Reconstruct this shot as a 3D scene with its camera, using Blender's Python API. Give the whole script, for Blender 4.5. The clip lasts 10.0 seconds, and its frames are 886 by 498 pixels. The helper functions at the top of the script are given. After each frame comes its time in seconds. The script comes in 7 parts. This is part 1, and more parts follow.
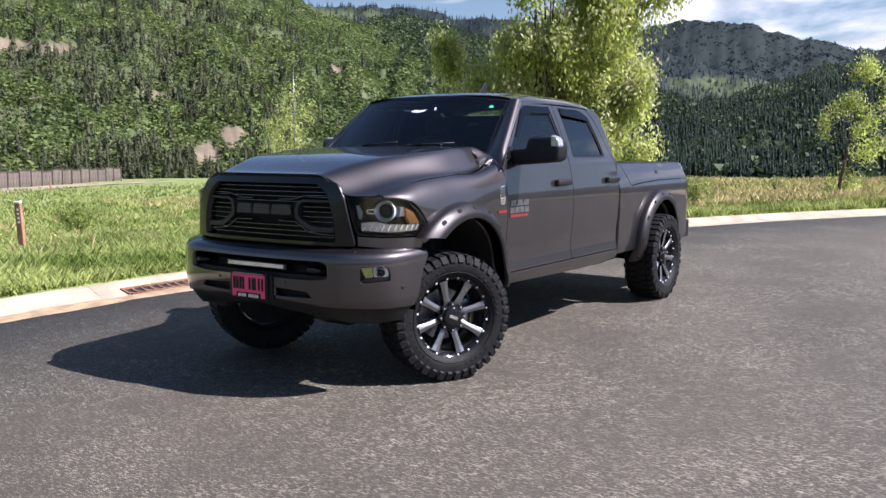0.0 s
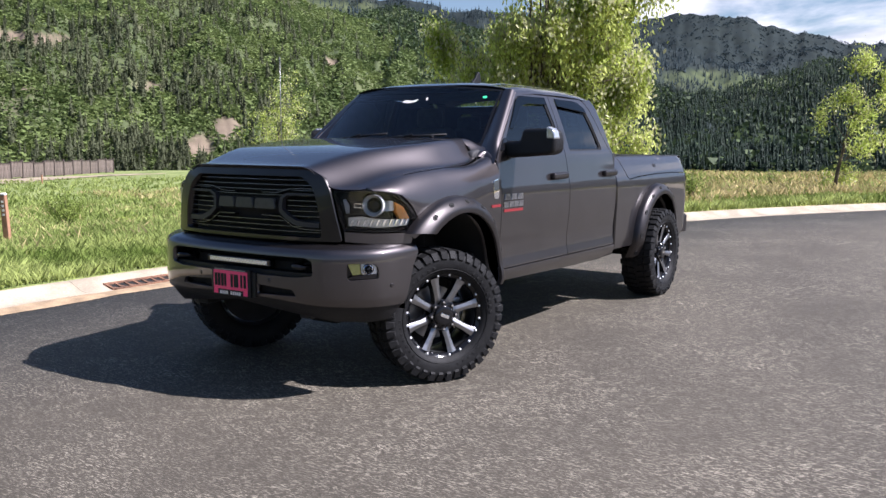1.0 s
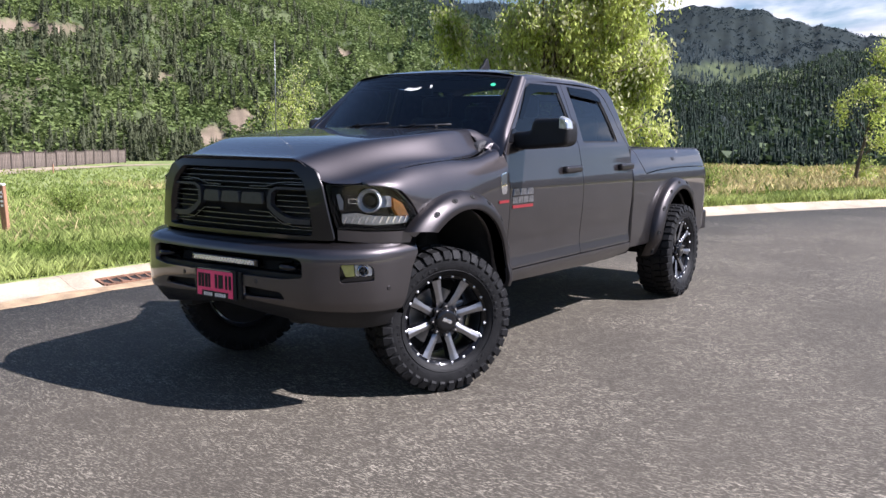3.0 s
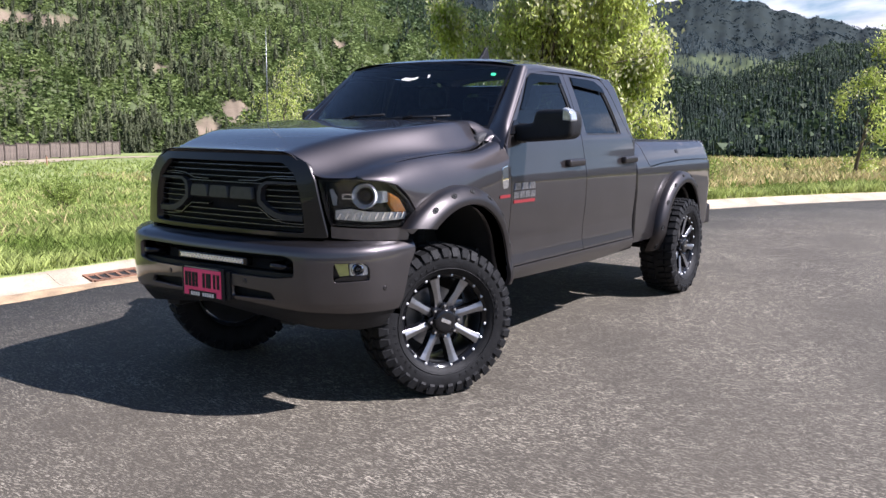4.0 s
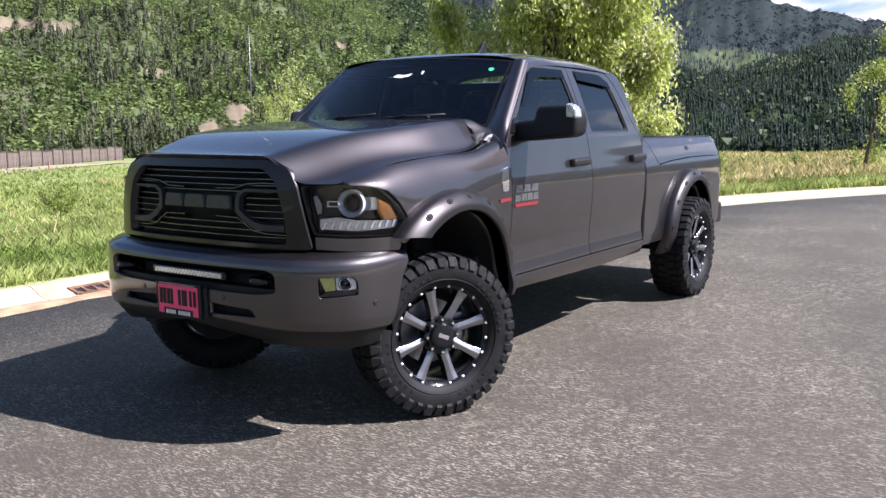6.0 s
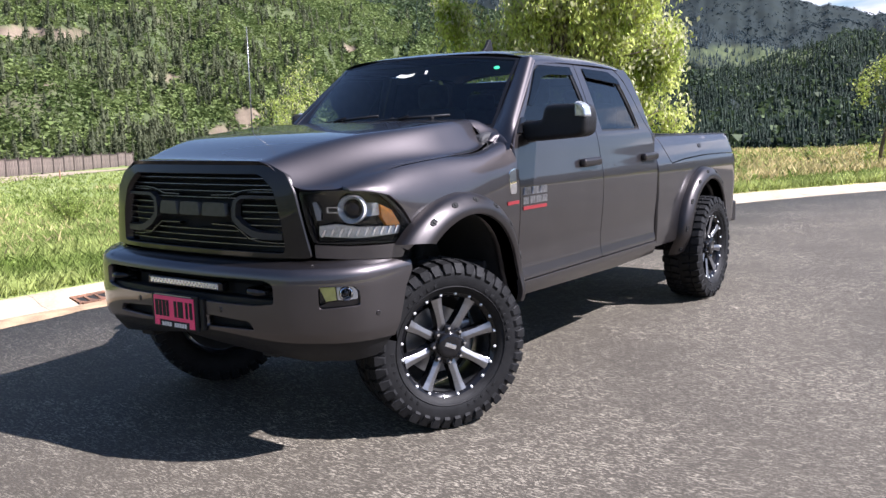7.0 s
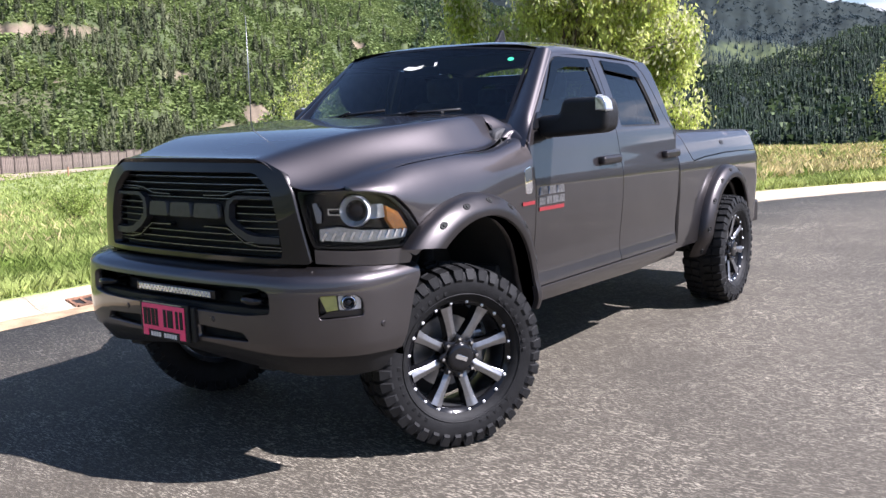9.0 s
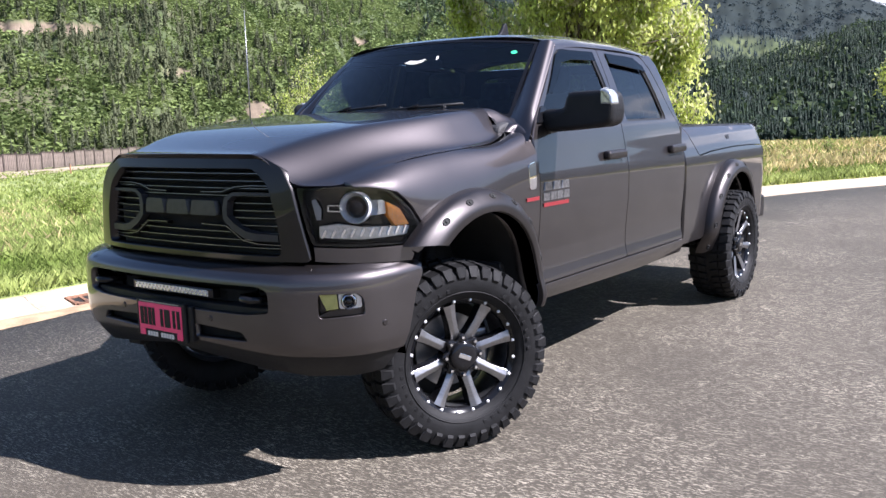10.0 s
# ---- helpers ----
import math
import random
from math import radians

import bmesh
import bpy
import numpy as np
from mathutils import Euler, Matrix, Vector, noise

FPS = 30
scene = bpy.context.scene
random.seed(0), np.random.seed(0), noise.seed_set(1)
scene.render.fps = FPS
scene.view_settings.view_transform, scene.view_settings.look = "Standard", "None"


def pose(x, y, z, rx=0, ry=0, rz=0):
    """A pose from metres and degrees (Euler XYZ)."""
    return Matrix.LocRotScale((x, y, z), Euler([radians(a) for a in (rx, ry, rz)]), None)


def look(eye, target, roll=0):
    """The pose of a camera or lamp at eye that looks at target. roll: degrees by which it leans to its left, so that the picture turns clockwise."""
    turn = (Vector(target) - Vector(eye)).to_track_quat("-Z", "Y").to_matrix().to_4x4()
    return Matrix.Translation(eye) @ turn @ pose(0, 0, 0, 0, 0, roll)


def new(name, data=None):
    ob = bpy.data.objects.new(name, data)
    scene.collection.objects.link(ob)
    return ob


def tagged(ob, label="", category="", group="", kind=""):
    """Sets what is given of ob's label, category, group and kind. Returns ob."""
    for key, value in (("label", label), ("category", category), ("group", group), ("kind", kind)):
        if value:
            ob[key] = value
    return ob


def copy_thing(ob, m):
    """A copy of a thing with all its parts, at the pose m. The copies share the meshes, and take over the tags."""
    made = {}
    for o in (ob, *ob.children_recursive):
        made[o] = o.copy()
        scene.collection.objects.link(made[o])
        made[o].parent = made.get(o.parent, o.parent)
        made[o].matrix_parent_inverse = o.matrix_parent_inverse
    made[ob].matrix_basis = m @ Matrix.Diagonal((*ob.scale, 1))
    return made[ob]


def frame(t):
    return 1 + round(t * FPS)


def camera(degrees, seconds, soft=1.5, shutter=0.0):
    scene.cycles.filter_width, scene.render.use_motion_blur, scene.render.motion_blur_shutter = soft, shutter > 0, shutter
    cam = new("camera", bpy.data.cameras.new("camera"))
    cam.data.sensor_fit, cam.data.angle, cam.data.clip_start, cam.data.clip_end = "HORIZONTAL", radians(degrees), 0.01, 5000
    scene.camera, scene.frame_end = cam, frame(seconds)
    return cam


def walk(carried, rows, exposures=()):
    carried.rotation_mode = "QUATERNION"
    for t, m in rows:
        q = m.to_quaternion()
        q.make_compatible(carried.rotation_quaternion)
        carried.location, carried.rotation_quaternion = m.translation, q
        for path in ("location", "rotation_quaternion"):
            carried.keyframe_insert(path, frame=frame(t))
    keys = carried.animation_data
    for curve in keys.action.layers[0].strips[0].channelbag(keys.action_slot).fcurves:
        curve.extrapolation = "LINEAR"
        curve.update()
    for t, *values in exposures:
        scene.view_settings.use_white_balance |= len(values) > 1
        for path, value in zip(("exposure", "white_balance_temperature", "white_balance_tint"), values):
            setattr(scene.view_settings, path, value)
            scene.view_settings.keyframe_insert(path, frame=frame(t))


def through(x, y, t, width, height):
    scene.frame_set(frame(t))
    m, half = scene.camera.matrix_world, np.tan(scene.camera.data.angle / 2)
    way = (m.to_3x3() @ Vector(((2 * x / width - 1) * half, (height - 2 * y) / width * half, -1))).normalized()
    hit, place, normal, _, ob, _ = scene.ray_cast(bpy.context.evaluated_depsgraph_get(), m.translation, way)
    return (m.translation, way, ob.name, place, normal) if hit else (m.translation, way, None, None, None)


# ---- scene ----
cam = camera(53.6, 10.0)
PATH = [
    (0, (4.187, -5.017, 1.628), (3.086, -3.365, 1.387), -0.2),
    (0.5, (4.124, -4.92, 1.621), (3.03, -3.265, 1.372), -0.0),
    (1, (4.072, -4.808, 1.618), (2.983, -3.15, 1.361), -0.0),
    (1.5, (4.029, -4.703, 1.619), (2.935, -3.05, 1.356), -0.0),
    (2, (3.991, -4.602, 1.619), (2.887, -2.956, 1.352), 0.1),
    (2.5, (3.944, -4.509, 1.61), (2.833, -2.867, 1.341), 0.3),
    (4, (3.73, -4.224, 1.603), (2.63, -2.58, 1.31), 0.3),
    (4.5, (3.679, -4.146, 1.6), (2.586, -2.497, 1.306), 0.3),
    (5, (3.635, -4.044, 1.597), (2.542, -2.395, 1.308), 0.1),
    (5.5, (3.592, -3.957, 1.598), (2.493, -2.312, 1.306), -0.2),
    (7, (3.477, -3.708, 1.596), (2.346, -2.084, 1.305), -1.6),
    (7.5, (3.418, -3.628, 1.59), (2.283, -2.007, 1.301), -1.6),
    (8, (3.36, -3.551, 1.59), (2.219, -1.935, 1.293), -1.6),
    (8.5, (3.317, -3.496, 1.587), (2.173, -1.883, 1.29), -1.6),
    (9, (3.283, -3.446, 1.584), (2.137, -1.834, 1.287), -1.6),
    (9.5, (3.256, -3.408, 1.579), (2.107, -1.8, 1.279), -1.8),
    (10, (3.233, -3.376, 1.574), (2.083, -1.769, 1.269), -1.8),
]
walk(cam, [(t, look(eye, target, roll)) for t, eye, target, roll in PATH], [(0, 1.11, 5900, 20), (5, 1.30, 5900, 20), (9, 1.52, 5900, 20), (10, 1.55, 5900, 20)])

# ---- light ----
SUN = Vector((0.945, 0.35, 1.0)).normalized()
sun_data = bpy.data.lights.new("sun", "SUN")
sun_data.energy, sun_data.angle, sun_data.color = 5.0, radians(0.55), (1.0, 0.955, 0.90)
sun = new("sun", sun_data)
sun.matrix_world = look((30, 12, 40), Vector((30, 12, 40)) - SUN)

CLOUD_SHIFT = (3.1, 1.7, 0.0)
world = bpy.data.worlds.new("sky")
scene.world = world
world.use_nodes = True
wn, wl = world.node_tree.nodes, world.node_tree.links
wn.clear()
w_out = wn.new("ShaderNodeOutputWorld")
w_bg = wn.new("ShaderNodeBackground")
w_sky = wn.new("ShaderNodeTexSky")
w_sky.sky_type, w_sky.sun_disc = "NISHITA", False
w_sky.sun_elevation, w_sky.sun_rotation = math.asin(SUN.z), math.atan2(SUN.x, SUN.y)
w_sky.altitude, w_sky.air_density, w_sky.dust_density, w_sky.ozone_density = 700, 1.15, 0.5, 1.6
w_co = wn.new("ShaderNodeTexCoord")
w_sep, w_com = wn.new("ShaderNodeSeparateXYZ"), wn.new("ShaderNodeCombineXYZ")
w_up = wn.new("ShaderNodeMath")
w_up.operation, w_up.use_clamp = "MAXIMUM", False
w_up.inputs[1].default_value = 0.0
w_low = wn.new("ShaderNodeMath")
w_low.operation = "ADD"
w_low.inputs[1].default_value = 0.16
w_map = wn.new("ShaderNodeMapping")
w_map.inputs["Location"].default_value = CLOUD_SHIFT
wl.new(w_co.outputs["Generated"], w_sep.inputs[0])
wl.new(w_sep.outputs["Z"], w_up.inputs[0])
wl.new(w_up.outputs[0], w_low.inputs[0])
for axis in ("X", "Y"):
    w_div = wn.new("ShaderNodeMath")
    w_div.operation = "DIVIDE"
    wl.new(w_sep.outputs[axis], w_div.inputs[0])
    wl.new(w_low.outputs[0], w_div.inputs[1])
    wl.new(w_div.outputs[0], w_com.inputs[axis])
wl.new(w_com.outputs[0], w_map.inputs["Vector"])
w_noise = wn.new("ShaderNodeTexNoise")
w_noise.inputs["Scale"].default_value, w_noise.inputs["Detail"].default_value = 1.3, 8.0
w_noise.inputs["Roughness"].default_value, w_noise.inputs["Distortion"].default_value = 0.55, 0.3
w_ramp = wn.new("ShaderNodeValToRGB")
w_ramp.color_ramp.elements[0].position, w_ramp.color_ramp.elements[1].position = 0.48, 0.61
w_shade = wn.new("ShaderNodeTexNoise")
w_shade.inputs["Scale"].default_value, w_shade.inputs["Detail"].default_value = 2.6, 6.0
w_grey = wn.new("ShaderNodeValToRGB")
w_grey.color_ramp.elements[0].position, w_grey.color_ramp.elements[1].position = 0.3, 0.65
w_grey.color_ramp.elements[0].color, w_grey.color_ramp.elements[1].color = (6.0, 6.3, 6.9, 1), (13.0, 12.9, 12.7, 1)
w_mix = wn.new("ShaderNodeMix")
w_mix.data_type = "RGBA"
wl.new(w_map.outputs["Vector"], w_noise.inputs["Vector"])
wl.new(w_map.outputs["Vector"], w_shade.inputs["Vector"])
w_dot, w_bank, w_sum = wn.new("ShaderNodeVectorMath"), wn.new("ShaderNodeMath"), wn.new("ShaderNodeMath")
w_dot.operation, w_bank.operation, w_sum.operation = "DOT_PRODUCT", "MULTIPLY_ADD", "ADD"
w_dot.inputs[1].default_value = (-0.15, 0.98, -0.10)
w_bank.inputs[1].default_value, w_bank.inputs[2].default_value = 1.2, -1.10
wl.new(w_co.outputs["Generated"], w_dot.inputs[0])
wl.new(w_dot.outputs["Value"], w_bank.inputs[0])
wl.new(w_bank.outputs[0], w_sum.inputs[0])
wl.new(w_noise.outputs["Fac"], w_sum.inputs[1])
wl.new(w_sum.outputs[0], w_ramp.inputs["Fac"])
wl.new(w_shade.outputs["Fac"], w_grey.inputs["Fac"])
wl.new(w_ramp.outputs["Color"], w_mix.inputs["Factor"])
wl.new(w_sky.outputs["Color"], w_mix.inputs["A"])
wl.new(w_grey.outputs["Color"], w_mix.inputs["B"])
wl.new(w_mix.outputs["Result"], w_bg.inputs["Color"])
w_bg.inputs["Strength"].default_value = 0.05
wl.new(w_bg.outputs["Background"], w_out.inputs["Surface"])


# ---- materials ----
def material(name, base, rough=0.6, metal=0.0, coat=0.0, spread=0.0, scale=8.0, fine=0.0, fine_scale=120.0, bump=0.0,
             bump_scale=60.0, second=None, stretch=(1, 1, 1), per_object=0.0, per_island=0.0, specular=0.5):
    """A principled material with two scales of variation and a fine relief."""
    m = bpy.data.materials.new(name)
    m.use_nodes = True
    n, l = m.node_tree.nodes, m.node_tree.links
    p = n["Principled BSDF"]
    p.inputs["Roughness"].default_value, p.inputs["Metallic"].default_value = rough, metal
    p.inputs["Coat Weight"].default_value, p.inputs["Coat Roughness"].default_value = coat, 0.03
    p.inputs["Specular IOR Level"].default_value = specular
    p.inputs["Base Color"].default_value = (*base, 1)
    co = n.new("ShaderNodeTexCoord")
    mp = n.new("ShaderNodeMapping")
    mp.inputs["Scale"].default_value = stretch
    l.new(co.outputs["Object"], mp.inputs["Vector"])
    colour = None
    if spread or second:
        a = n.new("ShaderNodeTexNoise")
        a.inputs["Scale"].default_value, a.inputs["Detail"].default_value = scale, 6
        l.new(mp.outputs["Vector"], a.inputs["Vector"])
        r = n.new("ShaderNodeValToRGB")
        r.color_ramp.elements[0].position, r.color_ramp.elements[1].position = 0.36, 0.64
        c0 = tuple(c * (1 - spread) for c in base)
        c1 = second if second else tuple(min(1, c * (1 + spread)) for c in base)
        r.color_ramp.elements[0].color, r.color_ramp.elements[1].color = (*c0, 1), (*c1, 1)
        l.new(a.outputs["Fac"], r.inputs["Fac"])
        colour = r.outputs["Color"]
    if colour and fine:
        b = n.new("ShaderNodeTexNoise")
        b.inputs["Scale"].default_value, b.inputs["Detail"].default_value = fine_scale, 4
        l.new(mp.outputs["Vector"], b.inputs["Vector"])
        v = n.new("ShaderNodeMapRange")
        v.inputs["From Min"].default_value, v.inputs["From Max"].default_value = 0.3, 0.7
        v.inputs["To Min"].default_value, v.inputs["To Max"].default_value = 1 - fine, 1 + fine
        l.new(b.outputs["Fac"], v.inputs["Value"])
        h = n.new("ShaderNodeHueSaturation")
        l.new(colour, h.inputs["Color"])
        l.new(v.outputs["Result"], h.inputs["Value"])
        colour = h.outputs["Color"]
    if colour and (per_object or per_island):
        src = n.new("ShaderNodeObjectInfo") if per_object else n.new("ShaderNodeNewGeometry")
        amount = per_object or per_island
        v = n.new("ShaderNodeMapRange")
        v.inputs["To Min"].default_value, v.inputs["To Max"].default_value = 1 - amount, 1 + amount
        l.new(src.outputs["Random"] if per_object else src.outputs["Random Per Island"], v.inputs["Value"])
        h = n.new("ShaderNodeHueSaturation")
        l.new(colour, h.inputs["Color"])
        l.new(v.outputs["Result"], h.inputs["Value"])
        colour = h.outputs["Color"]
    if colour:
        l.new(colour, p.inputs["Base Color"])
    if bump:
        b = n.new("ShaderNodeTexNoise")
        b.inputs["Scale"].default_value, b.inputs["Detail"].default_value = bump_scale, 5
        l.new(mp.outputs["Vector"], b.inputs["Vector"])
        k = n.new("ShaderNodeBump")
        k.inputs["Strength"].default_value, k.inputs["Distance"].default_value = bump, 0.01
        l.new(b.outputs["Fac"], k.inputs["Height"])
        l.new(k.outputs["Normal"], p.inputs["Normal"])
    return m


def leaf_material(name, base, second, through=0.45, scale=1.5, per=0.35, rough=0.55):
    """Foliage: a varied colour, part of the light passes through the leaf."""
    m = material(name, base, rough, second=second, scale=scale, spread=0.2, per_island=per, specular=0.1)
    n, l = m.node_tree.nodes, m.node_tree.links
    p, out = n["Principled BSDF"], n["Material Output"]
    t = n.new("ShaderNodeBsdfTranslucent")
    mix = n.new("ShaderNodeMixShader")
    mix.inputs[0].default_value = through
    l.new(p.inputs["Base Color"].links[0].from_socket, t.inputs["Color"])
    l.new(p.outputs["BSDF"], mix.inputs[1])
    l.new(t.outputs["BSDF"], mix.inputs[2])
    l.new(mix.outputs["Shader"], out.inputs["Surface"])
    return m


def asphalt_material():
    m = bpy.data.materials.new("asphalt")
    m.use_nodes = True
    n, l = m.node_tree.nodes, m.node_tree.links
    p = n["Principled BSDF"]
    co = n.new("ShaderNodeTexCoord")

    def noise_of(scale, detail, stretch=(1, 1, 1), turn=0.0, rough=0.5):
        mp = n.new("ShaderNodeMapping")
        mp.inputs["Scale"].default_value, mp.inputs["Rotation"].default_value = stretch, (0, 0, turn)
        t = n.new("ShaderNodeTexNoise")
        t.inputs["Scale"].default_value, t.inputs["Detail"].default_value, t.inputs["Roughness"].default_value = scale, detail, rough
        l.new(co.outputs["Object"], mp.inputs["Vector"])
        l.new(mp.outputs["Vector"], t.inputs["Vector"])
        return t.outputs["Fac"]

    def ramp(fac, a, b, ca, cb):
        r = n.new("ShaderNodeValToRGB")
        r.color_ramp.elements[0].position, r.color_ramp.elements[1].position = a, b
        r.color_ramp.elements[0].color, r.color_ramp.elements[1].color = (*ca, 1), (*cb, 1)
        l.new(fac, r.inputs["Fac"])
        return r.outputs["Color"]

    def mix(fac, a, b, kind="MIX"):
        x = n.new("ShaderNodeMix")
        x.data_type, x.blend_type = "RGBA", kind
        if isinstance(fac, float):
            x.inputs["Factor"].default_value = fac
        else:
            l.new(fac, x.inputs["Factor"])
        l.new(a, x.inputs["A"])
        l.new(b, x.inputs["B"])
        return x.outputs["Result"]

    large = ramp(noise_of(0.55, 5, (1, 0.5, 1)), 0.35, 0.68, (0.060, 0.050, 0.0355), (0.086, 0.072, 0.052))
    grain = ramp(noise_of(70, 6, rough=0.7), 0.38, 0.66, (0.40, 0.40, 0.40), (1.05, 1.05, 1.05))
    base = mix(0.75, large, grain, "MULTIPLY")
    scuff_area = ramp(noise_of(0.9, 5), 0.34, 0.66, (0.25, 0.25, 0.25), (1, 1, 1))
    pale = ramp(noise_of(9, 4), 0.3, 0.7, (0.15, 0.132, 0.099), (0.42, 0.375, 0.29))
    fleck = ramp(noise_of(55, 4, rough=0.6), 0.56, 0.68, (0, 0, 0), (0.36, 0.36, 0.36))
    base = mix(fleck, base, pale)
    for turn, stretch, cut in ((0.5, (24, 95, 1), 0.635), (-0.9, (30, 110, 1), 0.63), (1.7, (22, 90, 1), 0.635), (1.1, (9, 80, 1), 0.66), (-0.25, (28, 100, 1), 0.64), (2.4, (10, 95, 1), 0.66)):
        streak = ramp(noise_of(1.0, 2, stretch, turn, 0.4), cut, cut + 0.025, (0, 0, 0), (1.0, 1.0, 1.0))
        base = mix(mix(1.0, streak, scuff_area, "MULTIPLY"), base, pale)
    pits = ramp(noise_of(85, 4, rough=0.6), 0.34, 0.43, (0.55, 0.55, 0.55), (1, 1, 1))
    base = mix(1.0, base, pits, "MULTIPLY")
    l.new(base, p.inputs["Base Color"])
    p.inputs["Roughness"].default_value = 0.82
    k = n.new("ShaderNodeBump")
    k.inputs["Strength"].default_value, k.inputs["Distance"].default_value = 0.38, 0.008
    l.new(noise_of(110, 5, rough=0.7), k.inputs["Height"])
    l.new(k.outputs["Normal"], p.inputs["Normal"])
    return m


def ground_material():
    """Meadow, dry grass, bare earth and hill scrub in one sheet; 'bare' on the mesh marks cut banks and outcrops."""
    m = bpy.data.materials.new("ground")
    m.use_nodes = True
    n, l = m.node_tree.nodes, m.node_tree.links
    p = n["Principled BSDF"]
    co = n.new("ShaderNodeTexCoord")

    def tex(scale, detail=6):
        t = n.new("ShaderNodeTexNoise")
        t.inputs["Scale"].default_value, t.inputs["Detail"].default_value = scale, detail
        l.new(co.outputs["Object"], t.inputs["Vector"])
        return t.outputs["Fac"]

    def ramp(fac, a, b, ca, cb):
        r = n.new("ShaderNodeValToRGB")
        r.color_ramp.elements[0].position, r.color_ramp.elements[1].position = a, b
        r.color_ramp.elements[0].color, r.color_ramp.elements[1].color = (*ca, 1), (*cb, 1)
        l.new(fac, r.inputs["Fac"])
        return r.outputs["Color"]

    def mix(fac, a, b):
        x = n.new("ShaderNodeMix")
        x.data_type = "RGBA"
        l.new(fac, x.inputs["Factor"])
        l.new(a, x.inputs["A"])
        l.new(b, x.inputs["B"])
        return x.outputs["Result"]

    def attribute(name):
        a = n.new("ShaderNodeAttribute")
        a.attribute_name = name
        return a.outputs["Fac"]

    meadow = ramp(tex(0.35), 0.35, 0.65, (0.16, 0.21, 0.06), (0.29, 0.32, 0.12))
    dry = ramp(tex(0.6), 0.35, 0.65, (0.28, 0.25, 0.11), (0.50, 0.40, 0.20))
    scrub = ramp(tex(0.013), 0.38, 0.62, (0.060, 0.080, 0.034), (0.110, 0.130, 0.056))
    earth = ramp(tex(0.06), 0.3, 0.7, (0.165, 0.128, 0.088), (0.27, 0.212, 0.150))
    colour = mix(attribute("dry"), meadow, dry)
    colour = mix(attribute("hill"), colour, scrub)
    # Forest cover from afar; distance haze is put into its bluish colour.
    hazy_wood = ramp(tex(0.02, 10), 0.35, 0.65, (0.007, 0.013, 0.0165), (0.012, 0.020, 0.025))
    colour = mix(attribute("hazy_wood"), colour, hazy_wood)
    colour = mix(attribute("bare"), colour, earth)
    speck = ramp(tex(3.0, 8), 0.3, 0.7, (0.6, 0.6, 0.6), (1.25, 1.25, 1.25))
    x = n.new("ShaderNodeMix")
    x.data_type, x.blend_type = "RGBA", "MULTIPLY"
    x.inputs["Factor"].default_value = 0.8
    l.new(colour, x.inputs["A"])
    l.new(speck, x.inputs["B"])
    l.new(x.outputs["Result"], p.inputs["Base Color"])
    p.inputs["Roughness"].default_value = 0.9
    p.inputs["Specular IOR Level"].default_value = 0.2
    return m


def glass_material(name, tint, ior=1.5, rough=0.0):
    """Thin glass: what passes is tinted, the gloss follows Fresnel."""
    m = bpy.data.materials.new(name)
    m.use_nodes = True
    n, l = m.node_tree.nodes, m.node_tree.links
    n.remove(n["Principled BSDF"])
    t, g, f, mx = (n.new(k) for k in ("ShaderNodeBsdfTransparent", "ShaderNodeBsdfGlossy", "ShaderNodeFresnel", "ShaderNodeMixShader"))
    t.inputs["Color"].default_value = (*tint, 1)
    g.inputs["Roughness"].default_value = rough
    f.inputs["IOR"].default_value = ior
    l.new(f.outputs["Fac"], mx.inputs[0])
    l.new(t.outputs["BSDF"], mx.inputs[1])
    l.new(g.outputs["BSDF"], mx.inputs[2])
    l.new(mx.outputs["Shader"], n["Material Output"].inputs["Surface"])
    return m


ASPHALT = asphalt_material()
GROUND = ground_material()
CONCRETE = material("concrete", (0.40, 0.335, 0.245), 0.85, spread=0.2, scale=2.2, fine=0.14, fine_scale=45, bump=0.35, bump_scale=90)
DIRT = material("dry_dirt", (0.34, 0.27, 0.185), 0.95, spread=0.25, scale=0.7, fine=0.2, fine_scale=9, bump=0.3, bump_scale=12)
RUST = material("rusty_iron", (0.17, 0.085, 0.05), 0.85, spread=0.4, scale=12, fine=0.3, fine_scale=80, bump=0.4, bump_scale=70)
# Near-black that stands for the shade inside deep openings.
HOLLOW_SHADE = material("hollow_shade", (0.012, 0.011, 0.010), 0.95, spread=0.2)
GRASS = leaf_material("grass_blades", (0.17, 0.24, 0.05), (0.40, 0.45, 0.15), 0.35, 0.5, 0.4)
HAY = leaf_material("dry_grass", (0.36, 0.32, 0.13), (0.64, 0.52, 0.27), 0.3, 0.6, 0.35)
CONIFER = leaf_material("conifer", (0.066, 0.078, 0.042), (0.112, 0.124, 0.066), 0.3, 0.015, 0.18)
DARK_CONIFER = leaf_material("dark_conifer", (0.022, 0.036, 0.027), (0.040, 0.060, 0.040), 0.3, 0.012, 0.12)
# The blue in this green stands for haze over distant slopes.
HAZY_SPRUCE = leaf_material("hazy_spruce", (0.032, 0.049, 0.056), (0.048, 0.070, 0.077), 0.2, 0.008, 0.12)
BROADLEAF = leaf_material("broadleaf", (0.098, 0.142, 0.046), (0.185, 0.235, 0.080), 0.35, 0.02, 0.3)
VALLEY_LEAF = leaf_material("valley_leaf", (0.050, 0.078, 0.036), (0.092, 0.128, 0.054), 0.25, 0.02, 0.25)
LOCUST = leaf_material("locust_leaf", (0.34, 0.44, 0.065), (0.68, 0.73, 0.24), 0.6, 2.0, 0.4)
BLOSSOM = leaf_material("pale_blossom", (0.50, 0.50, 0.26), (0.70, 0.68, 0.42), 0.4, 3.0, 0.25)
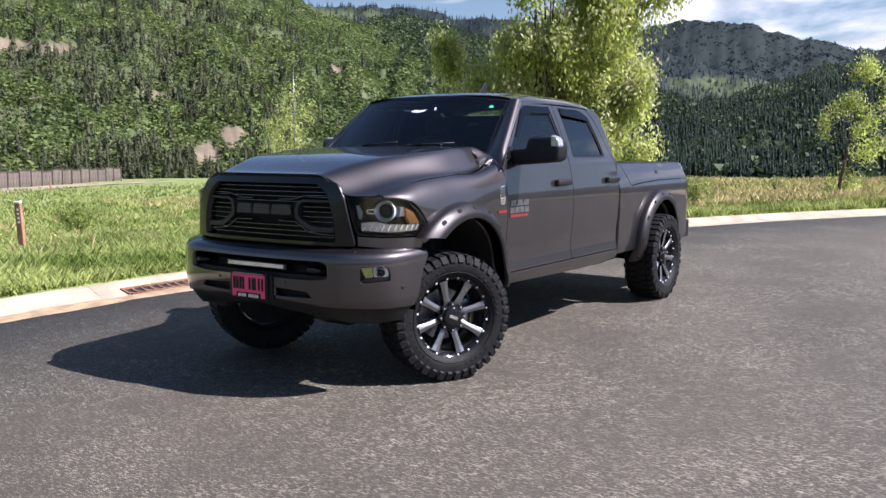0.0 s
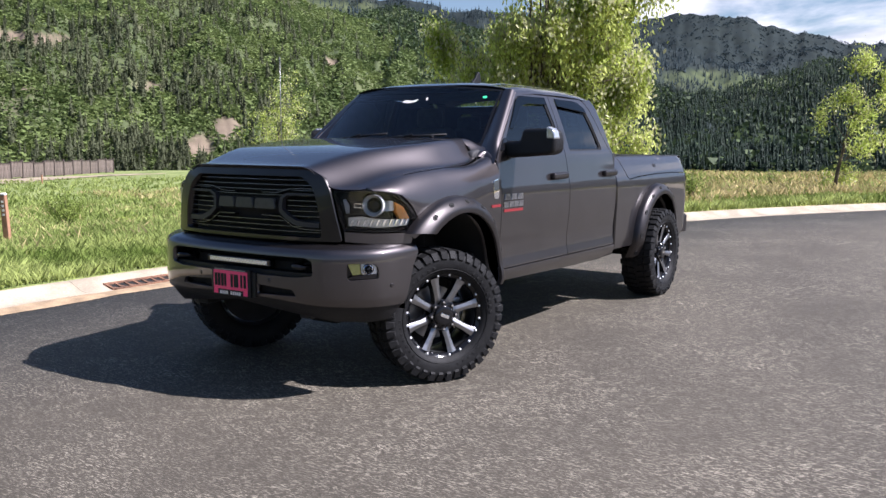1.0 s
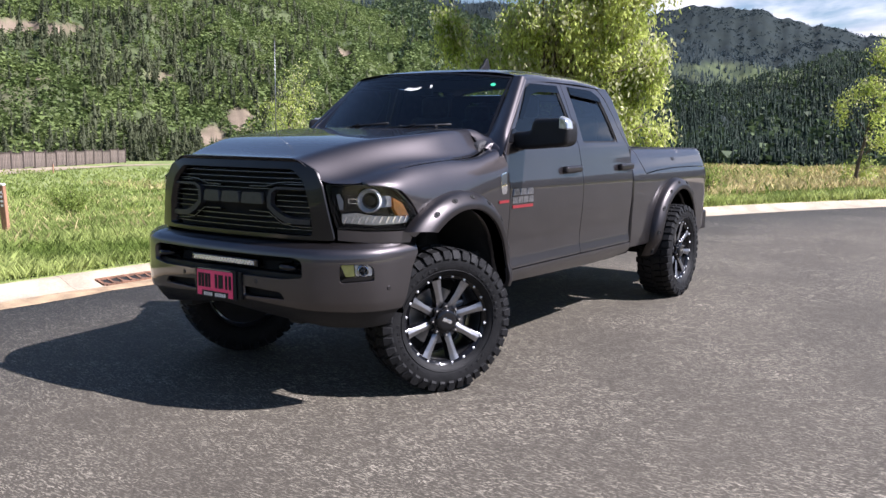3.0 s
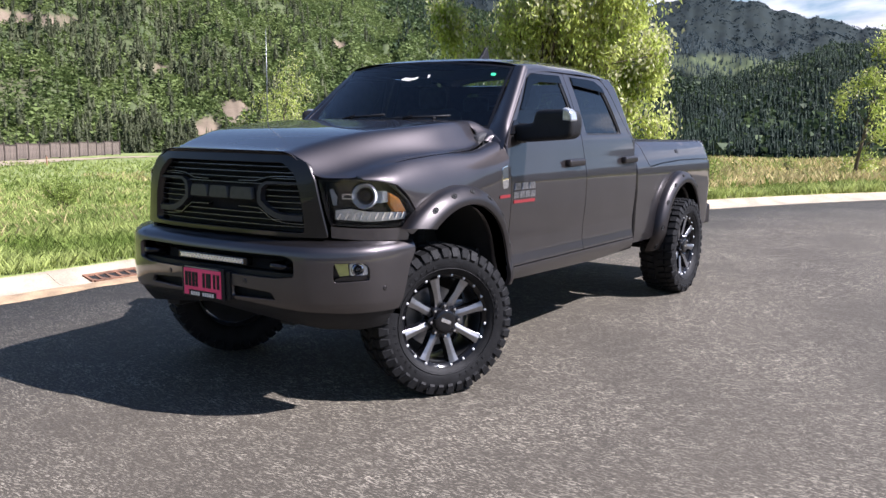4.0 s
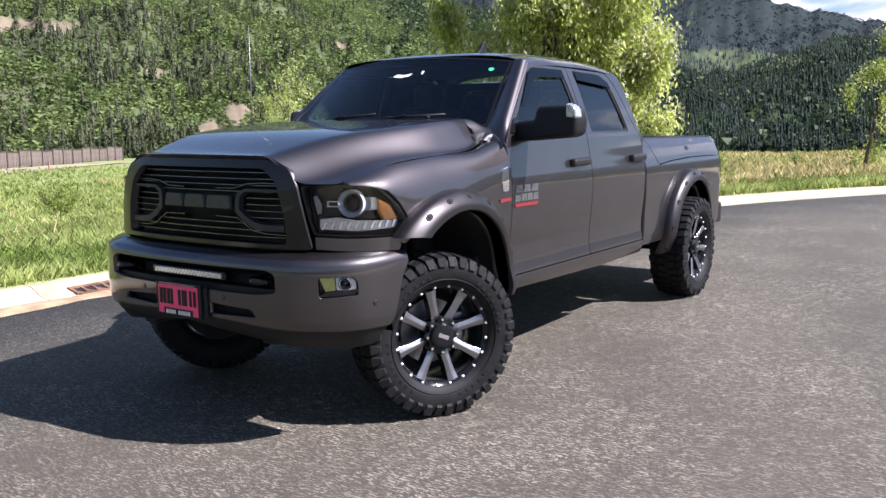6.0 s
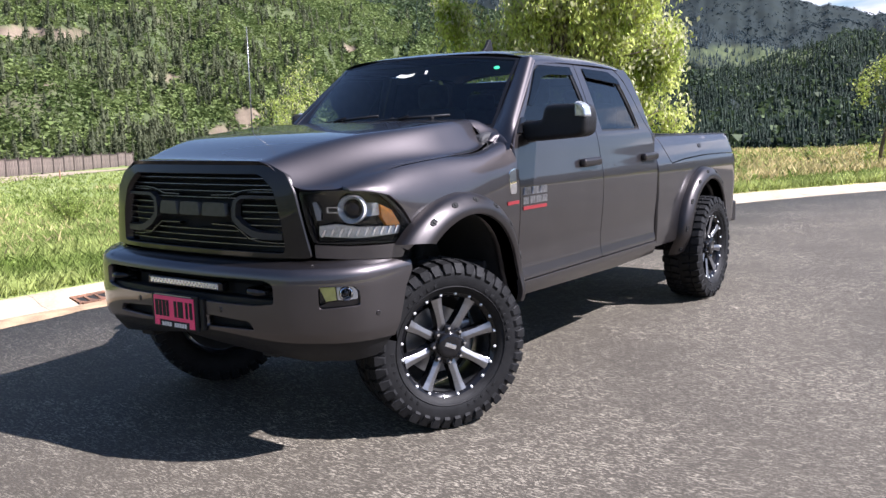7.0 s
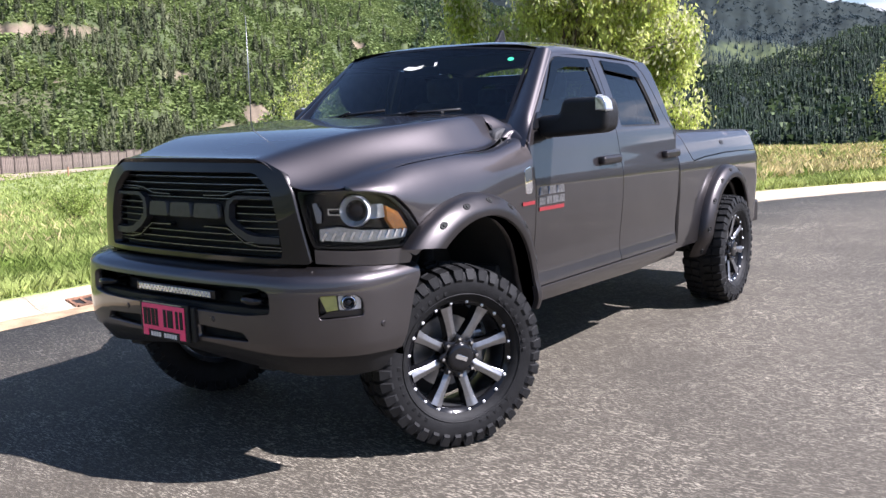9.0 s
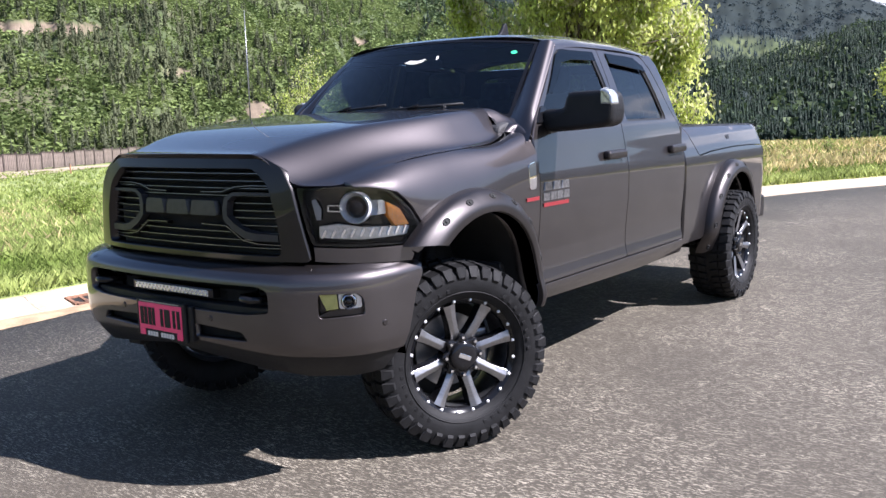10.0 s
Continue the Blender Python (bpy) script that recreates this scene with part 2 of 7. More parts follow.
BARK = material("bark", (0.10, 0.075, 0.055), 0.9, spread=0.35, scale=9, fine=0.25, bump=0.6, bump_scale=30, stretch=(1, 1, 0.3))
FENCE = material("weathered_fence", (0.150, 0.118, 0.098), 0.9, spread=0.25, scale=4, fine=0.2, fine_scale=30, per_object=0.18, stretch=(1, 1, 0.2))
FENCE_POST = material("dark_fence_post", (0.060, 0.045, 0.037), 0.9, spread=0.3, scale=4, fine=0.2, fine_scale=30, stretch=(1, 1, 0.2))
POST = material("brown_post", (0.33, 0.17, 0.10), 0.8, spread=0.25, scale=7, fine=0.2, fine_scale=60, bump=0.3, stretch=(1, 1, 0.25))
WHITE_PAINT = material("white_paint", (0.78, 0.75, 0.70), 0.6, spread=0.1, scale=20, fine=0.1)


# ---- building helpers ----
def part(name, bm, mat, parent=None, label="", smooth=False, kind=""):
    """Links a bmesh as one mesh object under a thing or a part."""
    me = bpy.data.meshes.new(name)
    bm.to_mesh(me)
    bm.free()
    return shaped(name, me, mat, parent, label, smooth, kind)


def shaped(name, me, mat, parent=None, label="", smooth=False, kind=""):
    for one in (mat if isinstance(mat, (list, tuple)) else [mat]):
        me.materials.append(one)
    if smooth:
        me.polygons.foreach_set("use_smooth", [True] * len(me.polygons))
    ob = new(name, me)
    if parent:
        ob.parent = parent
    return tagged(ob, label, kind=kind)


def arrays_mesh(name, verts, faces):
    """A mesh from numpy arrays: verts (n, 3), faces (m, k)."""
    me = bpy.data.meshes.new(name)
    verts, faces = np.asarray(verts, np.float32), np.asarray(faces, np.int32)
    k = faces.shape[1]
    me.vertices.add(len(verts))
    me.vertices.foreach_set("co", verts.ravel())
    me.loops.add(faces.size)
    me.loops.foreach_set("vertex_index", faces.ravel())
    me.polygons.add(len(faces))
    me.polygons.foreach_set("loop_start", np.arange(0, faces.size, k, dtype=np.int32))
    me.update(calc_edges=True)
    return me


def grid_faces(nu, nv):
    i = (np.arange(nu - 1)[:, None] * nv + np.arange(nv - 1)[None, :]).ravel()
    return np.stack([i, i + nv, i + nv + 1, i + 1], 1)


def value_noise(x, y, seed=0):
    """Smooth noise from 0 to 1 on the unit lattice."""
    xi, yi = np.floor(x).astype(np.int64), np.floor(y).astype(np.int64)
    fx, fy = x - xi, y - yi
    fx, fy = fx * fx * (3 - 2 * fx), fy * fy * (3 - 2 * fy)

    def corner(a, b):
        h = (a * 374761393 + b * 668265263 + seed * 69069) & 0x7FFFFFFF
        h = ((h ^ (h >> 13)) * 1274126177) & 0x7FFFFFFF
        return ((h ^ (h >> 16)) & 0xFFFF) / 65535.0

    return (corner(xi, yi) * (1 - fx) + corner(xi + 1, yi) * fx) * (1 - fy) + (corner(xi, yi + 1) * (1 - fx) + corner(xi + 1, yi + 1) * fx) * fy


def fractal(x, y, seed=0, octaves=4):
    return sum(value_noise(x * 2 ** k, y * 2 ** k, seed + k) * 0.5 ** (k + 1) for k in range(octaves)) / (1 - 0.5 ** octaves)


def smoothstep(a, b, x):
    t = np.clip((np.asarray(x, float) - a) / (b - a), 0, 1)
    return t * t * (3 - 2 * t)


# ---- the lie of the land ----
# The kerb runs straight along the truck and then bends round the middle of a circle.
BEND_X, BEND_R, KERB_X = 24.35, 28.0, -3.65
ROAD_WIDTH = 14.0
VIEW = (4.0, -5.0)


def kerb_point(s, off):
    """A point s metres along the kerb, off metres behind the edge of the asphalt."""
    s, off = np.asarray(s, float), np.asarray(off, float)
    a = np.clip(s, 0, None) / BEND_R
    return np.where(s < 0, KERB_X - off, BEND_X - (BEND_R + off) * np.cos(a)), np.where(s < 0, s, (BEND_R + off) * np.sin(a))


def behind_kerb(x, y):
    return np.where(y < 0, KERB_X - x, np.hypot(x - BEND_X, y) - BEND_R)


# Ridges: foot and crest distance, then bearing and height angle of the crest.
RIDGES = (
    (470, 1400, (20, 25, 28, 30.9, 33.4, 36.7, 40.2, 43, 50.5, 60, 75, 95, 130), (-4, -1.0, 1.2, 3.5, 5.35, 6.9, 7.75, 8.75, 10.5, 12, 12.5, 9, 6)),
    (520, 1750, (5, 9, 11.4, 13.1, 15.8, 19.5, 22.3, 25, 28, 32, 34, 36, 38, 41, 46, 60), (-6, -4, -2.0, -0.4, 1.3, 2.9, 4.8, 5.3, 5.8, 6.6, 7.3, 7.9, 7.7, 6.6, 5, 3)),
    (1500, 2500, (5, 10, 13, 15, 17, 20, 22, 25, 28, 31.3, 33, 35.2, 39.5, 42.4, 46, 60), (1.5, 2.6, 3.4, 4.0, 4.6, 5.7, 6.5, 7.0, 7.4, 7.9, 7.8, 8.45, 8.6, 8.7, 8.6, 8)),
    (600, 1900, (-40, -10, 0, 4, 7.3, 10.8, 13.9, 16.5, 17.5, 20, 24, 28), (6, 6, 5.4, 4.8, 4.2, 4.2, 3.3, 2.35, 1.9, 1.2, 0.5, -2)),
    (2600, 4300, (-60, -20, 0, 4, 7.3, 9.9, 12.4, 15.7, 18, 20.7, 21.7, 28, 40, 60), (5, 4, 4.2, 4.6, 5.15, 5.6, 6.3, 7.2, 7.45, 7.1, 7.0, 6.4, 5, 4)),
    (500, 1500, (-181, -150, -120, -90, -60, -40, -30, 80, 100, 130, 160, 181), (6, 7, 8, 7, 6.5, 5, -5, -5, 3, 6, 7, 6)),
)


def ridge_height(k, x, y):
    foot, crest, bearings, angles = RIDGES[k]
    dx, dy = x - VIEW[0], y - VIEW[1]
    r = np.hypot(dx, dy)
    az = np.degrees(np.arctan2(-dx, dy))
    el = np.interp(az, bearings, angles, left=-8, right=-8)
    top = 1.6 + crest * np.tan(np.radians(el)) + (fractal(az * 1.1, az * 0 + k, 40 + k, 4) - 0.5) * crest * 0.009
    f = np.clip((r - foot) / (crest - foot), 0, 1) ** 0.92
    spur = (fractal(az * 0.42 + r * 0.0012, r * 0.0025, 7 + k, 5) - 0.5) * 2.0
    z = -22 + (top + 22) * f + spur * 0.030 * crest * f * (1 - f) * 2.4
    return np.where(r > crest, np.minimum(z, top - (r - crest) * 0.45), z)


def ground_height(x, y):
    x, y = np.asarray(x, float), np.asarray(y, float)
    d = behind_kerb(x, y)
    out = np.interp(d, (0.60, 3, 7, 15, 40, 100, 150), (0.10, 0.04, -0.25, -0.95, -1.9, -3.2, -4.0))
    az = np.degrees(np.arctan2(VIEW[0] - x, y - VIEW[1]))
    flatter = 1 - 0.68 * smoothstep(42, 30, az)
    bumps = (fractal(x * 0.35, y * 0.35, 3, 3) - 0.5) * 0.16 * smoothstep(0.8, 4, d)
    inner = np.interp(-d - ROAD_WIDTH, (0.60, 6, 30, 150), (0.10, 0.15, 0.5, -1.0))
    z = np.where(d > 0, 0.10 + (out - 0.10) * flatter + bumps, inner)
    z = np.where((d < 0.59) & (d > -ROAD_WIDTH - 0.59), -0.07, z)
    r = np.hypot(x - VIEW[0], y - VIEW[1])
    edge = 40 + 90 * smoothstep(32, 50, az)
    z = z + (-22 - z) * smoothstep(0, 1, (r - edge) / (190 + 100 * smoothstep(32, 50, az)))
    for k in range(len(RIDGES)):
        z = np.where(r > RIDGES[k][0], np.maximum(z, ridge_height(k, x, y)), z)
    return z


def spot(x, y, az, el, wide, tall):
    return np.exp(-((az - x) / wide) ** 2 - ((el - y) / tall) ** 2)


def bare_amount(x, y, z):
    """Cut banks, outcrops and pale clearings on the slopes."""
    dx, dy = x - VIEW[0], y - VIEW[1]
    az, el = np.degrees(np.arctan2(-dx, dy)), np.degrees(np.arctan2(z - 1.6, np.hypot(dx, dy)))
    broken = fractal(x * 0.035, y * 0.035, 21, 4)
    v = spot(59.2, 5.6, az, el, 2.8, 0.32) * 2.2 + spot(47.0, 0.5, az, el, 1.0, 1.1) + spot(48.8, -0.9, az, el, 0.8, 0.9) * 1.2
    v = v + spot(60.5, -1.35, az, el, 2.5, 0.25) * 1.3 + spot(51.5, 3.0, az, el, 1.2, 0.3) * 0.8 + spot(40.5, 4.6, az, el, 0.8, 0.4)
    v = v + spot(58.5, 2.6, az, el, 0.9, 0.2) + spot(45.5, 3.5, az, el, 0.8, 0.5) * 0.7
    slopes = smoothstep(0.55, 0.72, fractal(x * 0.008, y * 0.008, 23, 5)) * smoothstep(36, 46, az) * 0.30
    return np.clip(np.maximum((v * (0.35 + broken * 1.3) - 0.35) * 2.2, slopes), 0, 1)


def meadow_amount(x, y, z):
    dx, dy = x - VIEW[0], y - VIEW[1]
    az, el = np.degrees(np.arctan2(-dx, dy)), np.degrees(np.arctan2(z - 1.6, np.hypot(dx, dy)))
    v = spot(14.8, 3.2, az, el, 2.6, 0.5) + spot(17.8, 3.5, az, el, 1.5, 0.35) + spot(16.0, 2.5, az, el, 2.0, 0.25) * 0.6 + spot(13.2, 2.2, az, el, 2.0, 0.12)
    return np.clip(v * 1.6, 0, 0.8) * (0.55 + 0.45 * smoothstep(0.42, 0.55, fractal(x * 0.01, y * 0.01, 27, 4)))


def build_ground():
    fine = np.radians(np.arange(25, 92, 0.13))
    arcs = np.concatenate([np.radians(np.arange(0, 25, 0.8)), fine, np.radians(np.arange(92, 271, 2.0))]) * BEND_R
    along = np.concatenate([-np.geomspace(4400, 45, 30), -np.arange(44, 0.5, -1.0), arcs])
    away = np.concatenate([[-27.9, -22, -18, -15.5, -14.62, -14.58, -10, -5, -1, 0.57, 0.61, 0.8, 1.2], np.arange(1.7, 12, 0.55),
                           np.arange(12, 45, 1.5), np.geomspace(46, 470, 34), np.geomspace(482, 4900, 120)])
    s, o = np.meshgrid(along, away, indexing="ij")
    x, y = kerb_point(s, o)
    z = ground_height(x, y)
    me = arrays_mesh("ground", np.stack([x.ravel(), y.ravel(), z.ravel()], 1), grid_faces(len(along), len(away))[:, ::-1])
    r = np.hypot(x - VIEW[0], y - VIEW[1])
    values = {"hill": smoothstep(260, 430, r) * (1 - 0.15 * meadow_amount(x, y, z) * (r > 900)),
              "hazy_wood": np.maximum(smoothstep(1450, 1800, r), smoothstep(480, 560, r) * smoothstep(30, 25, np.degrees(np.arctan2(VIEW[0] - x, y - VIEW[1])))) * (1 - meadow_amount(x, y, z) * (r < 2500)) * smoothstep(33, 26, np.degrees(np.arctan2(VIEW[0] - x, y - VIEW[1])) - 12 * smoothstep(2000, 2600, r)) * 0.92,
              "bare": np.where(r > 420, bare_amount(x, y, z), 0.0),
              "dry": smoothstep(44, 32, np.degrees(np.arctan2(VIEW[0] - x, y - VIEW[1]))) * (0.35 + 0.65 * fractal(x * 0.12, y * 0.12, 9, 3)) * (r < 300)}
    for key, v in values.items():
        me.attributes.new(key, "FLOAT", "POINT").data.foreach_set("value", v.ravel().astype(np.float32))
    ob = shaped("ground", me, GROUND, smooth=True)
    tagged(ob, "grassy meadow running out to wooded mountain slopes", "ground", kind="structure")


build_ground()


def strip(name, s, profile, mat, label, category):
    """A band along the kerb with the cross-section profile of (off, z)."""
    off, z = np.array(profile).T
    ss, oo = np.meshgrid(s, off, indexing="ij")
    x, y = kerb_point(ss, oo)
    zz = np.broadcast_to(z, x.shape)
    me = arrays_mesh(name, np.stack([x.ravel(), y.ravel(), zz.ravel()], 1), grid_faces(len(s), len(off))[:, ::-1])
    ob = shaped(name, me, mat)
    return tagged(ob, label, category, kind="structure")


road_s = np.concatenate([-np.geomspace(160, 30, 12), np.arange(-29, 0, 1.0), np.arange(0, BEND_R * 3.3, 0.7)])
strip("road", road_s, [(-ROAD_WIDTH, 0.0), (-10, 0.0), (-7, 0.0), (-3, 0.0), (0.004, 0.0), (0.004, -0.08)], ASPHALT,
      "worn grey asphalt road with pale scuff marks", "road")


# ---- curves, sheets, bars ----
def curve(points):
    """A smooth monotone curve through (x, y) points."""
    px, py = np.array(points, float).T
    h, d = np.diff(px), np.diff(py) / np.diff(px)
    m = np.zeros(len(px))
    m[0], m[-1] = d[0], d[-1]
    for i in range(1, len(px) - 1):
        if d[i - 1] * d[i] > 0:
            a, b = 2 * h[i] + h[i - 1], h[i] + 2 * h[i - 1]
            m[i] = (a + b) / (a / d[i - 1] + b / d[i])

    def at(x):
        if x <= px[0]:
            return float(py[0] + m[0] * (x - px[0]))
        if x >= px[-1]:
            return float(py[-1] + m[-1] * (x - px[-1]))
        i = int(np.searchsorted(px, x)) - 1
        t = (x - px[i]) / h[i]
        return float(py[i] * (1 + 2 * t) * (1 - t) ** 2 + m[i] * h[i] * t * (1 - t) ** 2 + py[i + 1] * t * t * (3 - 2 * t) + m[i + 1] * h[i] * t * t * (t - 1))

    return at


def spline(points):
    """A natural cubic spline through (x, y) points, straight beyond its ends."""
    px, py = np.array(points, float).T
    n, h = len(px), np.diff(px)
    a, b = np.eye(n), np.zeros(n)
    for i in range(1, n - 1):
        a[i, i - 1:i + 2] = h[i - 1], 2 * (h[i - 1] + h[i]), h[i]
        b[i] = 6 * ((py[i + 1] - py[i]) / h[i] - (py[i] - py[i - 1]) / h[i - 1])
    m = np.linalg.solve(a, b)

    def at(x):
        i = int(np.clip(np.searchsorted(px, x) - 1, 0, n - 2))
        d = (py[i + 1] - py[i]) / h[i]
        if x <= px[0]:
            return float(py[0] + (d - h[0] * m[1] / 6) * (x - px[0]))
        if x >= px[-1]:
            return float(py[-1] + (d + h[i] * m[i] / 6) * (x - px[-1]))
        u, w = px[i + 1] - x, x - px[i]
        return float((m[i] * u ** 3 + m[i + 1] * w ** 3) / (6 * h[i]) + (py[i] / h[i] - m[i] * h[i] / 6) * u + (py[i + 1] / h[i] - m[i + 1] * h[i] / 6) * w)

    return at


def push(surf, amount):
    """The surface moved outwards along its normal."""
    def at(u, v):
        return surf(u, v) + surface_normal(surf, u, v) * amount
    return at


def surface_normal(surf, u, v, out=None):
    e = 0.004
    n = (surf(u + e, v) - surf(u - e, v)).cross(surf(u, v + e) - surf(u, v - e)).normalized()
    p = surf(u, v)
    guide = Vector((p.x, (p.y - 2.0) * 0.35, (p.z - 0.9) * 0.4)) if out is None else Vector(out)
    return -n if n.dot(guide) < 0 else n


def dense_loop(points, step):
    out = []
    for a, b in zip(points, list(points[1:]) + [points[0]]):
        a, b = Vector(a), Vector(b)
        k = max(1, int((b - a).length / step))
        out += [a.lerp(b, i / k) for i in range(k)]
    return out


def rounded(points, radius, steps=4):
    """A closed outline with its corners rounded."""
    out, n = [], len(points)
    for i in range(n):
        a, b, c = Vector(points[i - 1]), Vector(points[i]), Vector(points[(i + 1) % n])
        r = radius[i] if isinstance(radius, (list, tuple)) else radius
        r1, r2 = min(r, (a - b).length * 0.45), min(r, (c - b).length * 0.45)
        if min(r1, r2) < 1e-4:
            out.append(b)
            continue
        p, q = b + (a - b).normalized() * r1, b + (c - b).normalized() * r2
        for k in range(steps + 1):
            t = k / steps
            out.append(p * (1 - t) ** 2 + b * 2 * t * (1 - t) + q * t * t)
    return [tuple(v) for v in out]


def panel(name, outline, surf, mat, parent, holes=(), depth=0.018, step=0.06, label="", out=None, edge=0.05):
    """A sheet cut to an outline on a surface, its rim folded inwards by depth, with the surface's own normals."""
    bm = bmesh.new()
    for loop in (outline, *holes):
        vs = [bm.verts.new((p[0], p[1], 0)) for p in dense_loop([Vector(q) for q in loop], edge)]
        for a, b in zip(vs, vs[1:] + vs[:1]):
            bm.edges.new((a, b))
    bmesh.ops.triangle_fill(bm, use_beauty=True, use_dissolve=False, edges=bm.edges[:], normal=(0, 0, 1))
    us, ws = [v.co.x for v in bm.verts], [v.co.y for v in bm.verts]
    for axis, lo, hi in ((0, min(us), max(us)), (1, min(ws), max(ws))):
        k = int((hi - lo) / step)
        for i in range(1, k + 1):
            co, no = [0, 0, 0], [0, 0, 0]
            co[axis], no[axis] = lo + (hi - lo) * i / (k + 1), 1
            bmesh.ops.bisect_plane(bm, geom=bm.verts[:] + bm.edges[:] + bm.faces[:], plane_co=co, plane_no=no, dist=1e-5)
    bm.verts.index_update()
    flat = [v.co.copy() for v in bm.verts]
    pos = [surf(c.x, c.y) for c in flat]
    nor = [surface_normal(surf, c.x, c.y, out) for c in flat]
    faces = []
    for f in bm.faces:
        idx = [v.index for v in f.verts]
        n = (pos[idx[1]] - pos[idx[0]]).cross(pos[idx[2]] - pos[idx[0]])
        faces.append(idx if n.dot(nor[idx[0]]) >= 0 else idx[::-1])
    verts, normals = list(pos), list(nor)
    for e in bm.edges:
        if len(e.link_faces) != 1 or depth <= 0:
            continue
        a, b = e.verts[0].index, e.verts[1].index
        inner = e.link_faces[0].calc_center_median()
        mid = (flat[a] + flat[b]) / 2
        away = (surf(mid.x, mid.y) - surf(inner.x, inner.y))
        n = (pos[b] - pos[a]).cross(nor[a]).normalized()
        if n.dot(away) < 0:
            n = -n
        i = len(verts)
        verts += [pos[a], pos[b], pos[b] - nor[b] * depth, pos[a] - nor[a] * depth]
        normals += [(nor[a] + n).normalized(), (nor[b] + n).normalized(), n, n]
        q = [i, i + 1, i + 2, i + 3]
        w = (verts[i + 1] - verts[i]).cross(verts[i + 2] - verts[i])
        faces.append(q if w.dot(n) >= 0 else q[::-1])
    bm.free()
    me = bpy.data.meshes.new(name)
    me.from_pydata([tuple(v) for v in verts], [], faces)
    ob = shaped(name, me, mat, parent, label, smooth=True)
    me.normals_split_custom_set_from_vertices([tuple(n) for n in normals])
    return ob


def sheet(name, surf, us, vs, mat, parent, label="", depth=0.0, out=None):
    """A regular grid on a surface, with the surface's own normals."""
    pos = [surf(u, v) for u in us for v in vs]
    nor = [surface_normal(surf, u, v, out) for u in us for v in vs]
    faces = grid_faces(len(us), len(vs)).tolist()
    f = faces[len(faces) // 2]
    if (pos[f[1]] - pos[f[0]]).cross(pos[f[2]] - pos[f[0]]).dot(nor[f[0]]) < 0:
        faces = [g[::-1] for g in faces]
    if depth:
        nu, nv = len(us), len(vs)
        ring = [i * nv for i in range(nu)] + [(nu - 1) * nv + j for j in range(1, nv)] + [i * nv + nv - 1 for i in range(nu - 2, -1, -1)] + list(range(nv - 2, 0, -1))
        base = len(pos)
        for i in ring:
            pos.append(pos[i] - nor[i] * depth)
            nor.append(nor[i])
        k = len(ring)
        faces += [[ring[i], ring[(i + 1) % k], base + (i + 1) % k, base + i] for i in range(k)]
    me = bpy.data.meshes.new(name)
    me.from_pydata([tuple(v) for v in pos], [], faces)
    ob = shaped(name, me, mat, parent, label, smooth=True)
    me.normals_split_custom_set_from_vertices([tuple(n) for n in nor])
    return ob


def box(bm, lo, hi, bevel=0.0, matrix=None):
    """A box added to a bmesh, its edges bevelled."""
    made = bmesh.ops.create_cube(bm, size=1)["verts"]
    for v in made:
        v.co = Vector([lo[i] + (v.co[i] + 0.5) * (hi[i] - lo[i]) for i in range(3)])
    if bevel:
        es = list({e for v in made for e in v.link_edges})
        made = list({v for f in bmesh.ops.bevel(bm, geom=es, offset=bevel, segments=2, affect="EDGES", profile=0.5)["faces"] for v in f.verts} | {v for v in made if v.is_valid})
    if matrix:
        bmesh.ops.transform(bm, matrix=matrix, verts=made)
    return bm


def block(name, lo, hi, mat, parent, bevel=0.006, label="", matrix=None):
    return part(name, box(bmesh.new(), lo, hi, bevel, matrix), mat, parent, label)


def prism(name, outline, thick, mat, parent, matrix, bevel=0.0, label="", segments=2):
    """An outline in its own x-y plane, extruded along z by thick, bevelled, placed by matrix."""
    bm = bmesh.new()
    face = bm.faces.new([bm.verts.new((x, y, 0)) for x, y in outline])
    top = bmesh.ops.extrude_face_region(bm, geom=[face])["geom"]
    for v in top:
        if isinstance(v, bmesh.types.BMVert):
            v.co.z += thick
    bmesh.ops.recalc_face_normals(bm, faces=bm.faces[:])
    if bevel:
        es = [e for e in bm.edges if e.is_manifold and e.calc_face_angle(0) > 0.5]
        bmesh.ops.bevel(bm, geom=es, offset=bevel, segments=segments, affect="EDGES", profile=0.5)
    bmesh.ops.transform(bm, matrix=matrix, verts=bm.verts[:])
    bmesh.ops.recalc_face_normals(bm, faces=bm.faces[:])
    return part(name, bm, mat, parent, label)


def turned(name, profile, mat, parent=None, segments=48, label="", matrix=None, closed=False):
    """A profile of (radius, x) turned about the x axis."""
    k = len(profile)
    a = np.linspace(0, 2 * math.pi, segments, endpoint=False)
    verts = [(x, r * math.cos(t), r * math.sin(t)) for t in a for r, x in profile]
    faces = []
    for i in range(segments):
        j = (i + 1) % segments
        for q in range(k if closed else k - 1):
            q2 = (q + 1) % k
            faces.append((i * k + q, i * k + q2, j * k + q2, j * k + q))
    me = bpy.data.meshes.new(name)
    me.from_pydata(verts, [], faces)
    bm = bmesh.new()
    bm.from_mesh(me)
    bmesh.ops.remove_doubles(bm, verts=bm.verts[:], dist=1e-6)
    bmesh.ops.recalc_face_normals(bm, faces=bm.faces[:])
    if matrix:
        bmesh.ops.transform(bm, matrix=matrix, verts=bm.verts[:])
    bm.to_mesh(me)
    bm.free()
    ob = shaped(name, me, mat, parent, label, smooth=True)
    me.set_sharp_from_angle(angle=radians(38))
    return ob


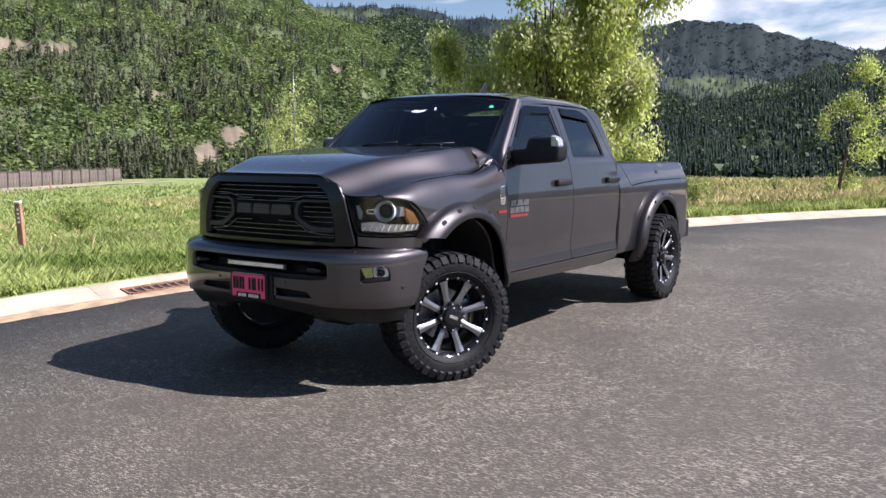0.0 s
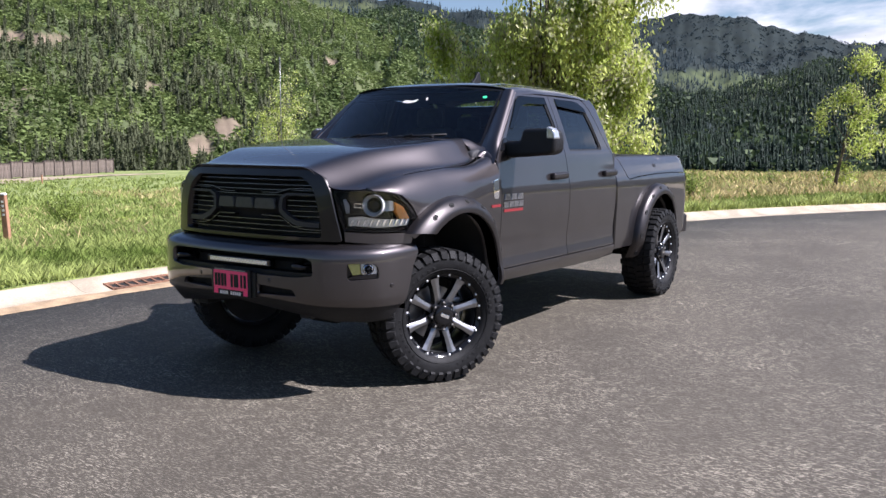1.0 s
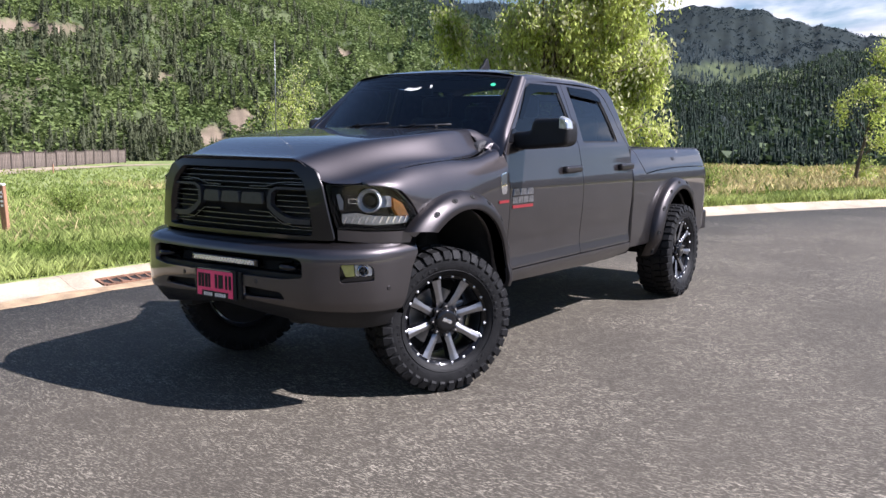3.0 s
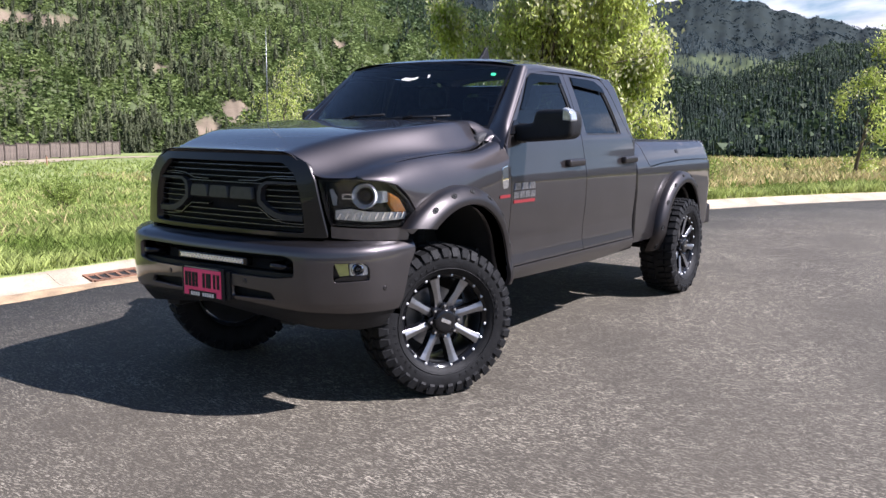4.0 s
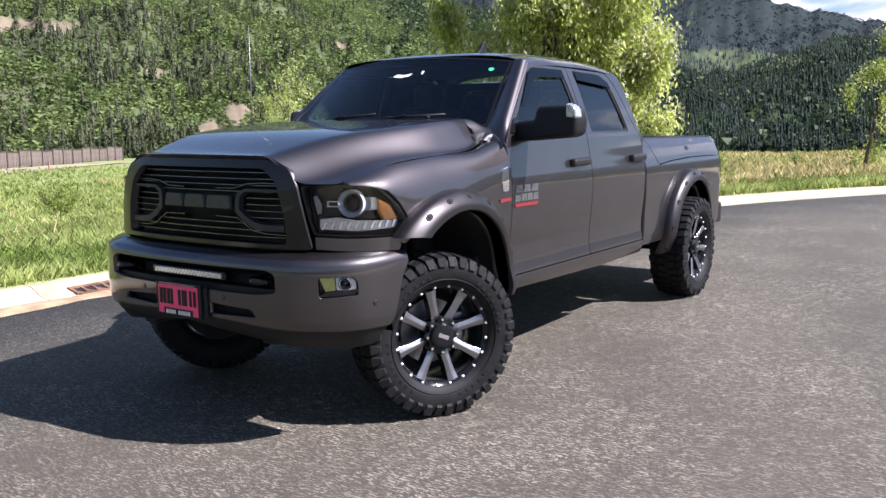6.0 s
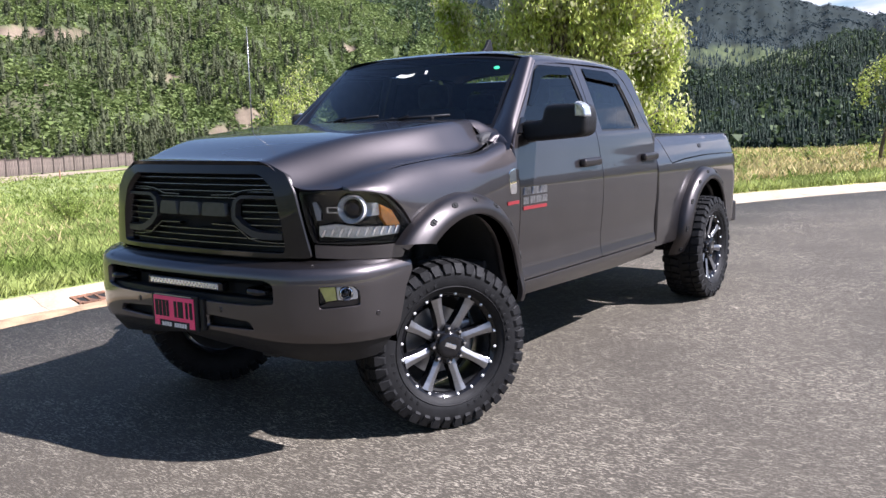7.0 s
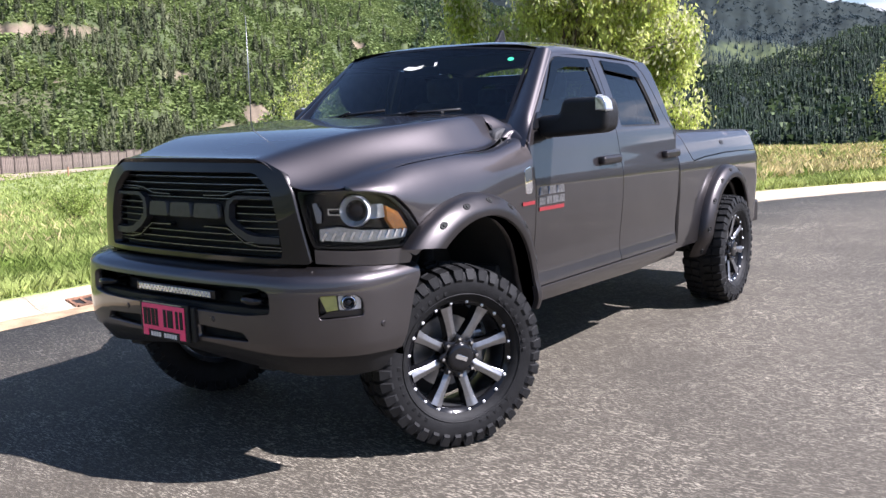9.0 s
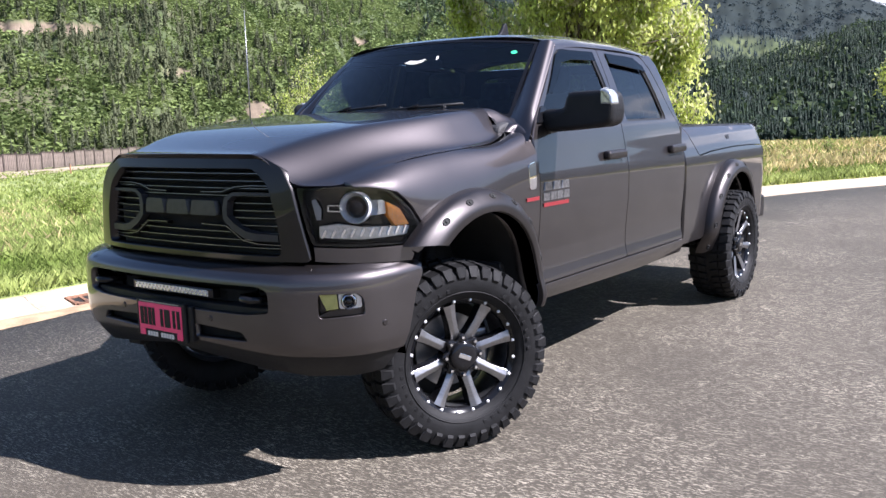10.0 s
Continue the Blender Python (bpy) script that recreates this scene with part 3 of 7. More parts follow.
def rod(name, points, radius, mat, parent, label="", sides=8, taper=1.0):
    """A round bar along points."""
    bm = bmesh.new()
    rings = []
    pts = [Vector(p) for p in points]
    for i, p in enumerate(pts):
        d = (pts[min(i + 1, len(pts) - 1)] - pts[max(i - 1, 0)]).normalized()
        q = d.to_track_quat("Z", "Y")
        r = radius * (1 + (taper - 1) * i / max(1, len(pts) - 1))
        rings.append([bm.verts.new(p + q @ Vector((r * math.cos(2 * math.pi * k / sides), r * math.sin(2 * math.pi * k / sides), 0))) for k in range(sides)])
    for a, b in zip(rings[:-1], rings[1:]):
        for k in range(sides):
            bm.faces.new((a[k], a[(k + 1) % sides], b[(k + 1) % sides], b[k]))
    bm.faces.new(rings[0][::-1])
    bm.faces.new(rings[-1])
    bmesh.ops.recalc_face_normals(bm, faces=bm.faces[:])
    return part(name, bm, mat, parent, label, smooth=True)


def ribbon(name, path, surf, width, height, mat, parent, label=""):
    """A raised bar that follows a path on a surface."""
    bm = bmesh.new()
    rings = []
    for i, (u, v) in enumerate(path):
        a, b = path[max(i - 1, 0)], path[min(i + 1, len(path) - 1)]
        p = surf(u, v)
        d = (surf(*b) - surf(*a)).normalized()
        n = surface_normal(surf, u, v)
        w = d.cross(n).normalized() * width[i] / 2 if isinstance(width, (list, tuple)) else d.cross(n).normalized() * width / 2
        rings.append([bm.verts.new(q) for q in (p + w, p + w * 0.8 + n * height, p - w * 0.8 + n * height, p - w)])
    for a, b in zip(rings[:-1], rings[1:]):
        for k in range(3):
            bm.faces.new((a[k], a[k + 1], b[k + 1], b[k]))
    bm.faces.new(rings[0])
    bm.faces.new(rings[-1][::-1])
    bmesh.ops.recalc_face_normals(bm, faces=bm.faces[:])
    return part(name, bm, mat, parent, label)




# ---- kerb and drain ----
KERB = [(0.006, -0.06), (0.006, 0.006), (0.12, 0.000), (0.27, 0.004), (0.36, 0.020), (0.43, 0.050), (0.49, 0.080), (0.54, 0.096), (0.60, 0.100), (0.62, 0.094), (0.625, -0.1)]
kerb = new("kerb")
tagged(kerb, "pale tan concrete kerb and gutter with joints", "kerb", kind="structure")


def kerb_piece(s0, s1):
    s = np.linspace(s0, s1, 13)
    off, z = np.array(KERB).T
    ss, oo = np.meshgrid(s, off, indexing="ij")
    x, y = kerb_point(ss, oo)
    k = len(off)
    verts = np.stack([x.ravel(), y.ravel(), np.broadcast_to(z, x.shape).ravel()], 1)
    me = arrays_mesh("kerb_stone", verts, grid_faces(len(s), k)[:, ::-1])
    bm = bmesh.new()
    bm.from_mesh(me)
    bm.verts.ensure_lookup_table()
    bm.faces.new([bm.verts[i] for i in range(k)])
    bm.faces.new([bm.verts[(len(s) - 1) * k + i] for i in range(k)][::-1])
    for e in bm.edges:
        e.smooth = True
    bpy.data.meshes.remove(me)
    me = bpy.data.meshes.new("kerb_stone")
    bm.to_mesh(me)
    bm.free()
    ob = shaped("kerb_stone", me, CONCRETE, kerb, smooth=True)
    me.set_sharp_from_angle(angle=radians(50))
    return ob


for i in range(-9, 27):
    kerb_piece(i * 3.05 + 0.62 + 0.002, (i + 1) * 3.05 + 0.62 - 0.002)
far_kerb = strip("far_kerb", road_s, [(-ROAD_WIDTH - 0.62, -0.1), (-ROAD_WIDTH - 0.62, 0.13), (-ROAD_WIDTH - 0.5, 0.13), (-ROAD_WIDTH - 0.3, 0.01), (-ROAD_WIDTH, 0.004)], CONCRETE,
                 "pale concrete kerb across the road", "kerb")

drain = new("storm_drain")
tagged(drain, "rusty cast-iron storm drain grate set in the kerb", "drain")
KERB_LINE = curve([(0.12, 0.000), (0.27, 0.004), (0.36, 0.020), (0.43, 0.050), (0.49, 0.080), (0.54, 0.096), (0.60, 0.100)])


def drain_face(lift):
    def at(s, off):
        x, y = kerb_point(s, off)
        return Vector((float(x), float(y), KERB_LINE(off) + lift))
    return at


def iron_plate(name, outline, lift, thick, mat, parent):
    bm = bmesh.new()
    f = drain_face(lift)
    top = [bm.verts.new(f(s, o)) for s, o in outline]
    low = [bm.verts.new(f(s, o) - Vector((0, 0, thick))) for s, o in outline]
    bm.faces.new(top)
    bm.faces.new(low[::-1])
    k = len(top)
    for i in range(k):
        bm.faces.new((top[i], low[i], low[(i + 1) % k], top[(i + 1) % k]))
    bmesh.ops.recalc_face_normals(bm, faces=bm.faces[:])
    return part(name, bm, mat, parent)


D0, D1 = 0.93, 2.02
# Plate laid on the kerb; the pit's darkness is only its black colour.
iron_plate("drain_pit", [(D0, 0.19), (D1, 0.19), (D1, 0.28), (D1, 0.38), (D0, 0.38), (D0, 0.28)], 0.006, 0.02, HOLLOW_SHADE, drain)
for o0, o1 in ((0.165, 0.20), (0.375, 0.40)):
    iron_plate("frame_bar", [(D0 - 0.02, o0), (D1 + 0.02, o0), (D1 + 0.02, o1), (D0 - 0.02, o1)], 0.018, 0.03, RUST, drain)
for i in range(11):
    s = D0 + (D1 - D0) * i / 10
    iron_plate("grate_bar", [(s - 0.040, 0.195), (s + 0.040, 0.195), (s + 0.016, 0.29), (s + 0.012, 0.38), (s - 0.012, 0.38), (s - 0.016, 0.29)], 0.016, 0.03, RUST, drain)

SAND = material("washed_sand", (0.36, 0.255, 0.150), 0.95, spread=0.25, scale=5, fine=0.2, fine_scale=90, bump=0.3, bump_scale=140)
sand_s = np.linspace(-4.0, 3.2, 120)
sand_v = []
for a in sand_s:
    lump = float(fractal(np.array([a * 1.3]), np.array([0.5]), 51, 4)[0])
    near, far = -0.02 - 0.16 * lump * smoothstep(-4.0, -2.6, a) * smoothstep(3.2, 2.4, a), 0.10 + 0.18 * lump
    for q in np.linspace(0, 1, 6):
        sx, sy = kerb_point(a, near + (far - near) * q)
        sand_v.append((float(sx), float(sy), 0.0035 + 0.008 * math.sin(math.pi * q)))
tagged(shaped("gutter_sand", arrays_mesh("gutter_sand", sand_v, grid_faces(120, 6)[:, ::-1]), SAND, smooth=True), "tan sand washed into the gutter by the drain", "sand", kind="stuff")

# ---- marker post, stake, fence, track ----
def on_ground(x, y):
    return float(ground_height(np.array([x]), np.array([y]))[0])


px, py0 = -10.6, 3.72
post = new("marker_post")
tagged(post, "short brown wooden marker post with a pale top", "post")
post.location = (px, py0, on_ground(px, py0) - 0.03)
post.rotation_euler = (radians(1.5), radians(-2), radians(25))
prism("post_shaft", rounded([(-0.055, -0.04), (0.055, -0.04), (0.055, 0.04), (-0.055, 0.04)], 0.012), 0.87, POST, post, Matrix.Identity(4), 0.004)
prism("post_cap", rounded([(-0.056, -0.041), (0.056, -0.041), (0.056, 0.041), (-0.056, 0.041)], 0.012), 0.045, WHITE_PAINT, post, Matrix.Translation((0, 0, 0.87)), 0.018, "pale weathered top")
for i in range(4):
    block("pale_mark", (-0.02, -0.043, 0.52 + i * 0.075), (0.022, -0.038, 0.56 + i * 0.075), WHITE_PAINT, post, 0.001)


def bearing(az, r):
    return VIEW[0] - r * math.sin(radians(az)), VIEW[1] + r * math.cos(radians(az))


sx, sy = bearing(57.7, 84)
stake = new("survey_stake")
tagged(stake, "small dark wooden stake in the grass", "stake")
stake.location = (sx, sy, on_ground(sx, sy))
block("stake_shaft", (-0.06, -0.04, -0.05), (0.06, 0.04, 0.8), POST, stake, 0.01)
block("stake_tip", (-0.065, -0.045, 0.8), (0.065, 0.045, 0.9), FENCE, stake, 0.01)

fence = new("board_fence")
tagged(fence, "weathered brown board fence along a dirt track", "fence")
fx0, fy0 = bearing(53.75, 131)
fx1, fy1 = bearing(60.5, 103)
span = math.hypot(fx1 - fx0, fy1 - fy0)
board_me = None
for i in range(20):
    ax, ay = fx0 + (fx1 - fx0) * i * 2.44 / span, fy0 + (fy1 - fy0) * i * 2.44 / span
    bx, by = fx0 + (fx1 - fx0) * (i + 1) * 2.44 / span, fy0 + (fy1 - fy0) * (i + 1) * 2.44 / span
    za, zb = on_ground(ax, ay), on_ground(bx, by)
    turn = math.atan2(by - ay, bx - ax)
    rise = math.atan2(zb - za, 2.44)
    m = Matrix.Translation((ax, ay, za + 0.10 * math.sin(i * 2.1))) @ Matrix.Rotation(turn, 4, "Z") @ Matrix.Rotation(-rise, 4, "Y")
    block("fence_post", (-0.10, -0.14, -0.3), (0.10, 0.10, 1.95), FENCE_POST, fence, 0.01, "", m)
    block("top_rail", (0.10, -0.09, 1.72), (2.34, 0.09, 1.79), FENCE_POST, fence, 0.005, "", m)
    for j in range(15):
        lo, hi = (0.08 + j * 0.153, -0.015, 0.03), (0.08 + j * 0.153 + 0.142, 0.015, 1.71)
        if board_me is None:
            b = block("board", (0, -0.015, 0.03), (0.142, 0.015, 1.71), FENCE, fence, 0.004)
            board_me = b.data
        else:
            b = new("board", board_me)
            b.parent = fence
        b.matrix_basis = m @ Matrix.Translation((lo[0], 0.02 if j % 2 else 0.0, 0))

tv = []
for az in np.arange(50.5, 80, 0.5):
    wide = float(np.interp(az, (50.5, 54, 57, 62, 80), (0.2, 6, 14, 22, 24)))
    rc = float(np.interp(az, (50.5, 54, 60.5, 80), (118, 114, 91, 75)))
    for q in np.linspace(-0.5, 0.5, 7):
        x, y = bearing(az, rc + wide * q)
        tv.append((x, y, on_ground(x, y) + 0.06))
track = shaped("dirt_track", arrays_mesh("dirt_track", tv, grid_faces(len(tv) // 7, 7)), DIRT, smooth=True)
tagged(track, "pale dry dirt track before the fence", "track", kind="structure")


# ---- plants ----
def leaf_mesh(name, centres, size, droop, rng, aspect=0.42, spread=1.0):
    """Pointed leaves at the given centres: two triangles each, folded along the rib."""
    n = len(centres)
    d = rng.normal(size=(n, 3)) * spread
    d[:, 2] -= droop
    d /= np.linalg.norm(d, axis=1)[:, None]
    side = np.cross(d, rng.normal(size=(n, 3)))
    side /= np.linalg.norm(side, axis=1)[:, None] + 1e-9
    up = np.cross(side, d)
    s = size * rng.uniform(0.6, 1.3, (n, 1))
    a, b = centres - d * s * 0.5, centres + d * s * 0.5
    mid = centres - d * s * 0.08
    l, r = mid + side * s * aspect * 0.5 + up * s * 0.08, mid - side * s * aspect * 0.5 + up * s * 0.08
    verts = np.stack([a, l, b, r], 1).reshape(-1, 3)
    i = np.arange(n)[:, None] * 4
    return arrays_mesh(name, verts, np.concatenate([i + np.array([[0, 1, 2]]), i + np.array([[0, 2, 3]])]))


def tree(name, label, base, trunk_h, trunk_r, clusters, leaf, count, leaf_size, droop, seed, blossom=0, mat=None, puff=0.42, lean=(0, 0)):
    """A trunk that forks into limbs, one to each cluster of leaves; the crown is many small leaves."""
    rng = np.random.default_rng(seed)
    root = new(name)
    tagged(root, label, "tree")
    root.location = base
    fork = Vector((lean[0], lean[1], trunk_h))
    rod("trunk", [(0, 0, -0.15), Vector((lean[0] * 0.3, lean[1] * 0.3, trunk_h * 0.35)), Vector((lean[0] * 0.7, lean[1] * 0.7, trunk_h * 0.7)), fork], trunk_r, BARK, root, "", 10, 0.6)
    bm_parts = []
    for c, size in clusters:
        c = Vector(c)
        start = Vector((lean[0] * 0.8, lean[1] * 0.8, min(trunk_h, max(0.5, c.z * 0.55)))) if c.z < trunk_h * 1.5 else fork
        mid = start.lerp(c, 0.5) + Vector(rng.normal(size=3) * 0.12) + Vector((0, 0, 0.12))
        rod("limb", [start, start.lerp(mid, 0.5), mid, c], trunk_r * 0.30 * (0.5 + size * 0.6), BARK, root, "", 6, 0.25)
    total = sum(s ** 2 for _, s in clusters)
    pts = []
    flowers = []
    for c, size in clusters:
        k = int(count * size ** 2 / total)
        sprays = max(3, int(9 * size))
        heads = np.array(c) + rng.normal(size=(sprays, 3)) * puff * size * np.array([1, 1, 0.8])
        which = rng.integers(0, sprays, k)
        p = heads[which] + rng.normal(size=(k, 3)) * 0.135 * np.array([1, 1, 1.2]) * (0.6 + size * 0.5)
        p[:, 2] -= np.abs(rng.normal(size=k)) * 0.16 * droop
        pts.append(p)
        if blossom:
            kb = int(blossom * size ** 2 / total)
            f = heads[rng.integers(0, sprays, kb)] + rng.normal(size=(kb, 3)) * 0.16
            f[:, 2] -= 0.08
            flowers.append(f)
    crown = shaped("crown", leaf_mesh("crown", np.concatenate(pts), leaf_size, droop, rng), leaf, root, "many small hanging leaves", kind="stuff")
    if blossom:
        shaped("blossom", leaf_mesh("blossom", np.concatenate(flowers), leaf_size * 1.1, 1.8, rng, 0.5), BLOSSOM, root, "pale hanging blossom", kind="stuff")
    return root


def crown_clusters(seed, n, centre, axes, size, shell=0.45):
    rng = np.random.default_rng(seed)
    out = []
    while len(out) < n:
        d = rng.normal(size=3)
        d /= np.linalg.norm(d)
        p = np.array(centre) + d * np.array(axes) * rng.uniform(shell, 1.0)
        if all(np.linalg.norm(p - np.array(q)) > size * 0.7 for q, _ in out):
            out.append((tuple(p), size * rng.uniform(0.7, 1.25)))
        else:
            size *= 0.995
    return out


ACROSS, ALONG = (0.83, 0.55), (-0.55, 0.83)


def spread_out(rows, seed, depth):
    """Clusters from (sideways, height, size), scattered in depth."""
    rng = np.random.default_rng(seed)
    out = []
    for r, z, size in rows:
        d = rng.uniform(-depth, depth)
        out.append(((r * ACROSS[0] + d * ALONG[0], r * ACROSS[1] + d * ALONG[1], z), size))
    return out


big = (-3.45, 9.75)
LOCUST_LOBES = ((-1.70, 3.50, 0.42), (-1.55, 3.15, 0.45), (-1.30, 2.80, 0.42), (-1.00, 2.55, 0.45), (-0.55, 2.45, 0.45), (-0.1, 2.35, 0.45), (0.4, 2.3, 0.5),
                (2.0, 4.35, 0.5), (1.6, 3.95, 0.45), (1.72, 3.35, 0.42), (1.95, 2.95, 0.38), (1.80, 2.60, 0.42), (1.30, 2.25, 0.5), (1.55, 1.85, 0.5), (1.30, 1.55, 0.5), (1.90, 1.62, 0.35), (0.95, 1.9, 0.5))
tree("locust_tree", "broad locust tree with yellow-green hanging leaves and pale blossom", (*big, on_ground(*big)), 1.7, 0.13,
     crown_clusters(4, 24, (0.35, 0.2, 4.25), (1.2, 1.2, 1.95), 0.66, 0.5) + spread_out(LOCUST_LOBES, 5, 0.5), LOCUST, 62000, 0.088, 2.0, 11, 15000, puff=0.30)
young = (-0.28, 21.7)
YOUNG_LOBES = ((0.48, 3.65, 0.48), (0.85, 3.5, 0.32), (1.2, 3.25, 0.42), (1.6, 3.5, 0.4), (0.05, 2.65, 0.36), (0.5, 2.9, 0.42), (-0.4, 2.1, 0.38), (0.9, 2.3, 0.48), (1.35, 2.6, 0.42), (0.2, 1.95, 0.32),
               (0.75, 1.7, 0.34), (1.35, 1.6, 0.34), (0.4, 1.25, 0.4), (0.48, 0.55, 0.48), (-0.03, 0.4, 0.32), (1.8, 2.4, 0.4))
tree("young_tree", "slender young tree with sparse light green leaves", (*young, on_ground(*young)), 1.9, 0.055,
     spread_out(YOUNG_LOBES, 6, 0.4), LOCUST, 4600, 0.095, 0.8, 12, 500, puff=0.32, lean=(0.30, 0.15))
sap = bearing(43.6, 46)
tree("sapling", "thin sapling with fine pale leaves", (*sap, on_ground(*sap)), 3.2, 0.05,
     crown_clusters(8, 24, (0.1, 0.1, 4.0), (1.45, 1.45, 2.3), 0.75, 0.2), LOCUST, 2600, 0.12, 0.4, 13, 700, puff=0.45)


BUSH_LEAF = leaf_material("bush_leaf", (0.17, 0.24, 0.045), (0.38, 0.45, 0.13), 0.45, 2.0, 0.35)


def shrub(name, label, base, height, width, count, leaf, seed, leaf_size=0.07):
    rng = np.random.default_rng(seed)
    root = new(name)
    tagged(root, label, "shrub")
    root.location = base
    tips = []
    for i in range(13):
        a, r = rng.uniform(0, 6.28), width * 0.5 * math.sqrt(rng.uniform(0.02, 1))
        tip = Vector((r * math.cos(a), r * math.sin(a), height * rng.uniform(0.5, 1.0) * (1 - 0.35 * (2 * r / width) ** 2)))
        rod("stem", [(rng.normal() * 0.04, rng.normal() * 0.04, -0.05), Vector((tip.x * 0.4, tip.y * 0.4, tip.z * 0.5)), tip], 0.012, BARK, root, "", 5, 0.35)
        tips.append(np.array(tip))
    k = rng.integers(0, len(tips), count)
    t = rng.uniform(0.45, 1.05, (count, 1))
    p = np.array(tips)[k] * t + rng.normal(size=(count, 3)) * 0.09
    shaped("foliage", leaf_mesh("foliage", p, leaf_size, -0.5, rng), leaf, root, "small light green leaves", kind="stuff")
    return root


sh = (-18.3, 9.95)
shrub("shrub", "round green shrub standing alone in the meadow", (*sh, on_ground(*sh)), 1.25, 1.15, 2200, BUSH_LEAF, 31)
sp = (-2.35, 15.6)
shrub("small_shrub", "small leafy shrub behind the kerb", (*sp, on_ground(*sp)), 0.98, 0.45, 700, BUSH_LEAF, 32)
for i, (x, y, h, w) in enumerate(((-2.6, 24.5, 0.7, 0.4), (-16.0, 6.0, 0.35, 0.5), (-13.5, 8.5, 0.3, 0.6))):
    shrub("weed", "low weedy clump in the grass", (x, y, on_ground(x, y)), h, w, 350, LOCUST if i else GRASS, 40 + i)


def blades(name, label, s0, s1, o0, o1, count, low, high, width, mat, seed, keep=None, power=1.0):
    """Grass blades in tufts on a stretch behind the kerb."""
    rng = np.random.default_rng(seed)
    tufts = count // 6
    s = rng.uniform(s0, s1, tufts)
    o = o0 + (o1 - o0) * rng.uniform(0, 1, tufts) ** power
    x, y = kerb_point(s, o)
    if keep is not None:
        k = keep(x, y, rng)
        x, y = x[k], y[k]
    patch = fractal(x * 0.5, y * 0.5, 77, 3)
    x = np.repeat(x, 6) + rng.normal(size=len(x) * 6) * 0.07
    y = np.repeat(y, 6) + rng.normal(size=len(y) * 6) * 0.07
    d = behind_kerb(x, y)
    z = ground_height(x, y) - 0.02
    far = np.clip(np.hypot(x - VIEW[0], y - VIEW[1]) / 14, 0.8, 3.5)
    h = rng.uniform(low, high, len(x)) * (0.6 + 0.8 * np.repeat(patch, 6)) * np.where(d < 0.62, 0.3, 1)
    a = rng.uniform(0, 6.28, len(x))
    lean = rng.normal(size=(len(x), 2)) * 0.35 * h[:, None]
    w = width * far * rng.uniform(0.7, 1.3, len(x))
    dx, dy = np.cos(a) * w, np.sin(a) * w
    v = np.stack([np.stack([x - dx, y - dy, z], 1), np.stack([x + dx, y + dy, z], 1),
                  np.stack([x + lean[:, 0] * 0.35 + dx * 0.7, y + lean[:, 1] * 0.35 + dy * 0.7, z + h * 0.6], 1),
                  np.stack([x + lean[:, 0], y + lean[:, 1], z + h], 1)], 1).reshape(-1, 3)
    i = np.arange(len(x))[:, None] * 4
    me = arrays_mesh(name, v, np.concatenate([i + np.array([[0, 1, 2]]), i + np.array([[0, 2, 3]])]))
    ob = shaped(name, me, mat)
    return tagged(ob, label, "grass", kind="stuff")


blades("meadow_grass", "lush green meadow grass behind the kerb", -6, 9, 0.64, 9, 140000, 0.07, 0.24, 0.0032, GRASS, 1, power=1.2)
blades("meadow_grass", "green meadow grass further down the slope", -9, 14, 9, 34, 90000, 0.10, 0.28, 0.006, GRASS, 2, power=1.3)
blades("dry_grass", "scattered dry yellow grass in the meadow", -9, 14, 2.5, 30, 9000, 0.14, 0.32, 0.003, HAY, 3)
blades("meadow_grass", "thin green grass far down the meadow", -16, 20, 34, 85, 60000, 0.14, 0.34, 0.008, GRASS, 7, power=1.2)
blades("verge_grass", "green grass along the verge", 11, 34, 0.64, 7, 45000, 0.06, 0.24, 0.0055, GRASS, 4, power=1.6)
blades("dry_meadow_grass", "dry yellow meadow grass", 11, 40, 2.0, 48, 85000, 0.12, 0.36, 0.0065, HAY, 5, power=1.3)
blades("mixed_meadow_grass", "green tufts among the dry grass", 11, 40, 2.0, 45, 26000, 0.12, 0.40, 0.008, GRASS, 6)


# ---- woods on the slopes ----
def shard_shape(count, size, profile, seed):
    """A loose crown of small leaf-like shards inside a turned outline."""
    rng = np.random.default_rng(seed)
    z = 1 - rng.uniform(0, 1, count) ** 0.62
    r, a = profile(z) * np.sqrt(rng.uniform(0.1, 1.0, count)), rng.uniform(0, 6.283, count)
    c = np.stack([r * np.cos(a), r * np.sin(a), z], 1)
    d1, d2 = rng.normal(size=(count, 3)), rng.normal(size=(count, 3))
    d1 /= np.linalg.norm(d1, axis=1)[:, None]
    d2 = np.cross(d1, d2)
    d2 /= np.linalg.norm(d2, axis=1)[:, None]
    s = size * rng.uniform(0.6, 1.3, (count, 1))
    v = np.stack([c - d1 * s, c + d1 * s * 0.6 + d2 * s * 0.8, c + d1 * s * 0.5 - d2 * s * 0.8], 1).reshape(-1, 3)
    return v, np.arange(count * 3).reshape(-1, 3)


def spire(z):
    return 0.17 * (1 - z) ** 0.8 * np.minimum(1, z * 6 + 0.3) + 0.012


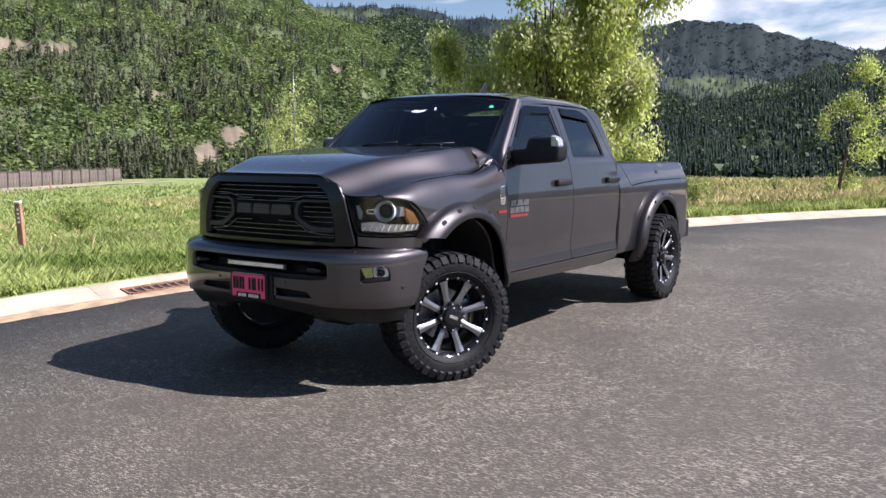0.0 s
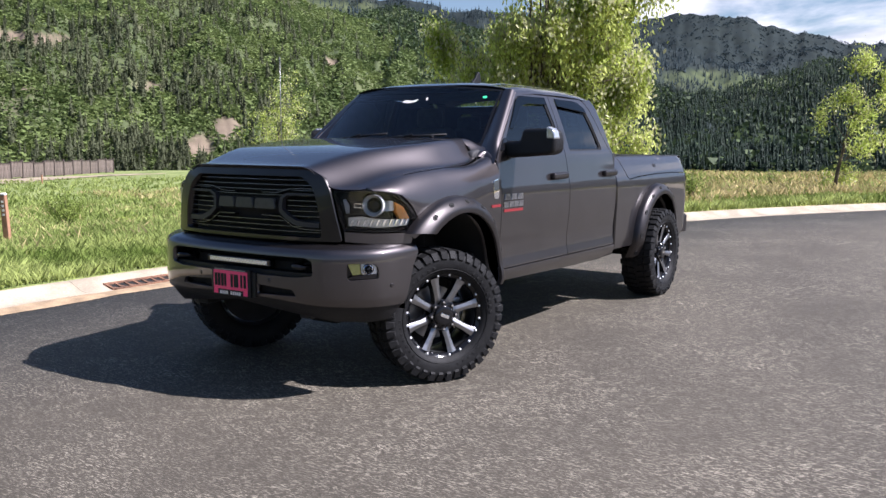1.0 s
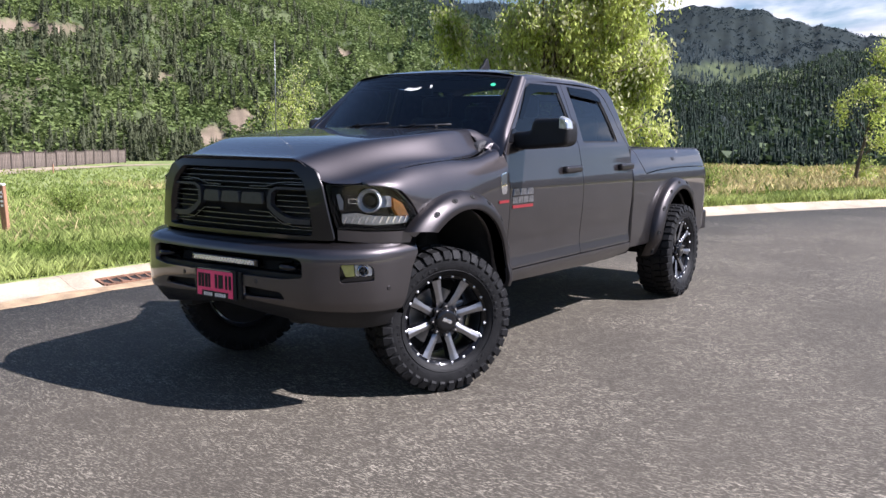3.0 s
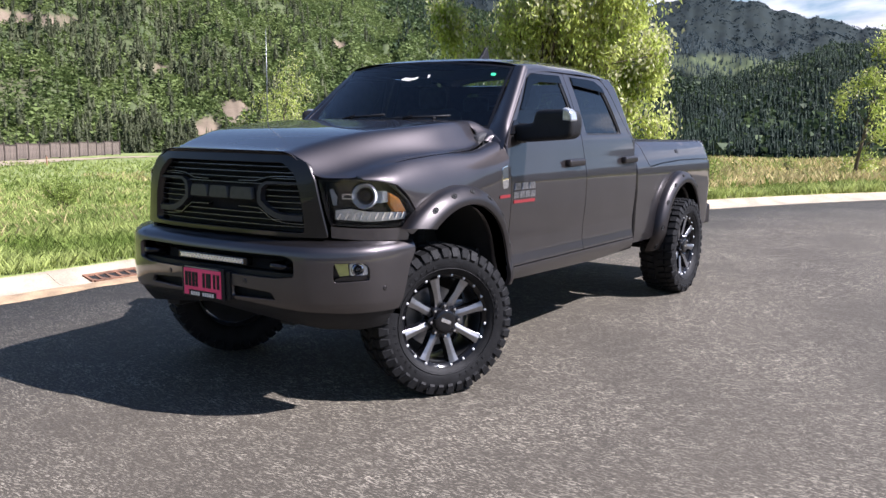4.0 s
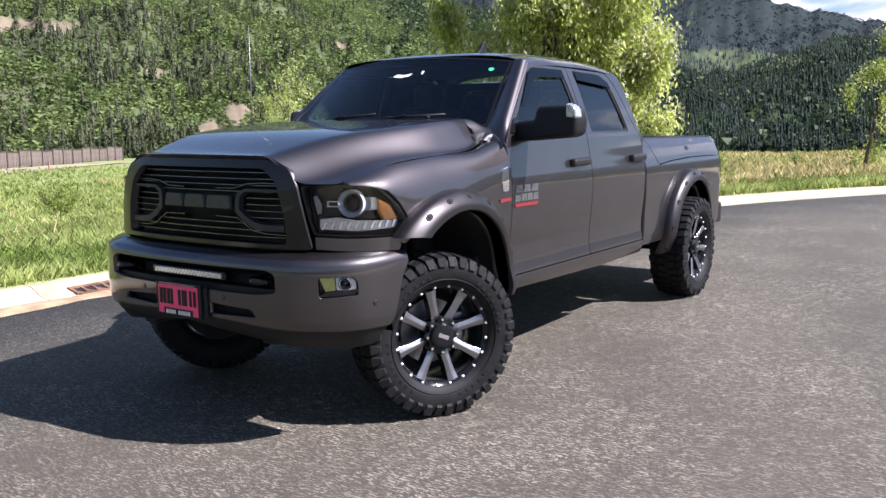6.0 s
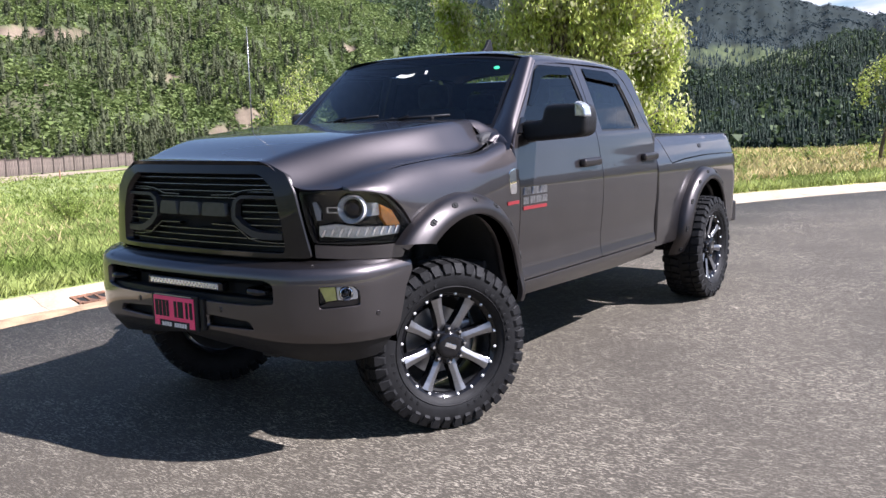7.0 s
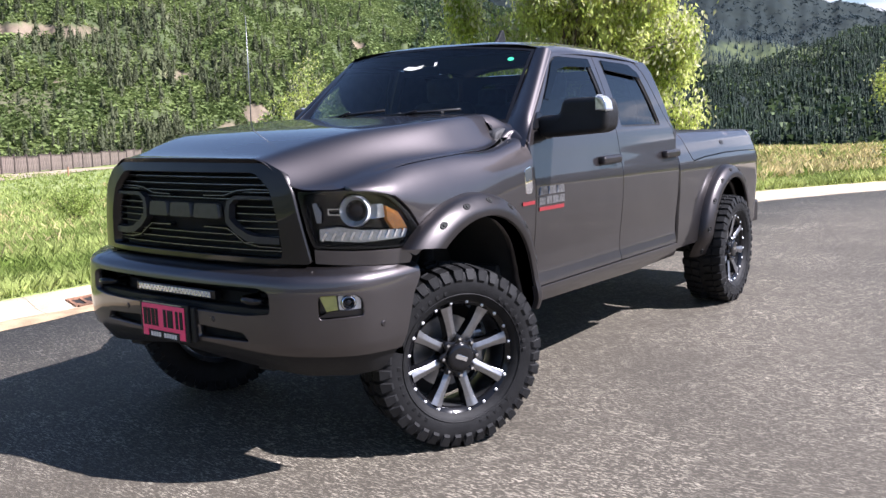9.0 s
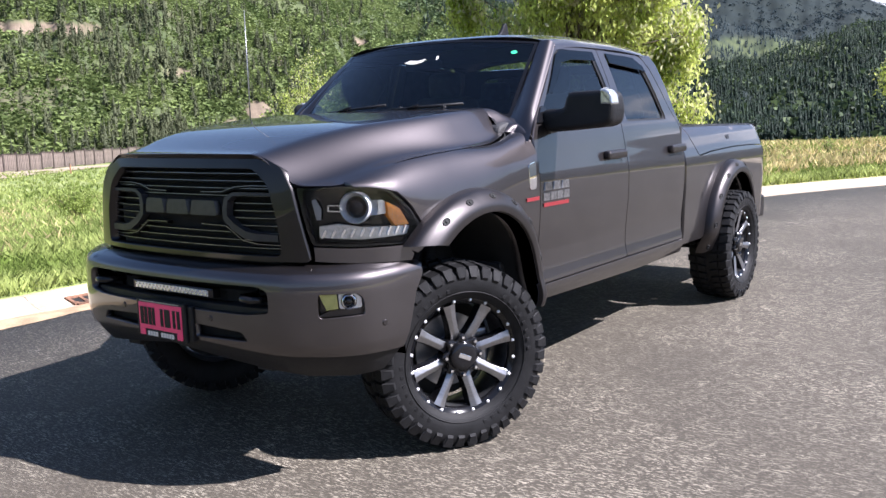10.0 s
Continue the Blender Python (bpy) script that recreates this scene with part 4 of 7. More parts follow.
def conifer_shape(tiers, sides, shards, size, seed):
    """A slim spire of uneven skirts with loose twigs round it."""
    rng = np.random.default_rng(seed)
    verts, faces = [], []
    for i in range(tiers):
        z0, b = 0.05 + 0.75 * i / tiers, len(verts)
        r = 0.088 * (1 - 0.75 * i / tiers)
        for k in range(sides):
            a, q = 2 * math.pi * (k + rng.uniform(-0.3, 0.3)) / sides, r * rng.uniform(0.55, 1.35)
            verts.append((q * math.cos(a), q * math.sin(a), z0 + rng.uniform(-0.05, 0.06)))
        verts.append((0, 0, min(1.0, z0 + 0.45)))
        faces += [(b + k, b + (k + 1) % sides, b + sides) for k in range(sides)]
    v, f = shard_shape(shards, size, spire, seed + 1)
    return np.concatenate([np.array(verts), v]), np.concatenate([np.array(faces), f + len(verts)])


def dome(z):
    return 0.55 * np.sqrt(np.clip(1 - z * z, 0, 1)) + 0.03


def spread_shapes(shape, x, y, z, wide, tall, rng):
    v, f = shape
    n, k = len(x), len(v)
    a = rng.uniform(0, 6.28, n)
    c, s = np.cos(a), np.sin(a)
    out = np.empty((n, k, 3), np.float32)
    out[:, :, 0] = x[:, None] + (v[None, :, 0] * c[:, None] - v[None, :, 1] * s[:, None]) * wide[:, None]
    out[:, :, 1] = y[:, None] + (v[None, :, 0] * s[:, None] + v[None, :, 1] * c[:, None]) * wide[:, None]
    out[:, :, 2] = z[:, None] + v[None, :, 2] * tall[:, None]
    faces = (np.arange(n)[:, None, None] * k + f[None]).reshape(-1, 3)
    return out.reshape(-1, 3), faces


def woods(name, label, k, az0, az1, count, shape, low, high, slim, mat, seed, density, f0=0.0, f1=1.05):
    """Trees of one kind on the front slope of a ridge."""
    rng = np.random.default_rng(seed)
    foot, crest = RIDGES[k][:2]
    az = rng.uniform(az0, az1, count)
    r = foot + (crest - foot) * (f0 + (f1 - f0) * rng.uniform(0, 1, count) ** 1.25)
    x, y = VIEW[0] - r * np.sin(np.radians(az)), VIEW[1] + r * np.cos(np.radians(az))
    z = ground_height(x, y)
    own = np.abs(ridge_height(k, x, y) - z) < 4
    chance = density(x, y, az, (r - foot) / (crest - foot))
    chance = chance * (1 - bare_amount(x, y, z)) * (1 - 0.75 * meadow_amount(x, y, z))
    keep = own & (rng.uniform(0, 1, count) < chance)
    x, y, z = x[keep], y[keep], z[keep]
    h = rng.uniform(low, high, len(x)) * rng.choice([0.45, 0.7, 1.0, 1.2], len(x))
    v, f = spread_shapes(shape, x, y, z - h * 0.04, h * slim * rng.uniform(0.8, 1.25, len(x)), h, rng)
    ob = shaped(name, arrays_mesh(name, v, f), mat)
    return tagged(ob, label, "woods", kind="stuff")


PINE, RAGGED = conifer_shape(3, 6, 12, 0.062, 5), conifer_shape(4, 6, 74, 0.046, 9)
CLUMP, LOOSE = shard_shape(14, 0.26, dome, 6), shard_shape(26, 0.20, dome, 7)


def patchy(scale, seed, lo, hi):
    return lambda x, y: smoothstep(lo, hi, fractal(x * scale, y * scale, seed, 4))


pines_here = patchy(0.0055, 61, 0.45, 0.54)
groves = patchy(0.020, 63, 0.44, 0.54)
bush_here = patchy(0.016, 62, 0.42, 0.55)
woods("pine_wood", "dark pines scattered over the near hillside", 0, 24, 72, 15000, RAGGED, 7, 17, 1.0, CONIFER, 71,
      lambda x, y, az, f: np.clip(0.62 * pines_here(x, y) * (0.06 + 0.94 * groves(x, y)) * smoothstep(38, 50, az) + 0.06 * groves(x, y) + 0.015 + 0.5 * smoothstep(0.08, 0.0, f) * (az > 40), 0, 1))
woods("scrub_wood", "bright green broadleaf scrub on the near hillside", 0, 24, 66, 78000, CLUMP, 1.8, 4.6, 1.5, BROADLEAF, 72,
      lambda x, y, az, f: np.clip(0.34 + bush_here(x, y) * 0.66, 0, 1) * (1 - 0.6 * pines_here(x, y) * groves(x, y) * smoothstep(40, 50, az)))
woods("pine_wood", "dark pines on the second hillside", 1, 8, 46, 22000, PINE, 8, 15, 1.2, DARK_CONIFER, 73,
      lambda x, y, az, f: np.clip(np.where(az > 27, 0.10 + 0.2 * pines_here(x, y) + 0.6 * (f > 0.93), 0.25 + 0.75 * groves(x, y)), 0, 1))
woods("scrub_wood", "green broadleaf woods on the second hillside", 1, 8, 46, 20000, CLUMP, 4.0, 9, 1.2, VALLEY_LEAF, 74,
      lambda x, y, az, f: np.where(az > 27, 0.9, 0.08 + 0.5 * bush_here(x, y) * (f > 0.25)))
woods("spruce_wood", "dense dark spruces along the high ridge, tinted blue for haze", 2, 4, 50, 15000, PINE, 11, 18, 1.25, HAZY_SPRUCE, 75, lambda x, y, az, f: 0.35 + 0.6 * groves(x, y), f0=0.1, f1=1.03)
woods("spruce_wood", "dense dark spruces on the valley side", 3, -2, 26, 20000, PINE, 9, 17, 1.3, DARK_CONIFER, 76, lambda x, y, az, f: 0.45 + 0.55 * groves(x, y), f1=1.03)
woods("valley_wood", "trees along the foot of the slopes", 1, 2, 30, 700, LOOSE, 6, 12, 1.0, VALLEY_LEAF, 78, lambda x, y, az, f: 0.5 + 0 * x, f1=0.12)
woods("scrub_wood", "light green broadleaf trees among the spruces on the valley side", 3, -8, 26, 14000, CLUMP, 5, 11, 1.0, VALLEY_LEAF, 79, lambda x, y, az, f: 0.08 + 0.6 * bush_here(x, y))
woods("far_wood", "far woods on the high mountain, tinted blue for haze", 4, 0, 30, 9000, CLUMP, 5, 9, 1.6, HAZY_SPRUCE, 77, lambda x, y, az, f: 0.35 + 0.6 * pines_here(x, y), f0=0.1, f1=0.99)

# ---- truck: materials ----
def paint_material():
    """Dark warm grey metallic lacquer: fine flakes under a clear coat, a little road dust."""
    m = material("grey_metallic_paint", (0.072, 0.064, 0.0645), 0.45, 1.0, 1.0, spread=0.05, scale=3, fine=0.06, fine_scale=900)
    n, l = m.node_tree.nodes, m.node_tree.links
    p = n["Principled BSDF"]
    p.inputs["Coat Roughness"].default_value, p.inputs["Coat IOR"].default_value = 0.035, 1.55
    co = n.new("ShaderNodeTexCoord")
    v = n.new("ShaderNodeTexNoise")
    v.inputs["Scale"].default_value, v.inputs["Detail"].default_value = 2.5, 5
    r = n.new("ShaderNodeMapRange")
    r.inputs["To Min"].default_value, r.inputs["To Max"].default_value = 0.42, 0.47
    l.new(co.outputs["Object"], v.inputs["Vector"])
    l.new(v.outputs["Fac"], r.inputs["Value"])
    l.new(r.outputs["Result"], p.inputs["Roughness"])
    return m


PAINT = paint_material()
SATIN = material("satin_grey_paint", (0.066, 0.060, 0.060), 0.42, 0.95, 0.15, spread=0.08, scale=5, fine=0.08, fine_scale=400)
# Darker satin for the grille frame: the front's shade is in its colour.
SHADED_SATIN = material("shaded_satin_paint", (0.030, 0.028, 0.028), 0.34, 0.9, 0.35, spread=0.08, scale=5, fine=0.08, fine_scale=400)
GLOSS_BLACK = material("gloss_black", (0.007, 0.007, 0.008), 0.14, 0.0, 0.15, spread=0.1, scale=9, specular=0.3)
BLACK_PLASTIC = material("black_plastic", (0.009, 0.009, 0.010), 0.5, spread=0.15, scale=14, fine=0.15, fine_scale=300, bump=0.15, bump_scale=500, specular=0.3)
SLAT = material("slat_black", (0.005, 0.005, 0.0055), 0.6, spread=0.1, specular=0.12)
# Pale grey for the highlight lines painted along the black slats.
SLAT_GLINT = material("slat_edge", (0.24, 0.235, 0.23), 0.32, 0.7, spread=0.1)
UNDER = material("underbody_black", (0.012, 0.012, 0.012), 0.85, spread=0.3, scale=6)
RUBBER = material("tyre_rubber", (0.010, 0.010, 0.0105), 0.58, spread=0.25, scale=16, fine=0.25, fine_scale=220, bump=0.25, bump_scale=240, specular=0.2)
MACHINED = material("machined_alloy", (0.27, 0.27, 0.28), 0.36, 0.95, spread=0.08, scale=30, fine=0.1, fine_scale=260, stretch=(1, 1, 6))
CHROME = material("chrome", (0.85, 0.86, 0.88), 0.05, 1.0, spread=0.03)
SILVER = material("silvered_plastic", (0.90, 0.90, 0.91), 0.28, 0.3, spread=0.06, scale=40)
STEEL = material("dull_steel", (0.30, 0.30, 0.31), 0.4, 0.9, spread=0.15, scale=20)
AMBER = material("amber_lens", (0.95, 0.30, 0.03), 0.2, 0.0, 0.8, spread=0.12, scale=60)
CLEAR_LED = material("clear_led_strip", (0.55, 0.57, 0.59), 0.14, 0.55, 0.8, spread=0.2, scale=70)
FOG_YELLOW = material("yellow_reflector", (0.62, 0.62, 0.20), 0.25, 0.2, 0.6, spread=0.1, scale=30)
RED_PLASTIC = material("red_lens", (0.42, 0.015, 0.012), 0.2, 0.0, 0.8, spread=0.1, scale=30)
PINK = material("pink_plate", (0.94, 0.065, 0.19), 0.4, spread=0.05, scale=20)
BADGE_RED = material("badge_red", (0.20, 0.02, 0.024), 0.35, spread=0.08, scale=50)
LETTER = material("dark_letter_metal", (0.055, 0.054, 0.048), 0.5, 0.4, spread=0.1, scale=30)
BADGE_METAL = material("badge_metal", (0.30, 0.30, 0.31), 0.30, 0.9, spread=0.3, scale=60)
GRILLE_GREY = material("grille_grey", (0.032, 0.031, 0.033), 0.5, 0.2, spread=0.1, scale=20)
GREEN_DOT = material("green_sticker", (0.05, 0.55, 0.28), 0.5, spread=0.1, scale=60)
SEAT = material("grey_seat_cloth", (0.045, 0.044, 0.044), 0.85, spread=0.2, scale=20, bump=0.2, bump_scale=300)
DASH = material("dark_dash", (0.030, 0.030, 0.032), 0.6, spread=0.15, scale=20)
TONNEAU = material("bed_cover_vinyl", (0.016, 0.017, 0.019), 0.38, spread=0.15, scale=20, bump=0.1, bump_scale=400)
GLASS_FRONT = glass_material("windscreen_glass", (0.74, 0.86, 0.88), 1.7)
GLASS_DOOR = glass_material("lightly_tinted_glass", (0.40, 0.47, 0.49), 1.65)
GLASS_SIDE = glass_material("tinted_glass", (0.14, 0.17, 0.20), 1.95)
GLASS_LAMP = glass_material("lamp_glass", (0.93, 0.94, 0.95), 1.3)
VISOR = glass_material("smoked_visor", (0.06, 0.06, 0.06), 1.5)

# ---- truck: curves and surfaces ----
class Plan:
    """A plan curve of one side, mirrored about x = 0, by its length from the middle."""

    def __init__(self, points):
        p = [Vector((x, y)) for x, y in points]
        dense = []
        for i in range(len(p) - 1):
            a, b, c, d = p[max(i - 1, 0)], p[i], p[i + 1], p[min(i + 2, len(p) - 1)]
            if i == 0:
                a = Vector((-p[1].x, p[1].y))
            for k in range(24):
                t = k / 24
                dense.append(0.5 * (2 * b + (c - a) * t + (2 * a - 5 * b + 4 * c - d) * t * t + (3 * b - a - 3 * c + d) * t ** 3))
        dense.append(p[-1])
        self.x = np.array([v.x for v in dense])
        self.y = np.array([v.y for v in dense])
        self.s = np.concatenate([[0], np.cumsum(np.hypot(np.diff(self.x), np.diff(self.y)))])

    def at(self, s):
        q = abs(s)
        x, y = float(np.interp(q, self.s, self.x)), float(np.interp(q, self.s, self.y))
        return Vector((math.copysign(x, s) if s else 0.0, y))

    def normal(self, s):
        t = self.at(s + 0.03) - self.at(s - 0.03)
        return Vector((t.y, -t.x)).normalized()

    def of_x(self, x):
        return math.copysign(float(np.interp(abs(x), self.x, self.s)), x)

    def of_y(self, y):
        return float(np.interp(y, self.y, self.s))


NOSE = Plan([(0, -0.87), (0.25, -0.864), (0.5, -0.84), (0.72, -0.77), (0.87, -0.64), (0.95, -0.5), (0.985, -0.3), (1.0, 0.05), (1.0, 0.5)])
BUMPER = Plan([(0, -1.0), (0.3, -0.992), (0.6, -0.955), (0.76, -0.885), (0.91, -0.745), (0.975, -0.58), (1.0, -0.36), (1.003, -0.2)])


def rake(y):
    """The body sits a little lower towards the tail."""
    return -0.014 * max(0.0, y - 0.7)


CAB_X = curve([(0.50, 0.925), (0.55, 0.962), (0.60, 0.985), (0.635, 0.993), (0.665, 0.992), (0.70, 0.985), (0.75, 0.977), (0.82, 0.978), (0.9, 0.985), (1.05, 0.997),
               (1.17, 1.0), (1.225, 0.998), (1.27, 0.990), (1.34, 0.976), (1.42, 0.961), (1.49, 0.945), (1.53, 0.930), (1.70, 0.880), (1.85, 0.826), (1.95, 0.785), (2.0, 0.76)])
BED_X = curve([(0.50, 0.93), (0.60, 0.975), (0.7, 0.985), (0.9, 0.992), (1.05, 1.0), (1.17, 1.0), (1.225, 0.995), (1.28, 0.978), (1.36, 0.945), (1.42, 0.915), (1.45, 0.885)])


def cab_side(side):
    return lambda y, z: Vector((side * CAB_X(z), y, z + rake(y)))


def bed_side(side):
    def at(y, z):
        tuck = 0.10 * max(0.0, (y - 4.72) / 0.26) ** 2.2
        return Vector((side * (BED_X(z) - 0.012 - tuck), y, z + rake(y)))
    return at


truck = new("pickup_truck")
truck.empty_display_size = 0.3
tagged(truck, "lifted dark grey metallic crew-cab pickup truck parked on asphalt", "pickup truck")

# ---- truck: bonnet and wings ----
HOOD_X = spline([(0, 0.785), (0.15, 0.845), (0.4, 0.882), (0.7, 0.885), (0.9, 0.865), (1.0, 0.835)])
HOOD_EDGE_Z = spline([(0, 1.30), (0.15, 1.352), (0.4, 1.392), (0.7, 1.410), (0.88, 1.428), (1.0, 1.468)])
HOOD_MID_Z = spline([(0, 1.44), (0.06, 1.468), (0.15, 1.497), (0.35, 1.540), (0.6, 1.572), (0.85, 1.598), (1.0, 1.604)])


def HOOD_FRONT_Z(a):
    t = min(1.0, max(0.0, (a - 0.54) / 0.36))
    return 1.434 - 0.008 * a * a - 0.130 * t ** 3 * (t * (6 * t - 15) + 10)


def HOOD_RISE(a, v):
    """A broad raised middle, a steep flank and a flatter flange along the shut line."""
    k = float(smoothstep(0.0, 0.7, v))
    t = min(1.0, max(0.0, (a - 0.54 - 0.24 * k) / (0.39 - 0.17 * k)))
    return (1 - 0.07 * a * a) * (1 - t ** 3 * (t * (6 * t - 15) + 10)) + 0.05 * (1 - a) * t


WING_OUT = spline([(-0.70, 0.81), (-0.64, 0.868), (-0.5, 0.95), (-0.42, 0.968), (-0.3, 0.985), (0.05, 1.0), (0.7, 1.0)])
HOOD_SHARE = curve([(-0.70, 0.0), (-0.5, 0.15), (-0.18, 0.4), (0.2, 0.7), (0.45, 0.9), (0.60, 1.0)])


def hood_surface(u, v):
    a = abs(u)
    x = u * HOOD_X(v)
    front = NOSE.at(NOSE.of_x(u * 0.79)).y + 0.004
    back = 0.665 - 0.115 * a ** 2.2
    edge, mid = HOOD_EDGE_Z(v), HOOD_MID_Z(v)
    z = edge + (mid - edge) * HOOD_RISE(a, v)
    k = 1 - (1 - min(1.0, max(0.0, v) / 0.42)) ** 3
    z = HOOD_FRONT_Z(a) + (z - HOOD_FRONT_Z(a)) * k
    return Vector((x, front + (back - front) * (v if v > 0 else 0), z + min(0, v) * 0.4))


sheet("hood", hood_surface, np.concatenate([np.linspace(-0.998, -0.62, 24), np.linspace(-0.58, 0.58, 25), np.linspace(0.62, 0.998, 24)]), np.concatenate([np.linspace(0, 0.22, 14), np.linspace(0.25, 1, 26)]), PAINT, truck,
      "broad hood with a raised centre", depth=0.02, out=(0, -0.3, 1))

ARCH_F, ARCH_R = (-0.01, 0.635), (3.82, 0.585)


def arc(centre, radius, a0, a1, n=22):
    return [(centre[0] + radius * math.cos(radians(a0 + (a1 - a0) * i / n)), centre[1] + radius * math.sin(radians(a0 + (a1 - a0) * i / n))) for i in range(n + 1)]


WING_END = (math.cos(radians(72)), math.sin(radians(72)), radians(72))
WING_START = spline([(-0.70, 1.286), (-0.60, 1.276), (-0.5, 1.235), (-0.3, 1.15), (-0.1, 1.12), (0.3, 1.13), (0.7, 1.14)])


def wing_surface(side):
    def at(y, q):
        s = HOOD_SHARE(y)
        xo, xs, zs = WING_OUT(y), HOOD_X(s) + 0.0015, HOOD_EDGE_Z(s) - 0.001
        z0 = WING_START(y)
        if q <= z0:
            return Vector((side * (xo + (CAB_X(q) - 1.0) * min(1.0, max(0, (y + 0.2) / 0.5))), y, q))
        f = min(1.0, (q - z0) / (1.45 - z0)) * WING_END[2]
        full = 1 - 0.48 * float(smoothstep(-0.1, 0.62, y))
        xo = xo + (CAB_X(min(1.30, q)) - 1.0) * float(smoothstep(0.3, 0.62, y))
        across, up = max(0.0, (math.cos(f) - WING_END[0]) / (1 - WING_END[0])), math.sin(f) / WING_END[1]
        return Vector((side * (xs + (xo - xs) * across ** full), y, z0 + (zs - z0) * up ** full))
    return at


for side in (1, -1):
    wing = panel("fender", [(-0.665, 1.448), (0.20, 1.448), (0.55, 1.448), (0.616, 1.448), (0.627, 1.42), (0.628, 1.2), (0.628, 0.62), (0.52, 0.56)]
                 + arc(ARCH_F, 0.50, -4, 128) + [(-0.40, 0.985), (-0.455, 1.01), (-0.352, 1.092), (-0.42, 1.185), (-0.50, 1.268), (-0.575, 1.288), (-0.662, 1.300)],
                 wing_surface(side), PAINT, truck, depth=0.03, step=0.05)


# ---- truck: cab ----
FRONT_WINDOW = rounded([(0.80, 1.555), (1.17, 1.895), (1.235, 1.918), (1.665, 1.928), (1.742, 1.515), (0.86, 1.515)], [0.02, 0.03, 0.05, 0.015, 0.015, 0.03])
REAR_WINDOW = rounded([(1.852, 1.928), (2.27, 1.918), (2.395, 1.865), (2.545, 1.52), (1.888, 1.515)], [0.015, 0.08, 0.08, 0.04, 0.015])
FRONT_DOOR = rounded([(0.638, 0.662), (1.752, 0.662), (1.765, 1.49), (1.742, 1.952), (1.20, 1.950), (0.71, 1.525), (0.64, 1.44)], [0.03, 0.02, 0, 0.01, 0.07, 0.08, 0.05])
REAR_DOOR = rounded([(1.764, 0.662), (2.735, 0.662), (2.748, 1.47), (2.63, 1.62), (2.50, 1.87), (2.40, 1.946), (1.754, 1.952), (1.777, 1.49)], [0.02, 0.03, 0.02, 0.1, 0.06, 0.05, 0.01, 0])


def shrink(loop, by):
    c = Vector((sum(p[0] for p in loop) / len(loop), sum(p[1] for p in loop) / len(loop)))
    return [tuple(Vector(p) + (c - Vector(p)).normalized() * by) for p in loop]


def door(side, name, outline, window, handle_y, label):
    surf = cab_side(side)
    d = panel(name, outline, surf, PAINT, truck, holes=[shrink(window, -0.012)], depth=0.028, step=0.03, label=label)
    panel("window_trim", shrink(window, -0.013), push(surf, -0.010), BLACK_PLASTIC, d, holes=[shrink(window, 0.012)], depth=0.012, step=0.2)
    panel("window_pane", shrink(window, 0.005), push(surf, -0.017), GLASS_SIDE if name == "rear_door" else GLASS_DOOR if side > 0 else GLASS_LAMP, d, depth=0.004, step=0.08, label="tinted side glass")
    if name == "front_door":
        strip_loop = [(0.93, 1.675), (1.165, 1.895), (1.235, 1.922), (1.665, 1.932), (1.672, 1.878), (1.33, 1.870), (1.20, 1.845), (0.97, 1.665)]
    else:
        strip_loop = [(1.856, 1.932), (2.27, 1.922), (2.385, 1.875), (2.41, 1.835), (2.30, 1.845), (1.864, 1.872)]
    panel("rain_visor", strip_loop, push(surf, 0.007), VISOR, d, depth=0.006, step=0.1, label="smoked window visor")
    bm = bmesh.new()
    box(bm, (-0.025, handle_y - 0.13, 1.286), (0.026, handle_y + 0.135, 1.338), 0.016, Matrix.Translation(surf(handle_y, 1.31) + Vector((side * 0.018, -handle_y, -1.31 + 0))))
    part("handle", bm, SATIN, d)
    return d


for side in (1, -1):
    door(side, "front_door", FRONT_DOOR, FRONT_WINDOW, 1.565, "front door, closed")
    door(side, "rear_door", REAR_DOOR, REAR_WINDOW, 2.585, "rear door, closed")
    panel("rocker_panel", [(0.53, 0.575), (2.0, 0.545), (2.745, 0.56), (2.745, 0.652), (0.632, 0.652), (0.60, 0.62)], cab_side(side), PAINT, truck, depth=0.05, step=0.04)
    panel("rear_pillar", rounded([(2.754, 1.475), (2.772, 1.44), (2.772, 1.475), (2.66, 1.89), (2.60, 1.955), (2.41, 1.955), (2.512, 1.873), (2.642, 1.622)], 0.01), cab_side(side), PAINT, truck, depth=0.04, step=0.05)


def windscreen(u, v):
    a = Vector((0.775 * u, 0.735 - 0.165 * (1 - u * u), 1.548 + 0.012 * (1 - u * u)))
    b = Vector((0.705 * u, 1.165 - 0.105 * (1 - u * u), 1.962 + 0.044 * (1 - u * u)))
    return a.lerp(b, v) + Vector((0, -0.5, 0.5)) * 0.05 * v * (1 - v)


ws = sheet("windscreen", windscreen, np.linspace(-1, 1, 33), np.linspace(-0.02, 1, 17), GLASS_FRONT, truck, "windscreen with stickers", out=(0, -1, 0.6))
for u0, u1, v0, v1 in ((-1.0, 1.0, 0.972, 1.0), (-1.0, -0.975, 0, 0.972), (0.975, 1.0, 0, 0.972), (-1, 1, -0.03, 0.03)):
    sheet("windscreen_border", push(windscreen, 0.002), np.linspace(u0, u1, 25 if u1 - u0 > 1 else 3), np.linspace(v0, v1, 4), GLOSS_BLACK, ws, out=(0, -1, 0.6))
panel("paper_sticker", [(-0.10, 0.70), (-0.06, 0.735), (0.03, 0.72), (0.10, 0.745), (0.085, 0.70), (0.01, 0.675), (-0.05, 0.682)], push(windscreen, 0.004), WHITE_PAINT, ws, depth=0.001, step=0.03, out=(0, -1, 0.6), label="white paper sticker")
